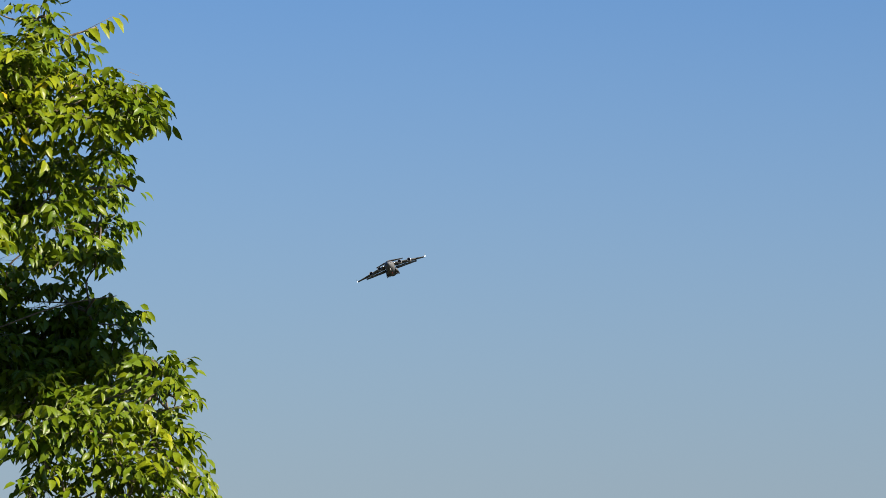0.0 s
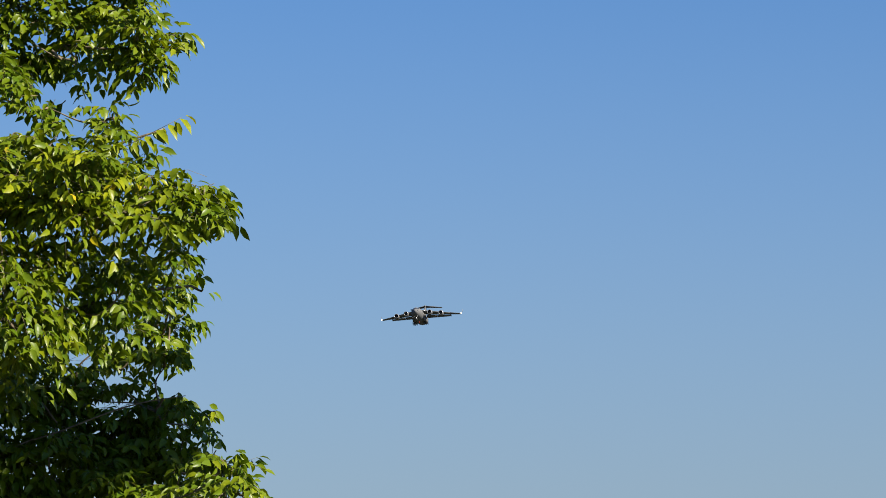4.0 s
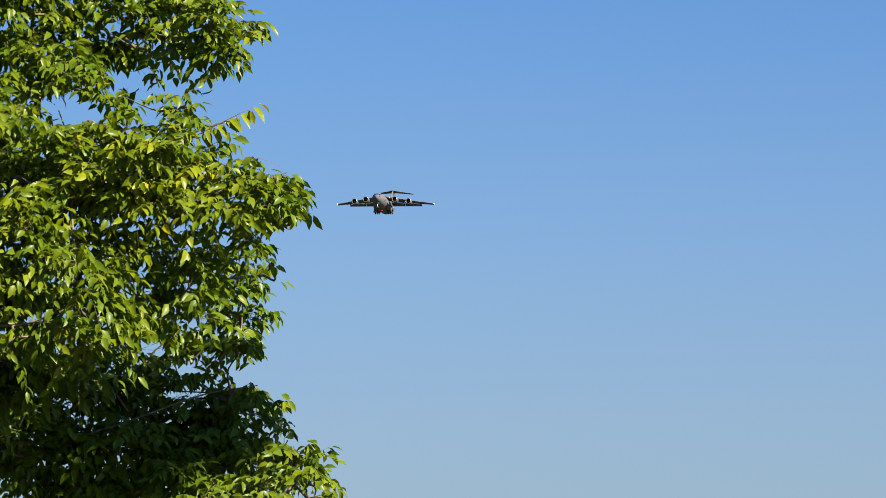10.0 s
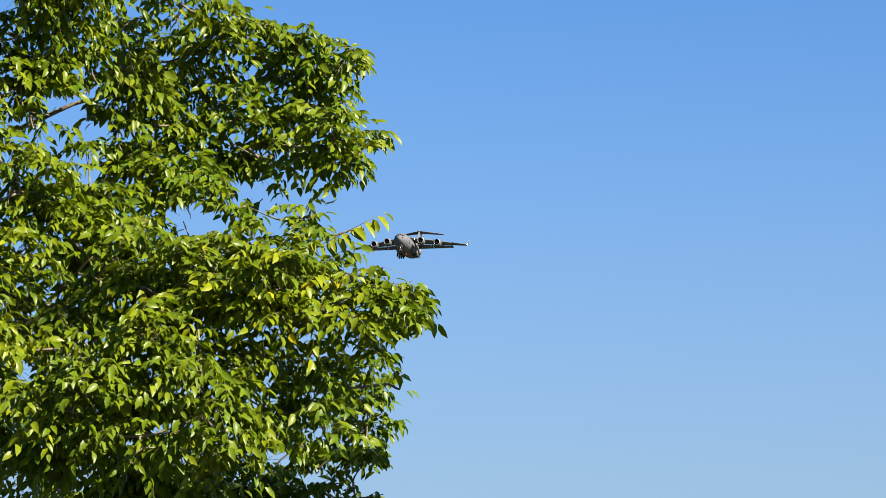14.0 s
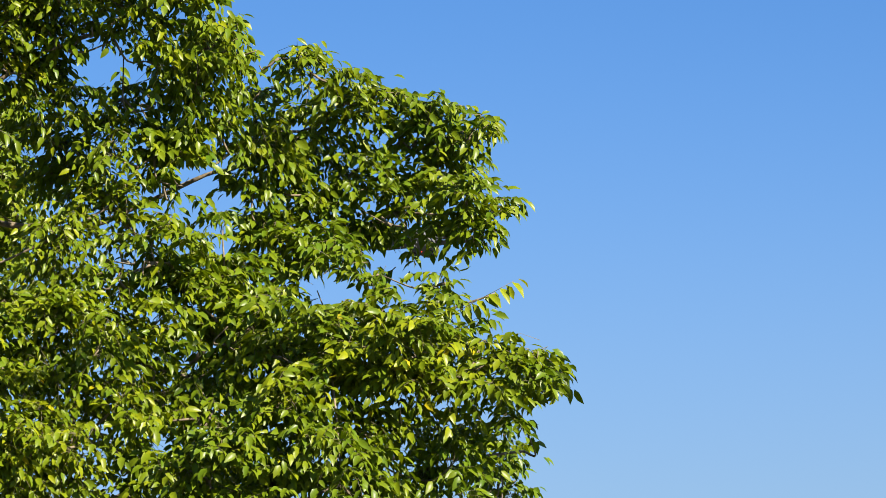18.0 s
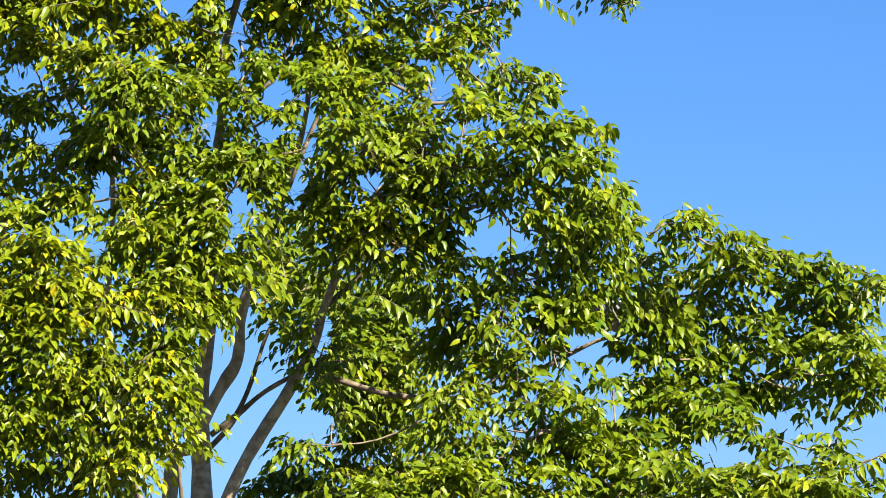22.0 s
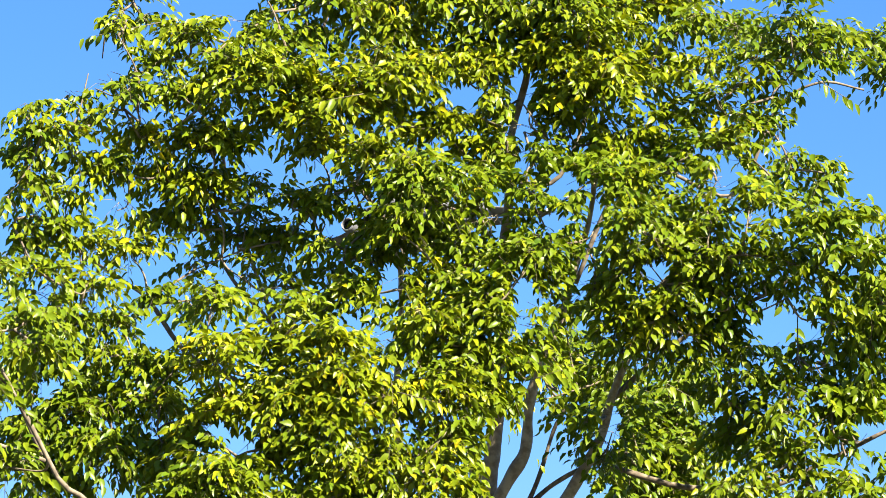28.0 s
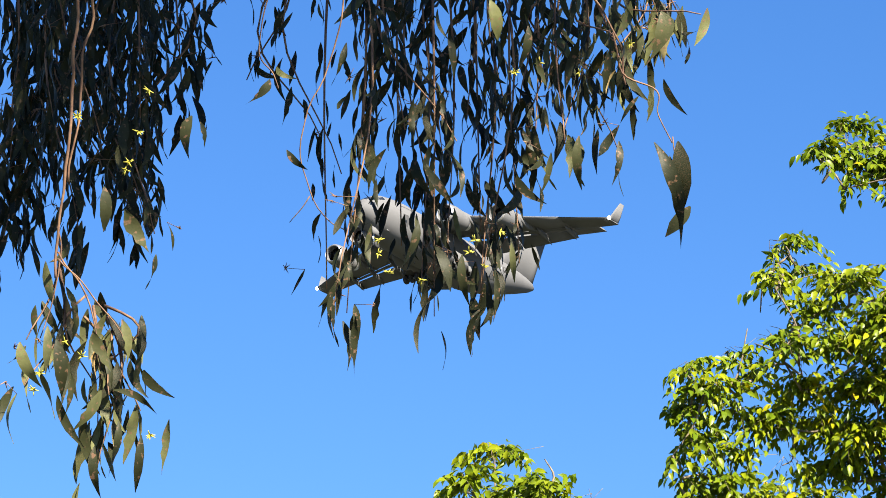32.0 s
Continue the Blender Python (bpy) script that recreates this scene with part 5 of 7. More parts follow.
boughs(ash_tree, [  # between
    (-5.36, 15.64, 4.31, 0.07, 0.06, 0.80, 0.45), (-2.41, 16.48, 3.33, 0.07, 0.06, 0.80, 0.45), (-3.18, 16.06, 5.13, 0.07, 0.06, 0.80, 0.45),
    (-5.57, 14.86, 6.95, 0.07, 0.06, 0.80, 0.45), (-1.77, 15.99, 4.50, 0.07, 0.06, 0.80, 0.45), (-5.23, 14.34, 4.56, 0.07, 0.06, 0.80, 0.45),
    (-3.08, 16.25, 3.53, 0.07, 0.06, 0.80, 0.45), (-3.83, 15.12, 5.41, 0.07, 0.06, 0.80, 0.45), (-5.66, 15.17, 5.01, 0.07, 0.06, 0.80, 0.45),
    (-4.40, 14.61, 4.59, 0.07, 0.06, 0.80, 0.45), (-5.06, 15.00, 5.70, 0.07, 0.06, 0.80, 0.45), (-4.12, 16.31, 4.93, 0.07, 0.06, 0.80, 0.45)])
boughs(ash_tree, [  # between
    (-6.52, 15.48, 5.05, 0.07, 0.06, 0.80, 0.45), (-1.65, 16.48, 3.28, 0.07, 0.06, 0.80, 0.45), (-1.69, 16.06, 4.16, 0.07, 0.06, 0.80, 0.45),
    (-3.41, 15.13, 5.73, 0.07, 0.06, 0.80, 0.45), (-2.20, 15.97, 4.31, 0.07, 0.06, 0.80, 0.45), (-3.19, 16.20, 4.43, 0.07, 0.06, 0.80, 0.45),
    (-3.54, 15.48, 5.90, 0.07, 0.06, 0.80, 0.45), (-4.90, 15.79, 4.28, 0.07, 0.06, 0.80, 0.45), (-4.12, 15.27, 6.13, 0.07, 0.06, 0.80, 0.45),
    (-1.40, 16.55, 3.73, 0.07, 0.06, 0.80, 0.45), (-5.20, 15.04, 6.83, 0.07, 0.06, 0.80, 0.45), (-3.85, 16.31, 5.24, 0.07, 0.06, 0.80, 0.45)])
boughs(ash_tree, [  # between
    (-4.19, 15.36, 6.79, 0.07, 0.06, 0.80, 0.45), (-4.48, 16.94, 5.47, 0.07, 0.06, 0.80, 0.45), (-1.53, 15.66, 2.37, 0.07, 0.06, 0.80, 0.45),
    (-5.17, 14.96, 6.44, 0.07, 0.06, 0.80, 0.45), (-2.46, 15.75, 5.24, 0.07, 0.06, 0.80, 0.45), (-5.45, 14.97, 5.28, 0.07, 0.06, 0.80, 0.45),
    (-4.48, 14.67, 4.14, 0.07, 0.06, 0.80, 0.45), (-3.21, 15.40, 6.40, 0.07, 0.06, 0.80, 0.45), (-1.90, 16.55, 3.37, 0.07, 0.06, 0.80, 0.45),
    (-5.59, 15.25, 4.79, 0.07, 0.06, 0.80, 0.45), (-2.45, 15.76, 5.18, 0.07, 0.06, 0.80, 0.45), (-3.94, 14.70, 4.80, 0.07, 0.06, 0.80, 0.45)])
boughs(ash_tree, [  # between
    (-4.70, 15.11, 5.72, 0.07, 0.06, 0.80, 0.45), (-3.74, 17.31, 4.56, 0.07, 0.06, 0.80, 0.45), (-5.84, 14.56, 6.20, 0.07, 0.06, 0.80, 0.45),
    (-3.15, 16.13, 4.85, 0.07, 0.06, 0.80, 0.45), (-6.14, 14.55, 5.85, 0.07, 0.06, 0.80, 0.45), (-3.51, 15.28, 5.04, 0.07, 0.06, 0.80, 0.45),
    (-3.30, 16.19, 4.35, 0.07, 0.06, 0.80, 0.45), (-1.69, 15.65, 2.24, 0.07, 0.06, 0.80, 0.45), (-2.91, 16.20, 4.71, 0.07, 0.06, 0.80, 0.45),
    (-3.38, 15.35, 6.45, 0.07, 0.06, 0.80, 0.45), (-3.13, 15.50, 6.13, 0.07, 0.06, 0.80, 0.45), (-4.11, 15.19, 6.38, 0.07, 0.06, 0.80, 0.45)])
boughs(ash_tree, [  # between
    (-3.15, 16.36, 3.34, 0.07, 0.06, 0.80, 0.45), (-3.27, 16.10, 4.85, 0.07, 0.06, 0.80, 0.45), (-1.84, 15.91, 4.90, 0.07, 0.06, 0.80, 0.45),
    (-5.59, 15.14, 5.26, 0.07, 0.06, 0.80, 0.45), (-1.84, 15.92, 4.82, 0.07, 0.06, 0.80, 0.45), (-5.27, 14.99, 6.90, 0.07, 0.06, 0.80, 0.45),
    (-4.28, 17.20, 4.45, 0.07, 0.06, 0.80, 0.45), (-4.64, 14.62, 4.18, 0.07, 0.06, 0.80, 0.45), (-4.45, 16.99, 5.30, 0.07, 0.06, 0.80, 0.45),
    (-2.31, 16.35, 4.42, 0.07, 0.06, 0.80, 0.45), (-3.21, 16.21, 4.31, 0.07, 0.06, 0.80, 0.45), (-2.77, 16.67, 2.91, 0.07, 0.06, 0.80, 0.45)])
boughs(ash_tree, [  # between
    (-3.08, 16.30, 3.90, 0.07, 0.06, 0.80, 0.45), (-5.95, 15.05, 5.08, 0.07, 0.06, 0.80, 0.45), (-5.25, 14.72, 6.40, 0.07, 0.06, 0.80, 0.45),
    (-3.34, 16.10, 4.80, 0.07, 0.06, 0.80, 0.45), (-2.75, 15.36, 5.37, 0.07, 0.06, 0.80, 0.45), (-3.42, 16.05, 4.96, 0.07, 0.06, 0.80, 0.45),
    (-2.47, 16.48, 3.26, 0.07, 0.06, 0.80, 0.45), (-4.75, 15.16, 5.44, 0.07, 0.06, 0.80, 0.45), (-5.26, 14.96, 5.60, 0.07, 0.06, 0.80, 0.45),
    (-3.24, 16.20, 4.36, 0.07, 0.06, 0.80, 0.45), (-3.07, 16.22, 4.43, 0.07, 0.06, 0.80, 0.45), (-3.32, 15.52, 5.94, 0.07, 0.06, 0.80, 0.45)])
boughs(ash_tree, [  # between
    (-3.96, 14.79, 5.71, 0.07, 0.06, 0.80, 0.45), (-4.46, 17.20, 4.17, 0.07, 0.06, 0.80, 0.45), (-3.02, 16.10, 5.10, 0.07, 0.06, 0.80, 0.45),
    (-4.30, 15.24, 6.07, 0.07, 0.06, 0.80, 0.45), (-2.98, 16.09, 5.17, 0.07, 0.06, 0.80, 0.45), (-2.35, 15.89, 4.66, 0.07, 0.06, 0.80, 0.45)])
boughs(ash_tree, [  # inner low front
    (-2.53, 15.45, 4.01, 0.19, 0.17, 1.00, 0.62), (-2.37, 15.45, 4.10, 0.17, 0.14, 1.00, 0.6), (-3.51, 15.50, 3.80, 0.22, 0.17, 1.00, 0.6),
    (-3.32, 15.40, 3.57, 0.22, 0.17, 1.00, 0.7), (-3.46, 15.40, 3.43, 0.19, 0.15, 1.00, 0.7), (-3.25, 15.50, 3.79, 0.19, 0.16, 1.00, 0.5),
    (-3.13, 15.40, 3.52, 0.17, 0.15, 1.00, 0.6), (-3.56, 15.60, 4.00, 0.17, 0.14, 1.00, 0.5), (-3.08, 15.50, 3.93, 0.19, 0.15, 1.00, 0.55),
    (-3.01, 15.40, 3.68, 0.19, 0.17, 1.00, 0.75), (-2.75, 15.50, 3.44, 0.17, 0.12, 1.00, 0.5), (-2.56, 15.50, 3.50, 0.17, 0.15, 1.00, 0.5),
    (-2.18, 15.50, 3.54, 0.19, 0.15, 1.00, 0.6), (-2.28, 15.50, 3.71, 0.19, 0.15, 1.00, 0.6)])
sprig(ash_tree, (-1.64, 15.48, 4.03), (-1.33, 15.43, 4.18), 12, 0.085, 0.95)
sprig(ash_tree, (-1.51, 15.61, 3.89), (-1.14, 15.60, 3.81), 14, 0.07, 0.5)
sprig(ash_tree, (-1.38, 15.73, 3.88), (-1.12, 15.71, 3.76), 10, 0.065, 0.3)
sprig(ash_tree, (-2.26, 15.73, 5.03), (-2.27, 15.62, 5.26), 8, 0.05, 0.8)
sprig(ash_tree, (-2.24, 15.73, 5.05), (-2.17, 15.64, 5.25), 8, 0.05, 0.7)
sprig(ash_tree, (-3.18, 16.52, 5.15), (-3.17, 16.42, 5.34), 10, 0.075, 0.02)
sprig(ash_tree, (-2.06, 16.32, 4.19), (-1.99, 16.25, 4.39), 8, 0.07, 0.02)
sprig(ash_tree, (-1.84, 16.31, 4.40), (-1.88, 16.24, 4.51), 6, 0.07, 0.02)
sprig(ash_tree, (-1.42, 15.72, 4.50), (-1.31, 15.67, 4.55), 8, 0.06, 0.7)
sprig(ash_tree, (-2.86, 15.45, 6.18), (-2.71, 15.46, 6.07), 6, 0.06, 0.2)
sprig(ash_tree, (-3.85, 14.37, 4.70), (-3.72, 14.35, 4.73), 6, 0.065, 0.7)
sprig(ash_tree, (-3.33, 14.50, 4.68), (-3.22, 14.49, 4.61), 5, 0.06, 0.7)
sprig(ash_tree, (-5.52, 14.61, 6.42), (-5.83, 14.47, 6.33), 12, 0.06, 0.5)
sprig(ash_tree, (-5.46, 14.77, 7.04), (-5.64, 14.66, 6.98), 9, 0.055, 0.5)
sprig(ash_tree, (-5.45, 14.80, 6.95), (-5.48, 14.79, 6.79), 9, 0.055, 0.4)
sprig(ash_tree, (-4.31, 14.05, 4.61), (-4.15, 14.06, 4.56), 9, 0.06, 0.98)
sprig(ash_tree, (-4.54, 14.32, 5.93), (-4.68, 14.24, 5.89), 8, 0.075, 0.9)
sprig(ash_tree, (-1.14, 15.92, 2.74), (-1.01, 15.88, 2.65), 8, 0.05, 0.4)
sprig(ash_tree, (-1.19, 15.73, 2.57), (-0.99, 15.69, 2.62), 11, 0.05, 0.5)
sprig(ash_tree, (-1.28, 15.89, 2.98), (-1.23, 15.84, 3.00), 6, 0.055, 0.6)
sprig(ash_tree, (-1.92, 16.23, 4.38), (-1.99, 16.18, 4.30), 6, 0.07, 0.05)
young_tree = tree("broadleaf_tree", "smaller pale-barked tree with drooping bright green leaves", None)
limb(young_tree, "stem", 0.014, 0.006, [(-5.40, 13.54, 0.00), (-5.36, 13.57, 1.73), (-5.33, 13.58, 3.84), (-5.49, 13.45, 4.22), (-5.63, 13.33, 4.52), (-5.81, 13.19, 4.79), (-6.00, 13.07, 4.96)])
limb(young_tree, "limb", 0.009, 0.005, [(-5.76, 13.96, 4.42), (-5.85, 13.87, 4.66), (-5.94, 13.79, 4.86), (-6.01, 13.72, 5.03)])
limb(young_tree, "limb", 0.009, 0.005, [(-5.71, 13.88, 4.38), (-5.95, 13.76, 4.47), (-6.21, 13.62, 4.62), (-6.40, 13.51, 4.70), (-6.60, 13.42, 4.72)])
limb(young_tree, "limb", 0.010, 0.005, [(-6.04, 13.73, 4.93), (-6.22, 13.63, 5.01), (-6.40, 13.54, 5.05), (-6.55, 13.49, 4.98)])
boughs(young_tree, [  # lobe
    (-6.29, 12.98, 5.31, 0.12, 0.09, 0.82, 0.55), (-6.06, 12.94, 5.27, 0.11, 0.10, 0.82, 0.55),
    (-6.20, 12.50, 5.07, 0.14, 0.08, 0.82, 0.55), (-6.51, 12.77, 5.03, 0.09, 0.07, 0.82, 0.55),
    (-6.14, 12.38, 4.88, 0.12, 0.10, 0.82, 0.55), (-6.21, 12.92, 5.10, 0.13, 0.11, 0.82, 0.55),
    (-6.03, 12.84, 5.09, 0.11, 0.08, 0.82, 0.55), (-6.44, 12.86, 4.90, 0.11, 0.09, 0.82, 0.32),
    (-6.51, 12.99, 4.80, 0.08, 0.04, 0.82, 0.32), (-6.03, 12.63, 4.84, 0.11, 0.08, 0.82, 0.85),
    (-6.17, 12.80, 4.74, 0.11, 0.09, 0.82, 0.85), (-5.99, 12.82, 4.77, 0.15, 0.11, 0.82, 0.85),
    (-5.84, 12.94, 4.89, 0.13, 0.08, 0.82, 0.55)], 300)
boughs(young_tree, [  # lobe
    (-5.76, 12.81, 4.99, 0.11, 0.08, 0.82, 0.32), (-5.66, 12.95, 4.97, 0.11, 0.08, 0.82, 0.32),
    (-6.12, 13.52, 5.25, 0.08, 0.04, 0.82, 0.32), (-5.52, 12.73, 4.84, 0.10, 0.08, 0.82, 0.55),
    (-5.66, 12.84, 4.75, 0.11, 0.08, 0.82, 0.55), (-5.73, 13.60, 4.87, 0.08, 0.06, 0.82, 0.32)])
boughs(young_tree, [  # lobe low
    (-6.09, 12.72, 4.76, 0.15, 0.08, 0.82, 0.85), (-6.15, 12.76, 4.60, 0.13, 0.11, 0.82, 0.85),
    (-5.82, 12.47, 4.69, 0.12, 0.07, 0.82, 0.55), (-5.93, 12.89, 4.61, 0.15, 0.08, 0.82, 0.55),
    (-5.79, 13.08, 4.69, 0.12, 0.10, 0.82, 0.55), (-5.62, 13.01, 4.70, 0.10, 0.08, 0.82, 0.55),
    (-5.80, 12.91, 4.50, 0.12, 0.08, 0.82, 0.55), (-5.62, 12.80, 4.32, 0.13, 0.10, 0.82, 0.85),
    (-5.99, 12.86, 4.40, 0.12, 0.10, 0.82, 0.85), (-6.02, 12.49, 4.29, 0.12, 0.08, 0.82, 0.55),
    (-6.17, 12.65, 4.45, 0.08, 0.08, 0.82, 0.55), (-5.62, 12.97, 4.48, 0.11, 0.11, 0.82, 0.32),
    (-5.50, 13.12, 4.76, 0.08, 0.06, 0.82, 0.32)])
boughs(young_tree, [  # lobe low
    (-5.44, 13.07, 4.62, 0.08, 0.08, 0.82, 0.32), (-6.12, 13.43, 4.29, 0.24, 0.11, 0.82, 0.55),
    (-5.73, 13.54, 4.29, 0.18, 0.11, 0.82, 0.32), (-6.22, 12.62, 4.20, 0.19, 0.13, 0.82, 0.55),
    (-6.48, 12.74, 4.97, 0.11, 0.09, 0.82, 0.55)])

# ---- gum tree, its boughs hanging in front ----
GUM_FORM = np.array([(0, 0, 0), (0.18, -0.32, 0.01), (0.18, 0.36, 0.01), (0.42, -0.28, -0.02), (0.42, 0.62, -0.02), (0.68, 0.0, -0.03), (0.68, 0.78, -0.03),
                     (0.87, 0.42, 0.0), (0.87, 0.86, 0.0), (1, 0.95, 0.05)])
GUM_FACES = [(0, 2, 1), (1, 2, 4, 3), (3, 4, 6, 5), (5, 6, 8, 7), (7, 8, 9)]


def sickle(hook, bend, twist, notch):
    """A long strap leaf: hooked to one side, bent, twisted about its rib, with a bitten edge."""
    rows = []
    for k in range(9):
        t = k / 8
        half = 0.47 * min(1.0, 3.2 * t + 0.05) ** 0.7 * min(1.0, 2.6 * (1 - t) + 0.02) ** 0.8
        mid, lift = hook * t * t * 1.5 - 0.25 * hook * t, bend * math.sin(math.pi * t) * 0.12
        a = twist * (t - 0.3)
        low = half * (1 - notch * (0.5 if k in (4, 6) else 0.0))
        rows += [(t, mid - low * math.cos(a), lift - 0.16 * low * math.sin(a)), (t, mid, lift - 0.012), (t, mid + half * math.cos(a), lift + 0.16 * half * math.sin(a))]
    return np.array(rows)


SICKLE_FACES = [f for k in range(8) for f in ((3 * k, 3 * k + 1, 3 * k + 4, 3 * k + 3), (3 * k + 1, 3 * k + 2, 3 * k + 5, 3 * k + 4))]
SICKLES = [sickle(*q) for q in ((0.9, 1.0, 1.2, 0.0), (-0.8, 0.6, -1.6, 0.7), (1.5, -0.8, 0.6, 0.0), (-1.3, 1.2, 2.2, 0.4), (0.4, -0.4, -2.6, 0.9), (-0.3, 0.9, 0.8, 0.0))]
GUM_MESHES = [leaf_mesh("leaf", f, SICKLE_FACES, GUM_LEAF, t) for f, t in zip(SICKLES, (0.15, 0.3, 0.45, 0.1, 0.55, 0.25))]
gum_tree = new("gum_tree")
tagged(gum_tree, "gum tree with long drooping grey-green sickle leaves and yellow buds", "tree", "gum trees")
gum_bits = []
gum_tops = []


def hanging(name, strands, spread=1.0, big=1.0):
    """Hanging twigs of the gum tree: (x, y, z, and the way to the lower end), with sickle leaves along them."""
    verts, faces = [], []
    if name not in ("low_spray", "end_spray"):
        gum_tops.extend(q[:3] for q in strands)
    for x, y, z, dx, dy, dz in strands:
        top, drop = np.array((x, y, z)), np.array((dx, dy, dz))
        size = np.linalg.norm(drop)
        sway = rng.normal(0, 0.04, 3) * (1, 1, 0.2)
        line = [Vector(top + drop * s + sway * math.sin(math.pi * s * 1.4)) for s in np.linspace(0, 0.98, 9)]
        tube(line, 0.0032, 0.0012, 4, verts, faces)
        count = int(size * 60 * spread) + 3
        for k in range(count):
            s = (k + rng.uniform(0, 1)) / count
            p = top + drop * s + sway * math.sin(math.pi * s * 1.33)
            p = p + rng.normal(0, 0.018, 3)
            turn = rng.uniform(0, 2 * math.pi)
            out = np.array((math.cos(turn), math.sin(turn), 0))
            ax = out * abs(rng.normal(0, 0.34)) + (0, 0, -1)
            L = big * rng.uniform(0.042, 0.100)
            # sprays and right-hand twigs are toned paler as sunlit, the rest dark as shaded
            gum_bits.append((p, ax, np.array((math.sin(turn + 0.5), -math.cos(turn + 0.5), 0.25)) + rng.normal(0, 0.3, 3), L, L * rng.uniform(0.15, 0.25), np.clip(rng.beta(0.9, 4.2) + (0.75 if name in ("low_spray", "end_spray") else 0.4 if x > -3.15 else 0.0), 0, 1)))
            if name != "crown" and rng.uniform() < 0.10:  # a stalk with a star of small buds
                tip = Vector(p) + Vector((*(out[:2] * rng.uniform(0.02, 0.05)), rng.uniform(-0.02, 0.015)))
                tube([Vector(p), tip], 0.0008, 0.0006, 3, verts, faces)
                for _ in range(5):
                    tube([tip, tip + Vector(rng.normal(0, 0.007, 3))], 0.0018, 0.0004, 3, verts, faces)
    raw("twig", [tuple(v) for v in verts], faces, GUM_TWIG, gum_tree)["kind"] = "stuff"


def gum_stem(r, points):
    """A bare reddish stem of the gum tree."""
    v, f = [], []
    line = [p + 0.012 * noise.noise_vector(p * 14.0) for p in glide(points, 6)]
    tube(line, 0.62 * r, 0.4 * r, 6, v, f, 0.3)
    raw("twig", [tuple(q) for q in v], f, GUM_TWIG, gum_tree)


def gum_leaf(start, end, wide, tone):
    """One long leaf from its stalk to its tip."""
    a, b = np.array(start), np.array(end)
    size = np.linalg.norm(b - a)
    gum_bits.append((a, b - a, np.array((0.35, -0.9, 0.25)) + rng.normal(0, 0.1, 3), size, size * wide * 0.95, tone))


def flower_head(at):
    """A head of small pointed yellow buds."""
    bm = bmesh.new()
    for _ in range(8):
        way = Vector(rng.normal(0, 1, 3)).normalized()
        m = Matrix.Translation(Vector(at) + way * 0.007) @ way.to_track_quat("Z", "Y").to_matrix().to_4x4()
        bmesh.ops.create_cone(bm, cap_ends=True, segments=5, radius1=0.0020, radius2=0.0003, depth=0.010, matrix=m)
    part("flower_head", bm, BUD, gum_tree, "small yellow-green flower head")


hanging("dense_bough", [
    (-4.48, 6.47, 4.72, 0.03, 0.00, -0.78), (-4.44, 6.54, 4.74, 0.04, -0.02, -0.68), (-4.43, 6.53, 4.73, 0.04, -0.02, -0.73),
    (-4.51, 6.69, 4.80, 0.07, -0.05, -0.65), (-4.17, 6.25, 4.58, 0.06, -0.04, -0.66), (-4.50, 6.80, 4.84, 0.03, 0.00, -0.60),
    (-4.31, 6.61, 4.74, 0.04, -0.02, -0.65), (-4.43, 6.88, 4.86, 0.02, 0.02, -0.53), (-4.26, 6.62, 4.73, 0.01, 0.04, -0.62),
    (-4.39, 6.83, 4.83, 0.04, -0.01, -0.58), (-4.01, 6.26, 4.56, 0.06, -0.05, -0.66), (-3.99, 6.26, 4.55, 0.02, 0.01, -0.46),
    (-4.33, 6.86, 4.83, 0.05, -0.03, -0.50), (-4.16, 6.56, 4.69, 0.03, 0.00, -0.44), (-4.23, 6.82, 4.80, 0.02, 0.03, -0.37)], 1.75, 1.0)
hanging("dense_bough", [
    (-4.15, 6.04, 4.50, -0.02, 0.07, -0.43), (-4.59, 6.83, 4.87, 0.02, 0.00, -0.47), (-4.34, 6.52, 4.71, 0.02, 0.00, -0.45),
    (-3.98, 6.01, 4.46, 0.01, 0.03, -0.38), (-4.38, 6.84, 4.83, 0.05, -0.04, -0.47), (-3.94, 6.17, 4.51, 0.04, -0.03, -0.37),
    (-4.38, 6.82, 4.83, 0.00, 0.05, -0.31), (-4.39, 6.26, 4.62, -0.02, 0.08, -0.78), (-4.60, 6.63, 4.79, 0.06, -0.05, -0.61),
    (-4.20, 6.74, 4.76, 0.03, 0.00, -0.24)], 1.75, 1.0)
hanging("low_spray", [
    (-4.06, 6.12, 3.88, -0.05, -0.03, -0.21), (-4.07, 6.13, 3.84, -0.00, -0.07, -0.28), (-4.03, 6.17, 3.79, -0.02, 0.02, -0.19),
    (-4.02, 6.18, 3.77, 0.01, 0.03, -0.26), (-4.00, 6.20, 3.75, 0.01, 0.01, -0.31), (-4.00, 6.20, 3.75, -0.03, 0.07, -0.26),
    (-3.99, 6.21, 3.74, 0.04, 0.02, -0.18), (-4.00, 6.19, 3.77, 0.05, 0.02, -0.13), (-4.04, 6.18, 3.75, 0.10, -0.03, -0.18)], 0.6, 1.2)
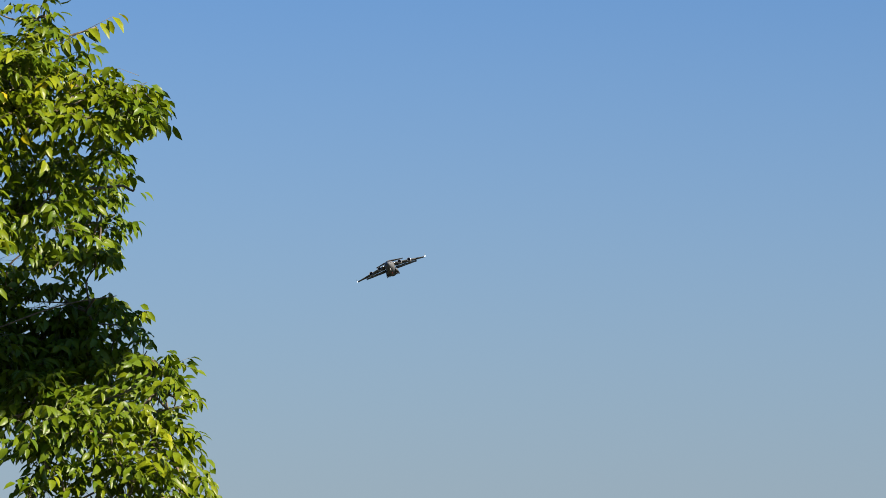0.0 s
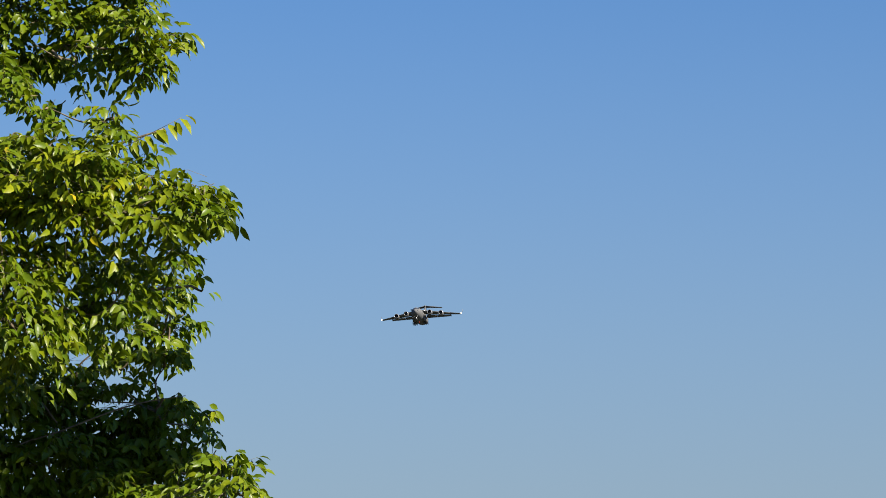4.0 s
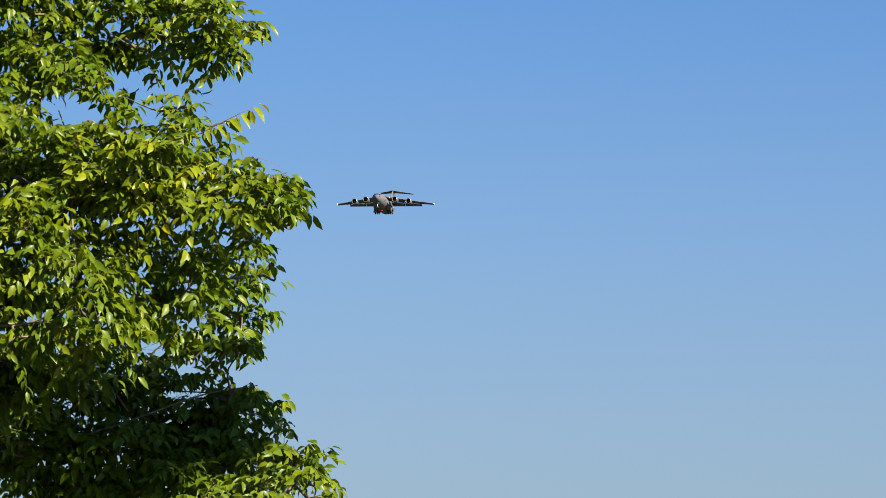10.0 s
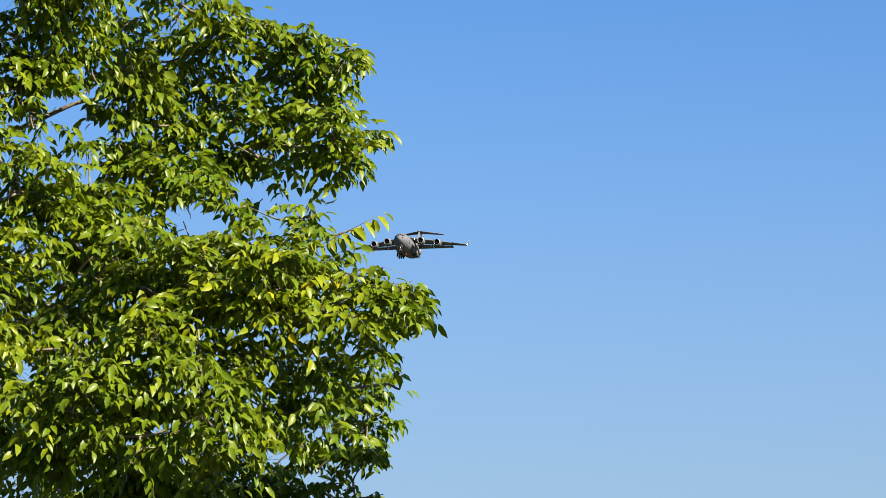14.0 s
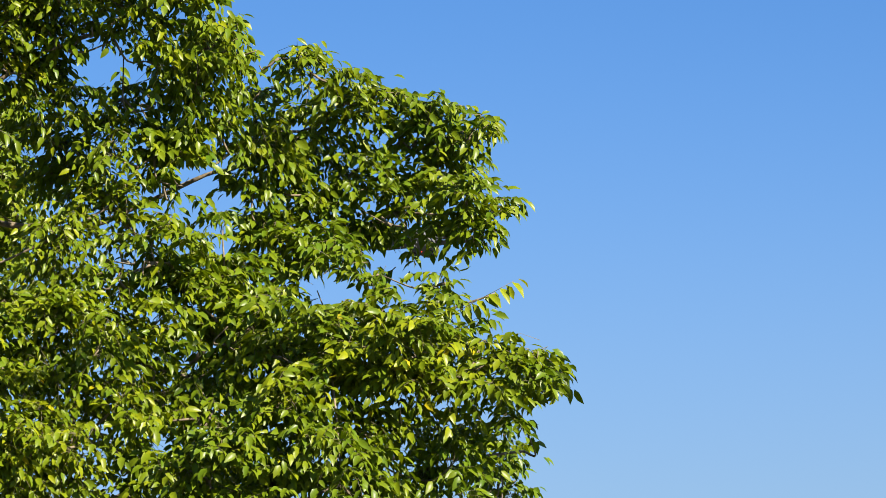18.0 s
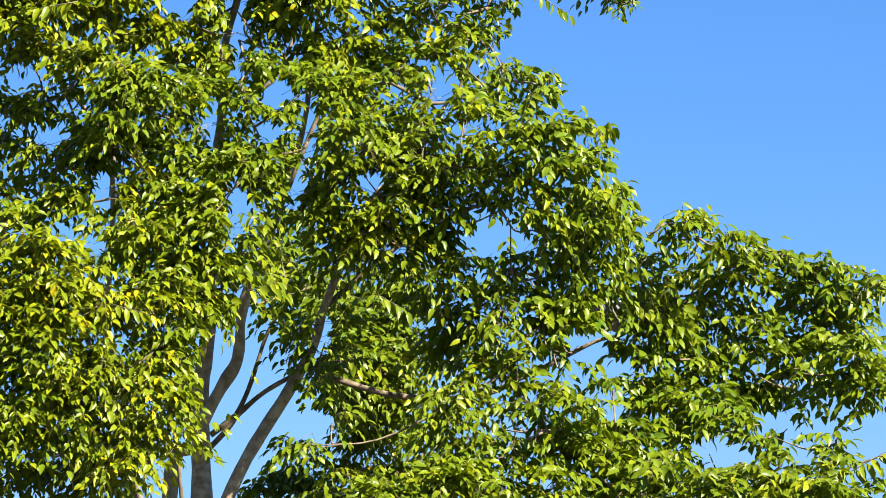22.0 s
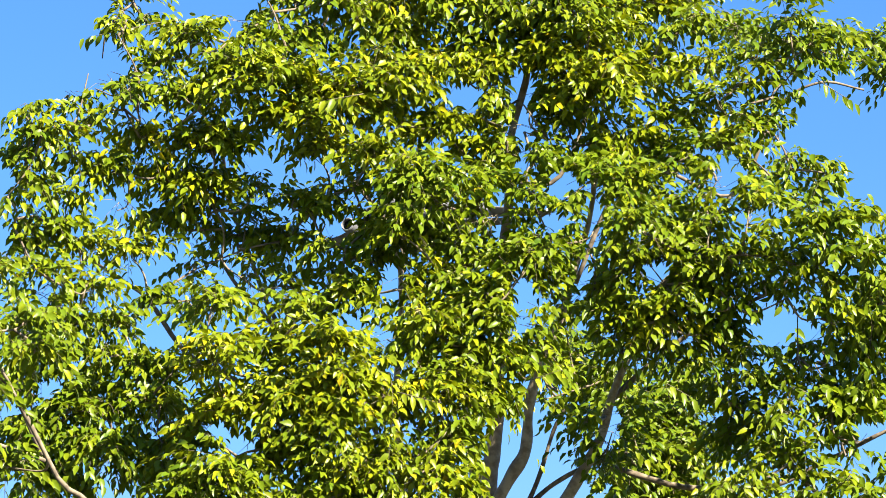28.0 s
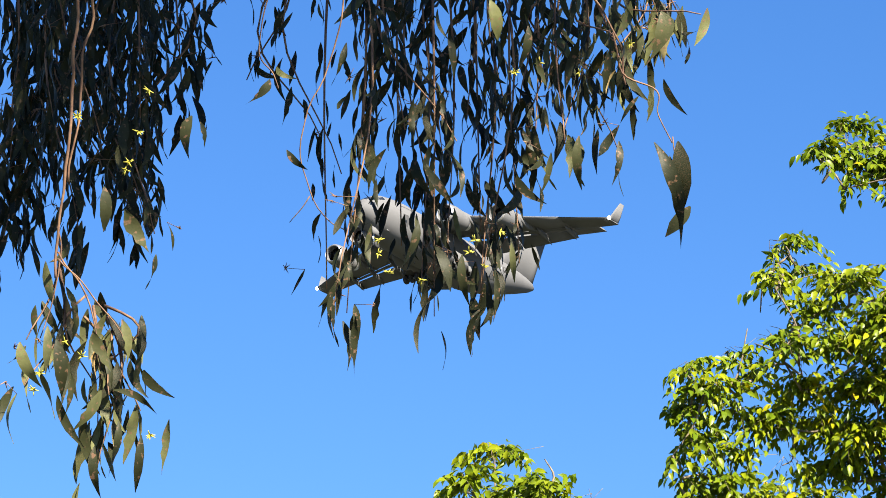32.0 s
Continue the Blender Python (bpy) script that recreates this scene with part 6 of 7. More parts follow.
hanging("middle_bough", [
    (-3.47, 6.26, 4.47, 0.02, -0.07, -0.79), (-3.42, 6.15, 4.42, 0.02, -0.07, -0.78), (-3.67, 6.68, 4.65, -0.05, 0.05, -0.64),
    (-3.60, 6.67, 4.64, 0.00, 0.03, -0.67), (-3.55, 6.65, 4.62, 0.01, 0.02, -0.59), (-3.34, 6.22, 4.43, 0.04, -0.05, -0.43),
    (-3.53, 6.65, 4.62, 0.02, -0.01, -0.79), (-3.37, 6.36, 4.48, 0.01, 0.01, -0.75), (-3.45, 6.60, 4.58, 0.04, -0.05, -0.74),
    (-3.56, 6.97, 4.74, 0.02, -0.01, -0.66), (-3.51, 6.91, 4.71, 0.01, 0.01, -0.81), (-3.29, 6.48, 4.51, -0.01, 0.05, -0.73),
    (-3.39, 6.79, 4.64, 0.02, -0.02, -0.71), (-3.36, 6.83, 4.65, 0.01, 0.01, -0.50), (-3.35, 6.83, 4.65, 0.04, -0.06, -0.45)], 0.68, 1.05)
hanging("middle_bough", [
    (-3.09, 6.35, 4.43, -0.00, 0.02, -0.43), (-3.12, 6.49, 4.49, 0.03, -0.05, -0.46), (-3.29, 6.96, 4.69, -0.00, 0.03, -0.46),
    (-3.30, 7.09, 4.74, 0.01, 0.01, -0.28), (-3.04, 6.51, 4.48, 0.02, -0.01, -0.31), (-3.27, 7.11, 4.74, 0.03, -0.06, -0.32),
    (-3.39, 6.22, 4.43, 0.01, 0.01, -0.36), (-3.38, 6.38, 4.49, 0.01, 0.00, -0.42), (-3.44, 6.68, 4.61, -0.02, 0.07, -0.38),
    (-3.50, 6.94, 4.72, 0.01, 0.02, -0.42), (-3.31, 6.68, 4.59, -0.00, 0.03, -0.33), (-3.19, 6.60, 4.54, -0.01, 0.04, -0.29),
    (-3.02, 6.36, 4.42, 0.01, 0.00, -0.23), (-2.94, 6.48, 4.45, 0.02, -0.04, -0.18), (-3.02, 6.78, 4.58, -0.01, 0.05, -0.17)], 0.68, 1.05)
hanging("end_spray", [
    (-3.05, 6.45, 4.35, 0.08, -0.05, -0.17), (-3.00, 6.46, 4.37, 0.01, 0.03, -0.17), (-3.18, 6.59, 4.46, 0.03, -0.01, -0.23),
    (-2.96, 6.46, 4.41, 0.04, -0.02, -0.17), (-2.90, 6.39, 4.38, 0.04, -0.05, -0.16)], 1.2, 1.1)
hanging("thin_spray", [
    (-3.75, 6.49, 4.59, -0.02, 0.03, -0.42), (-3.71, 6.51, 4.60, -0.01, 0.02, -0.49), (-3.68, 6.52, 4.60, -0.02, 0.03, -0.75),
    (-3.82, 6.45, 4.59, -0.02, 0.02, -0.11), (-3.79, 6.47, 4.59, -0.02, 0.02, -0.27)], 0.25, 0.9)
gum_stem(0.006, [(-3.810, 5.742, 4.250), (-3.846, 5.787, 4.100), (-3.882, 5.837, 3.928), (-3.910, 5.867, 3.805), (-3.925, 5.884, 3.733)])
gum_stem(0.005, [(-3.787, 5.756, 4.251), (-3.820, 5.786, 4.140), (-3.860, 5.826, 3.989), (-3.883, 5.848, 3.897)])
gum_stem(0.0025, [(-3.907, 5.861, 3.825), (-3.909, 5.879, 3.775), (-3.948, 5.896, 3.661), (-3.965, 5.900, 3.620)])
gum_stem(0.003, [(-3.911, 5.874, 3.785), (-3.890, 5.909, 3.724), (-3.875, 5.940, 3.664), (-3.878, 5.966, 3.582)])
gum_stem(0.0025, [(-3.912, 5.877, 3.774), (-3.874, 5.926, 3.705), (-3.840, 5.967, 3.644), (-3.818, 5.994, 3.604)])
gum_stem(0.003, [(-2.919, 6.225, 4.193), (-2.909, 6.262, 4.112), (-2.864, 6.293, 4.081), (-2.862, 6.310, 4.041), (-2.846, 6.336, 3.990)])
gum_stem(0.002, [(-2.844, 6.333, 4.000), (-2.846, 6.351, 3.949)])
gum_stem(0.0025, [(-3.493, 5.920, 4.260), (-3.535, 5.946, 4.150), (-3.520, 5.971, 4.110), (-3.510, 5.985, 4.090)])
gum_stem(0.0025, [(-3.370, 5.984, 4.263), (-3.394, 6.007, 4.182), (-3.467, 6.028, 4.041), (-3.495, 6.049, 3.949), (-3.470, 6.097, 3.858), (-3.436, 6.126, 3.828)])
gum_stem(0.002, [(-3.487, 6.077, 3.888), (-3.522, 6.077, 3.839)])
gum_stem(0.004, [(-2.988, 6.157, 4.284), (-2.937, 6.201, 4.233), (-2.909, 6.242, 4.163), (-2.908, 6.271, 4.092)])
gum_leaf((-2.824, 6.193, 3.939), (-2.762, 6.278, 3.771), 0.16, 0.05)
gum_leaf((-2.783, 6.209, 3.940), (-2.779, 6.255, 3.818), 0.3, 0.75)
gum_leaf((-2.778, 6.253, 3.825), (-2.821, 6.256, 3.766), 0.42, 0.95)
gum_leaf((-2.801, 6.211, 3.915), (-2.798, 6.232, 3.860), 0.2, 0.7)
gum_leaf((-2.818, 6.160, 4.030), (-2.819, 6.181, 3.975), 0.25, 0.8)
gum_leaf((-2.791, 6.163, 4.049), (-2.785, 6.193, 3.980), 0.2, 0.5)
gum_leaf((-2.777, 6.121, 4.167), (-2.762, 6.159, 4.088), 0.5, 0.95)
gum_leaf((-2.749, 6.148, 4.127), (-2.719, 6.160, 4.129), 0.3, 0.1)
gum_leaf((-2.839, 6.155, 4.020), (-2.875, 6.159, 3.971), 0.2, 0.1)
gum_leaf((-3.592, 5.802, 3.981), (-3.628, 5.809, 3.913), 0.35, 0.8)
gum_leaf((-3.580, 5.813, 3.971), (-3.571, 5.835, 3.929), 0.25, 0.1)
gum_leaf((-3.440, 5.849, 4.070), (-3.430, 5.868, 4.039), 0.4, 0.7)
gum_leaf((-3.455, 5.850, 4.048), (-3.474, 5.861, 3.997), 0.4, 0.1)
gum_leaf((-3.724, 5.792, 3.813), (-3.704, 5.838, 3.722), 0.33, 0.9)
gum_leaf((-3.752, 5.761, 3.852), (-3.756, 5.788, 3.772), 0.3, 0.6)
gum_leaf((-3.446, 5.905, 3.925), (-3.429, 5.930, 3.882), 0.28, 0.05)
gum_leaf((-3.755, 5.845, 3.617), (-3.740, 5.879, 3.542), 0.26, 0.8)
gum_leaf((-3.731, 5.889, 3.528), (-3.722, 5.914, 3.467), 0.35, 0.85)
gum_leaf((-3.785, 5.870, 3.491), (-3.711, 5.919, 3.471), 0.18, 0.6)
gum_leaf((-3.804, 5.823, 3.596), (-3.790, 5.861, 3.509), 0.28, 0.8)
gum_leaf((-3.864, 5.793, 3.579), (-3.859, 5.829, 3.478), 0.26, 0.7)
gum_leaf((-3.922, 5.759, 3.571), (-3.921, 5.788, 3.486), 0.3, 0.8)
gum_leaf((-3.803, 5.859, 3.490), (-3.839, 5.863, 3.408), 0.28, 0.7)
gum_leaf((-3.837, 5.861, 3.419), (-3.856, 5.873, 3.342), 0.3, 0.75)
gum_leaf((-3.782, 5.889, 3.435), (-3.784, 5.914, 3.349), 0.2, 0.6)
gum_leaf((-3.700, 5.935, 3.441), (-3.730, 5.948, 3.341), 0.17, 0.6)
gum_leaf((-3.748, 5.916, 3.411), (-3.763, 5.939, 3.307), 0.18, 0.65)
gum_leaf((-3.825, 5.878, 3.389), (-3.843, 5.894, 3.297), 0.22, 0.6)
gum_leaf((-3.848, 5.822, 3.519), (-3.852, 5.843, 3.448), 0.2, 0.6)
gum_leaf((-3.874, 5.820, 3.478), (-3.870, 5.854, 3.377), 0.18, 0.2)
gum_leaf((-3.008, 6.031, 4.145), (-3.016, 6.062, 4.062), 0.22, 0.7)
gum_leaf((-3.002, 6.056, 4.091), (-2.995, 6.087, 4.022), 0.2, 0.75)
gum_leaf((-3.065, 5.986, 4.190), (-3.055, 6.020, 4.121), 0.35, 0.8)
gum_leaf((-2.951, 6.134, 3.952), (-2.979, 6.157, 3.858), 0.2, 0.8)
gum_leaf((-3.003, 6.122, 3.923), (-3.019, 6.143, 3.848), 0.18, 0.7)
gum_leaf((-3.067, 6.108, 3.883), (-3.056, 6.136, 3.821), 0.3, 0.3)
gum_leaf((-3.245, 6.054, 3.803), (-3.262, 6.078, 3.712), 0.2, 0.8)
gum_leaf((-3.372, 6.051, 3.631), (-3.394, 6.074, 3.524), 0.15, 0.3)
gum_leaf((-3.093, 6.140, 3.763), (-3.093, 6.165, 3.692), 0.18, 0.7)
gum_leaf((-3.179, 6.107, 3.743), (-3.197, 6.130, 3.652), 0.2, 0.7)
gum_leaf((-3.126, 6.143, 3.713), (-3.131, 6.171, 3.622), 0.14, 0.1)
flower_head((-3.755, 5.852, 3.928))
flower_head((-3.762, 5.852, 3.915))
flower_head((-3.731, 5.844, 3.983))
flower_head((-3.825, 5.778, 4.007))
flower_head((-3.703, 5.829, 4.057))
flower_head((-3.083, 6.134, 4.098))
flower_head((-3.037, 6.147, 4.115))
flower_head((-2.971, 6.184, 4.098))
flower_head((-2.876, 6.204, 4.147))
flower_head((-3.358, 6.117, 3.798))
flower_head((-3.350, 6.142, 3.739))
flower_head((-3.364, 6.123, 3.773))
flower_head((-3.195, 6.196, 3.798))
flower_head((-3.185, 6.218, 3.750))
flower_head((-3.208, 6.198, 3.777))
flower_head((-3.948, 5.874, 3.544))
flower_head((-3.877, 5.907, 3.577))
flower_head((-3.901, 5.884, 3.602))
flower_head((-3.783, 6.008, 3.437))
flower_head((-3.296, 6.173, 3.727))
flower_head((-3.149, 6.212, 3.814))
flower_head((-3.961, 5.876, 3.513))
# trunk and limbs, standing to the side of the camera
gum_wood = []
# one limb runs on out of view to carry the added shading strands
for name, r0, r1, points in (("trunk", 0.24, 0.12, [(-7.2, 3.4, 0), (-7.0, 3.6, 2.5), (-6.6, 4.0, 4.8), (-6.0, 4.4, 6.8)]),
                             ("limb", 0.10, 0.03, [(-6.6, 4.0, 4.8), (-5.6, 5.0, 5.7), (-4.4, 6.2, 5.9), (-3.0, 7.1, 5.5), (-2.4, 7.4, 5.1)]),
                             ("limb", 0.09, 0.03, [(-6.0, 4.4, 6.8), (-4.2, 5.2, 8.0), (-2.0, 6.6, 8.6), (0.6, 8.6, 9.0), (2.2, 11.0, 9.0), (3.6, 13.2, 8.5)]),
                             ("limb", 0.08, 0.03, [(-6.3, 4.2, 5.8), (-4.6, 5.0, 7.0), (-2.8, 6.0, 7.2), (-1.0, 6.6, 6.8)])):
    line = glide(points, 6)
    gum_wood.extend(tuple(p) for p in line[4:])
    v, f = [], []
    tube(line, r0, r1, 12, v, f, 0.2)
    raw(name, [tuple(q) for q in v], f, BARK, gum_tree)
# twigs from the low limb to the hanging ends, and unseen crown strands set sunward to shade them
crown = []
for _ in range(700):
    u = rng.uniform(0, 1)
    p = np.array((-4.6 + 1.1 * u, 6.2 + 0.53 * u, rng.uniform(4.45, 5.4))) + np.array(SUNWARD) * rng.uniform(1.8, 4.4) + rng.normal(0, 1, 3) * (0.12, 0.12, 0.1)
    drop = rng.uniform(0.5, 0.9)
    p[2] = max(p[2], 1.75 + math.hypot(p[0], p[1]) * 0.5 + drop)
    crown.append((*p, rng.normal(0, 0.1), rng.normal(0, 0.1), -drop))
shade_crown = []
for _ in range(150):  # unseen strands added sunward to shade the lowest inner boughs of the broad-leaved tree
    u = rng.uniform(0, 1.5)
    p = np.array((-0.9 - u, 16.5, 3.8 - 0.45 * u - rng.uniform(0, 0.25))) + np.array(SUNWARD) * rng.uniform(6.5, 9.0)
    shade_crown.append((*p, rng.normal(0, 0.1), rng.normal(0, 0.1), -rng.uniform(0.4, 0.7)))
shown = len(gum_bits)
hanging("crown", crown, 1.0, 1.2)
hanging("crown", shade_crown, 1.3, 1.6)
wood = np.array(gum_wood)
v, f = [], []
for p in gum_tops:  # every hanging twig grows from the nearest limb
    root = wood[np.argmin(np.linalg.norm(wood - p, axis=1) + np.maximum(0, p[2] - wood[:, 2]))]
    bend = (root + p) / 2 + (rng.normal(0, 0.05), rng.normal(0, 0.05), 0.12)
    tube(glide([root, bend, p], 3), 0.008, 0.003, 4, v, f)
raw("branchlet", [tuple(q) for q in v], f, GUM_TWIG, gum_tree)["kind"] = "stuff"
gb = [np.array([b[i] for b in gum_bits]) for i in range(6)]
order = np.arange(len(gum_bits))
mine = order[:shown][:: max(1, shown // 300)][:300]
rest = np.setdiff1d(order, mine)
leaf_pieces(*(gb[i][mine] for i in range(5)), GUM_MESHES, gum_tree)
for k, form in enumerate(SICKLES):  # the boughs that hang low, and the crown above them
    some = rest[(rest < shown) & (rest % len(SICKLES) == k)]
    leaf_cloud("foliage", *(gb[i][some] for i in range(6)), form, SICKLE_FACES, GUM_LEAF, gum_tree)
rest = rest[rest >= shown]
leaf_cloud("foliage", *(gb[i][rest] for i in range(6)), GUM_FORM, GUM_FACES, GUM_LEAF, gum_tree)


# ---- airlifter ----
plane = new("military_transport_plane")
tagged(plane, "grey four-engined military transport plane flying with landing gear down", "airplane")


def ring(y, zc, rx, rz, count=28, lower=1.0):
    return [(rx * math.cos(a), y, zc + (rz if math.sin(a) > 0 else rz * lower) * math.sin(a)) for a in (2 * math.pi * i / count for i in range(count))]


def section(x, y, z, chord, thick, twist=0.0, start=0.0, stop=1.0, count=9):
    """An aerofoil ring at x, its leading edge at y, z; from start to stop of the chord."""
    top, low = [], []
    for k in range(count):
        s = start + (stop - start) * k / (count - 1)
        t = thick * chord * (1.48 * math.sqrt(max(s, 0)) - 0.63 * s - 1.76 * s * s + 1.42 * s ** 3 - 0.51 * s ** 4)
        dz = -math.sin(radians(twist)) * s * chord
        top.append((x, y - s * chord, z + t * 1.1 + dz))
        low.append((x, y - s * chord, z - t * 0.9 - 0.002 + dz))
    return top + low[::-1]


def lathe(profile, centre, count=28):
    """Turned about an axis along y: profile of (y, radius)."""
    return [[(centre[0] + r * math.cos(a), centre[1] + y, centre[2] + r * math.sin(a)) for a in (2 * math.pi * i / count for i in range(count))] for y, r in profile]


BODY = [(18.9, -0.1, 0.05, 0.05), (18.75, -0.1, 0.5, 0.45), (18.3, -0.08, 1.05, 1.0), (17.6, -0.02, 1.6, 1.6), (16.5, 0.05, 2.2, 2.2), (15.1, 0.08, 2.75, 2.8),
        (13.6, 0.0, 3.15, 3.1), (11.4, 0.0, 3.36, 3.36), (9, 0, 3.43, 3.43), (0, 0, 3.43, 3.43), (-8, 0.0, 3.43, 3.43), (-11, 0.25, 3.36, 3.2), (-14, 0.65, 3.15, 2.85),
        (-17, 1.1, 2.8, 2.4), (-20, 1.6, 2.3, 1.9), (-23, 2.1, 1.6, 1.35), (-25.5, 2.5, 0.9, 0.8), (-26.8, 2.7, 0.25, 0.3)]
part("fuselage", loft([ring(*b) for b in BODY]), GREY, plane)


def wing_edge(x):
    """Leading edge y, z and chord of the wing at half span x."""
    s = (x - 2.6) / 22.2
    return 4.6 - 11.5 * s, 2.9 - 1.25 * s, 10.8 - 7.8 * s if s > 0.3 else 10.8 - 9.2 * s + 0.42 * s / 0.3


for side in (1, -1):
    wing = part("wing", loft([section(side * x, *(lambda q: (q[0], q[1], q[2]))(wing_edge(x)), 0.125 - 0.0016 * x, 2.0, 0.0, 0.74 if x < 18.6 else 1.0)
                              for x in (0.5, 3.4, 6.5, 9.6, 10.2, 14, 18.4)]), GREY, plane)
    part("outer_panel", loft([section(side * x, *wing_edge(x), 0.1, 2.0) for x in (18.45, 21, 23.4, 24.6)]), GREY, wing)
    for a, b in ((3.6, 9.7), (10.1, 18.4)):
        for start, stop, back, low, tilt in ((0.0, 0.07, 0.765, 0.28, 24), (0.0, 0.25, 0.86, 0.55, 34)):
            rings = []
            for x in (a, (a + b) / 2, b):
                y, z, c = wing_edge(x)
                rings.append(section(side * x, y - back * c, z - low * c * 0.16, c * (stop - start), 0.16, tilt))
            part("flap", loft(rings), GREY, wing)
    for x in (5.2, 9.9, 14.2, 18.0):
        y, z, c = wing_edge(x)
        part("flap_fairing", loft([[(side * x + 0.22 * w * math.cos(t), y - s * c, z - d * c * 0.1 + 0.42 * w * math.sin(t)) for t in (math.pi * i / 4 for i in range(8))]
                                   for s, d, w in ((0.5, 0.7, 0.1), (0.66, 1.1, 1.0), (0.88, 1.55, 1.0), (1.02, 2.1, 0.65), (1.12, 2.6, 0.05))]), GREY, wing)
    # winglet
    y, z, c = wing_edge(24.6)
    rings = []
    for s, ch in ((0, 2.6), (0.35, 2.2), (1, 1.1)):
        base = section(0, 0, 0, ch, 0.09)
        rings.append([(side * (24.6 + 0.75 * s), y - 0.3 - 1.9 * s + q[1], z + 2.7 * s) for q in base])
        rings[-1] = [(p[0] + side * q[2] * 0.9, p[1], p[2] + 0.25 * (1 - s) * q[2]) for p, q in zip(rings[-1], base)]
    part("winglet", loft(rings), GREY, wing)
    bm = bmesh.new()
    bmesh.ops.create_icosphere(bm, subdivisions=2, radius=0.26, matrix=Matrix.Translation((side * 24.7, y - 0.25, z)))
    part("tip_lamp", bm, LAMP_WHITE, wing, "glowing white wing tip lamp")
    bm = bmesh.new()
    bmesh.ops.create_icosphere(bm, subdivisions=2, radius=0.15, matrix=Matrix.Translation((side * 3.9, 4.25, 2.55)))
    part("landing_lamp", bm, LAMP_WHITE, wing, "glowing white landing lamp")
    # engines
    for x, y, z in ((7.3, 8.4, 1.05), (13.7, 5.1, 0.75)):
        c = (side * x, y, z)
        nacelle = part("engine", loft(lathe([(-0.15, 1.12), (0.0, 1.2), (-0.12, 1.32), (-0.6, 1.47), (-1.6, 1.56), (-3.0, 1.5), (-4.3, 1.26), (-4.9, 1.1), (-4.9, 1.02), (-4.2, 1.0)], c), False), GREY, plane)
        part("inlet_duct", loft(lathe([(-0.1, 1.13), (-0.5, 1.08), (-1.2, 1.12)], c), False), GREY, nacelle)
        part("inlet_lip", loft(lathe([(-0.22, 1.385), (-0.03, 1.255), (0.02, 1.2), (-0.02, 1.15), (-0.2, 1.115)], c), False), METAL, nacelle, "bright metal inlet lip")
        part("fan", loft(lathe([(-1.15, 1.12), (-1.16, 0.5), (-0.95, 0.32), (-0.6, 0.02)], c), True), GREY_DARK, nacelle)
        part("exhaust", loft(lathe([(-4.2, 0.99), (-5.4, 0.8), (-6.0, 0.66), (-5.6, 0.4), (-6.6, 0.05)], c), True), METAL, nacelle)
        ly, lz, _ = wing_edge(x)
        part("pylon", loft([[(c[0] + w, yy, zz) for w, yy, zz in ((-0.22, a, b), (0.22, a, b), (0.22, a, d), (-0.22, a, d))]
                            for a, b, d in ((y - 1.2, z + 1.4, z + 1.55), (ly - 0.1, z + 0.9, lz + 0.2), (ly - 2.0, z + 0.3, lz - 0.1), (ly - 5.0, lz - 0.45, lz - 0.2))]), GREY, nacelle)
    # tailplane
    part("tailplane", loft([section(side * x, -24.6 - 0.48 * x, 12.0 - 0.07 * x, 6.3 - 0.38 * x, 0.1) for x in (0.15, 4, 8, 9.9)]), GREY, plane)
    # landing gear pod
    part("gear_pod", loft([ring(y, -2.05, 0.05 + 1.1 * w, 0.05 + 1.15 * w, 18) for y, w in ((5.6, 0.0), (5.0, 0.4), (3.6, 0.85), (1.0, 1.0), (-5.0, 1.0), (-7.4, 0.8), (-9.2, 0.3), (-9.6, 0.0))]), GREY, plane).location.x = side * 3.15
    # closed black solid under the pod stands in for shade around the wheels
    bay = part("gear_bay", loft([ring(y, -2.75, 0.25 + 0.6 * w, 0.2 + 0.55 * w, 14) for y, w in ((2.4, 0.0), (1.6, 0.9), (-1.7, 1.0), (-5.2, 0.9), (-6.0, 0.0))]), BLACK, plane, "black solid standing in for the shaded landing gear bay")
    bay.location.x = side * 3.35
    for y in (0.2, -3.6):
        gear = part("main_gear", loft(lathe([(-0.2, 0.2), (0.2, 0.2)], (0, 0, 0), 10)), METAL, plane)
        gear.location = (side * 3.4, y, -3.75)
        part("strut", loft([[(0.16 * math.cos(a), 0.16 * math.sin(a), z) for a in (math.pi * i / 4 for i in range(8))] for z in (0.0, 1.5)]), WHITE, gear)
        part("axle", loft([[(x, 0.11 * math.cos(a), 0.11 * math.sin(a)) for a in (math.pi * i / 4 for i in range(8))] for x in (-1.1, 1.1)]), METAL, gear)
        for x in (-0.95, 0, 0.95):
            part("tyre", loft([[(x + w, r * math.cos(a), r * math.sin(a)) for a in (2 * math.pi * i / 20 for i in range(20))] for w, r in ((-0.24, 0.42), (-0.22, 0.58), (-0.12, 0.66), (0.12, 0.66), (0.22, 0.58), (0.24, 0.42))]), RUBBER, gear)
            part("rim", loft([[(x + w, r * math.cos(a), r * math.sin(a)) for a in (2 * math.pi * i / 14 for i in range(14))] for w, r in ((-0.26, 0.2), (-0.25, 0.4), (0.25, 0.4), (0.26, 0.2))]), GREY_DARK, gear)
        part("gear_door", loft([[(side * (4.3 + q), y + 1.1 * w, -2.6 - 0.8 * z) for q, w in ((0, -1), (0.06, -1), (0.06, 1), (0, 1))] for z in (0.0, 1.1)]), GREY, plane)
fin = part("fin", loft([[(q[2], -16.0 - 9.0 * s + q[1], 3.0 + 9.3 * s) for q in section(0, 0, 0, 10.6 - 4.4 * s, 0.11)] for s in (0, 0.5, 1.0)]), GREY, plane)
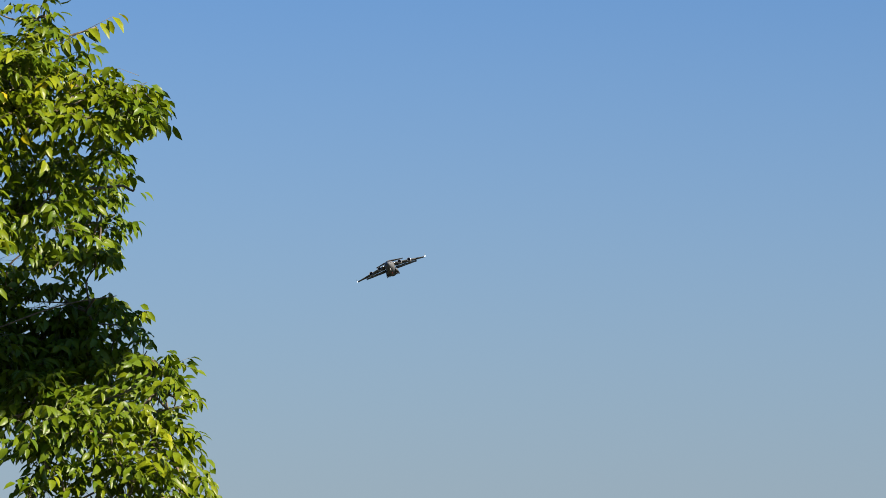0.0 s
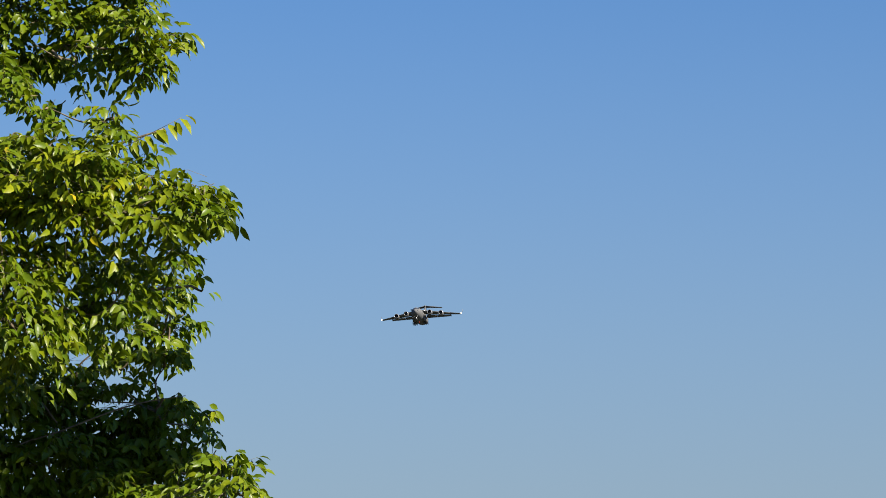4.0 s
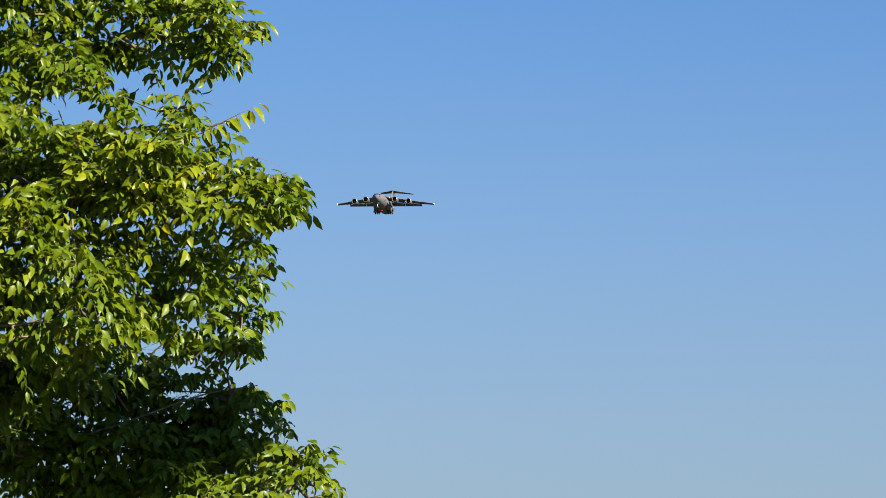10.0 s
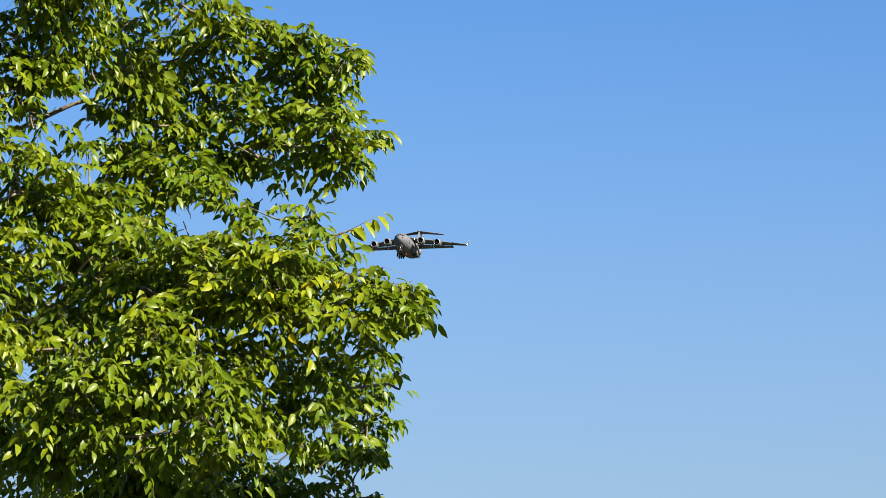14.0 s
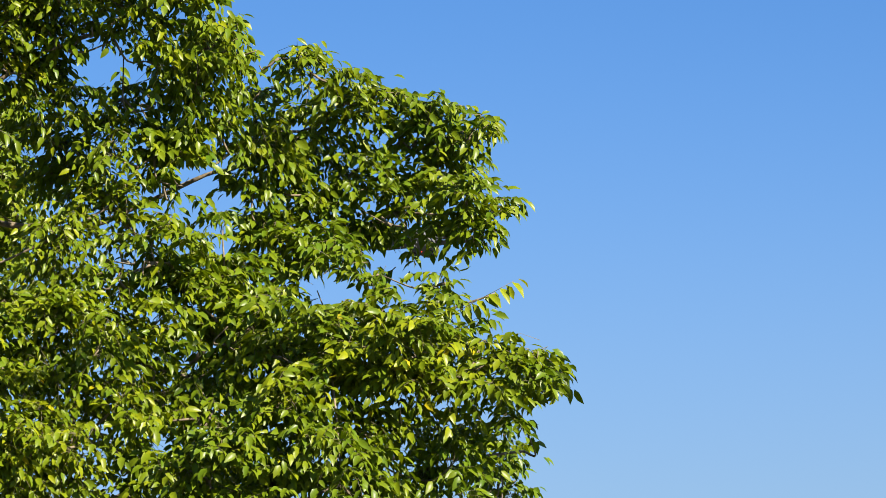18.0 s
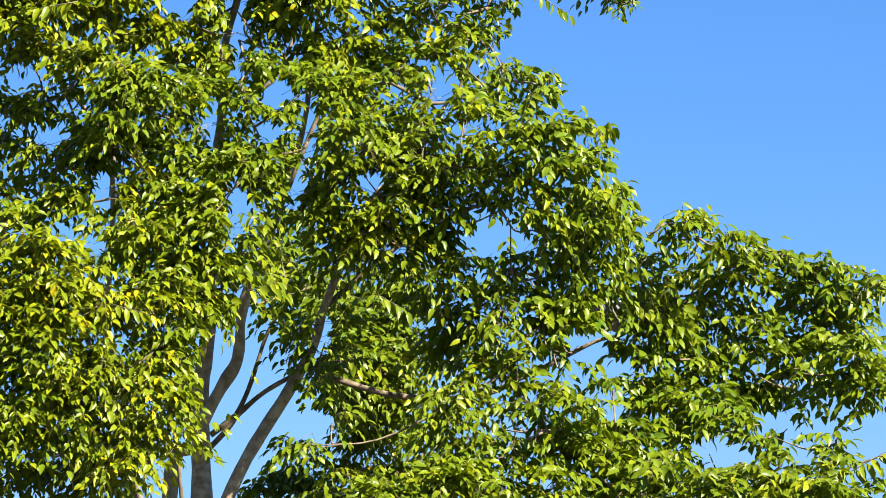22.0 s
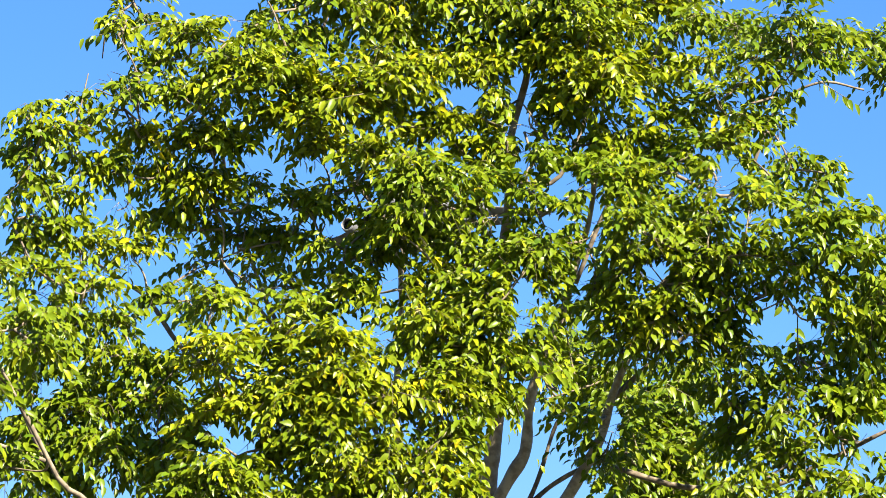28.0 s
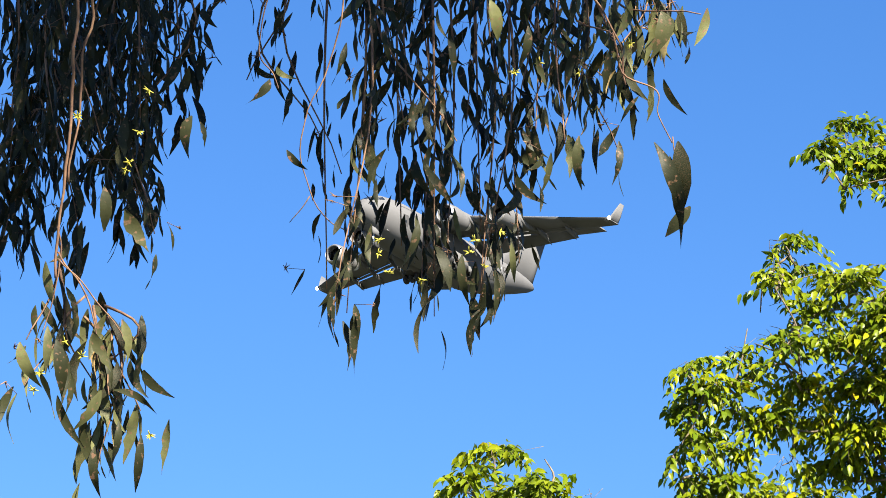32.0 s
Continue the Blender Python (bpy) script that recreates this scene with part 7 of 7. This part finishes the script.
part("fin_cap", loft(lathe([(0.6, 0.05), (-0.4, 0.42), (-3.0, 0.55), (-6.0, 0.35), (-7.2, 0.03)], (0, -24.6, 12.1), 14)), GREY, fin)
# nose gear
gear = part("nose_gear", loft([[(0.14 * math.cos(a), 14.9 + 0.14 * math.sin(a), z) for a in (math.pi * i / 4 for i in range(8))] for z in (-4.4, -2.4)]), WHITE, plane)
for x in (-0.42, 0.42):
    part("tyre", loft([[(x + w, 14.9 + r * math.cos(a), -4.4 + r * math.sin(a)) for a in (2 * math.pi * i / 20 for i in range(20))] for w, r in ((-0.2, 0.3), (-0.16, 0.48), (0.16, 0.48), (0.2, 0.3))]), RUBBER, gear)
for x in (-0.9, 0.9):
    part("gear_door", loft([[(x + q, 15.4 + w, -2.3 - 0.8 * z) for q, w in ((0, -1.2), (0.05, -1.2), (0.05, 1.2), (0, 1.2))] for z in (0.0, 1.2)]), GREY, gear)
bm = bmesh.new()
bmesh.ops.create_icosphere(bm, subdivisions=2, radius=0.12, matrix=Matrix.Translation((0, 15.2, -3.3)))
part("taxi_lamp", bm, LAMP_WHITE, gear, "white lamp on the nose gear")
bm = bmesh.new()
bmesh.ops.create_icosphere(bm, subdivisions=2, radius=0.16, matrix=Matrix.Translation((0, 2.0, -3.45)))
part("beacon", bm, LAMP_RED, plane, "red belly beacon")


def on_body(y, angle, lift=0.02):
    """A point on the fuselage skin, angle from the right side upwards in degrees."""
    for a, b in zip(BODY, BODY[1:]):
        if a[0] >= y >= b[0]:
            t = (a[0] - y) / (a[0] - b[0])
            z, rx, rz = (a[i] + (b[i] - a[i]) * t for i in (1, 2, 3))
            return ((rx + lift) * math.cos(radians(angle)), y, z + (rz + lift) * math.sin(radians(angle)))


def patch(name, y0, y1, a0, a1, material, lift=0.025, label="", cells=4):
    """A thin plate that follows the fuselage."""
    bm = bmesh.new()
    rows = [[bm.verts.new(on_body(y0 + (y1 - y0) * i / cells, a0 + (a1 - a0) * j / cells, lift)) for j in range(cells + 1)] for i in range(cells + 1)]
    for i in range(cells):
        for j in range(cells):
            bm.faces.new((rows[i][j], rows[i][j + 1], rows[i + 1][j + 1], rows[i + 1][j]))
    bmesh.ops.recalc_face_normals(bm, faces=bm.faces[:])
    return part(name, bm, material, plane, label)


for y0, y1, a0, a1 in ((17.7, 16.7, 64, 88), (17.7, 16.7, 92, 116), (17.5, 16.3, 40, 60), (17.5, 16.3, 120, 140), (16.2, 15.3, 38, 52), (16.2, 15.3, 128, 142), (17.9, 17.2, 12, 28), (17.9, 17.2, 152, 168)):
    patch("cockpit_window", y0, y1, a0, a1, GLASS, label="dark cockpit window")
for y0, y1, a0, a1 in ((-10.4, -11.6, 184, 214), (-10.4, -11.6, -34, -4), (12.4, 11.2, -20, 8)):
    patch("side_door", y0, y1, a0, a1, GREY_DARK, 0.012)
for y0, a0 in ((12.0, 186), (-10.8, 198), (-10.8, -18)):
    patch("door_window", y0, y0 - 0.35, a0, a0 + 6, GLASS, 0.03)
for y, a, size in ((7.6, 268, 0.55), (4.6, 272, 0.4), (-6.6, 270, 0.5), (10.8, 262, 0.3), (8.0, 90, 0.5), (1.0, 91, 0.35)):
    px, py, pz = on_body(y, a, 0.0)
    down = -1 if a > 180 else 1
    part("blade_antenna", loft([[(px + w * 0.05, py + size * q * 0.6 * (1 - 0.4 * k) - 0.3 * k * size, pz + down * size * k * 0.8) for q, w in ((0.5, 0), (0, 1), (-0.5, 0), (0, -1))] for k in (-0.1, 1.0)]), GREY_DARK, plane)
for y, a in ((14.2, 232), (14.2, 308)):
    px, py, pz = on_body(y, a, 0.12)
    part("air_probe", loft([[(px + 0.04 * math.cos(c), py + d, pz + 0.04 * math.sin(c)) for c in (math.pi * i / 3 for i in range(6))] for d in (0.35, -0.35)]), METAL, plane)
patch("cargo_ramp_seam", -13.0, -13.12, 215, 325, GREY_DARK, 0.01)
patch("cargo_ramp_seam", -19.0, -19.1, 215, 325, GREY_DARK, 0.01)
patch("radome_seam", 16.9, 16.84, 0, 359, GREY_DARK, 0.008, cells=24)
patch("gear_bay_seam", 6.2, 6.1, 200, 340, GREY_DARK, 0.01, cells=8)
patch("crew_door", 12.4, 11.2, 172, 200, GREY_DARK, 0.012)
patch("roundel", -13.6, -14.6, 168, 184, GREY_DARK, 0.02, "small dark ring marking")
patch("roundel_centre", -13.8, -14.4, 171, 181, GREY, 0.035)
patch("code_bar", -11.2, -13.2, 174, 178, WHITE, 0.02, "pale marking bar")
patch("title_bar", 12.6, 9.0, 148, 151, GREY_DARK, 0.015, "faint dark lettering bar")


def attitude(x, y, z, heading, nose_up, bank):
    """The plane's pose: heading right of +y, nose up, right wing down, in degrees."""
    return pose(x, y, z, 0, 0, -heading) @ pose(0, 0, 0, nose_up) @ pose(0, 0, 0, 0, bank)


def motions():
    walk(plane, [
        (0, attitude(-35.5, 2608.2, 261.8, 184.8, 6.0, 21.0)),
        (1.5, attitude(-42.3, 2503.6, 261.4, 185.8, 5.6, 14.7)),
        (4, attitude(-57.6, 2328.8, 264.7, 187.5, 5.0, 4.0)),
        (8, attitude(-88.1, 2039.1, 269.3, 187.4, 3.8, 0.2)),
        (9, attitude(-97.2, 1966.4, 271.9, 187.3, 3.5, -0.8)),
        (11, attitude(-110.4, 1824.2, 267.7, 187.2, 2.9, 0.1)),
        (13, attitude(-121.3, 1682.3, 261.3, 187.0, 2.3, 1.0)),
        (16, attitude(-134.0, 1479.8, 252.0, 187.3, 3.2, -0.8)),
        (17, attitude(-136.4, 1413.7, 248.6, 186.1, 2.0, 2.5)),
        (18.5, attitude(-140.1, 1315.4, 244.5, 185.8, 2.0, 3.0)),
        (24.2, attitude(-185.2, 950.4, 220.1, 185.6, 2.8, 1.0)),
        (26.8, attitude(-199.8, 786.9, 209.6, 185.6, 3.2, 2.5)),
        (28.8, attitude(-213.4, 661.8, 193.4, 185.6, 3.6, 3.4)),
        (29.8, attitude(-216.9, 599.3, 181.4, 185.6, 3.8, 4.0)),
        (30.5, attitude(-220.4, 555.6, 175.6, 185.6, 3.9, 4.2)),
        (31, attitude(-221.7, 524.1, 172.9, 186.0, 2.6, 2.9)),
        (31.5, attitude(-222.2, 492.2, 169.3, 185.4, 3.0, 2.6)),
        (32, attitude(-223.8, 462.7, 165.4, 187.4, 3.3, 2.6))])


motions()
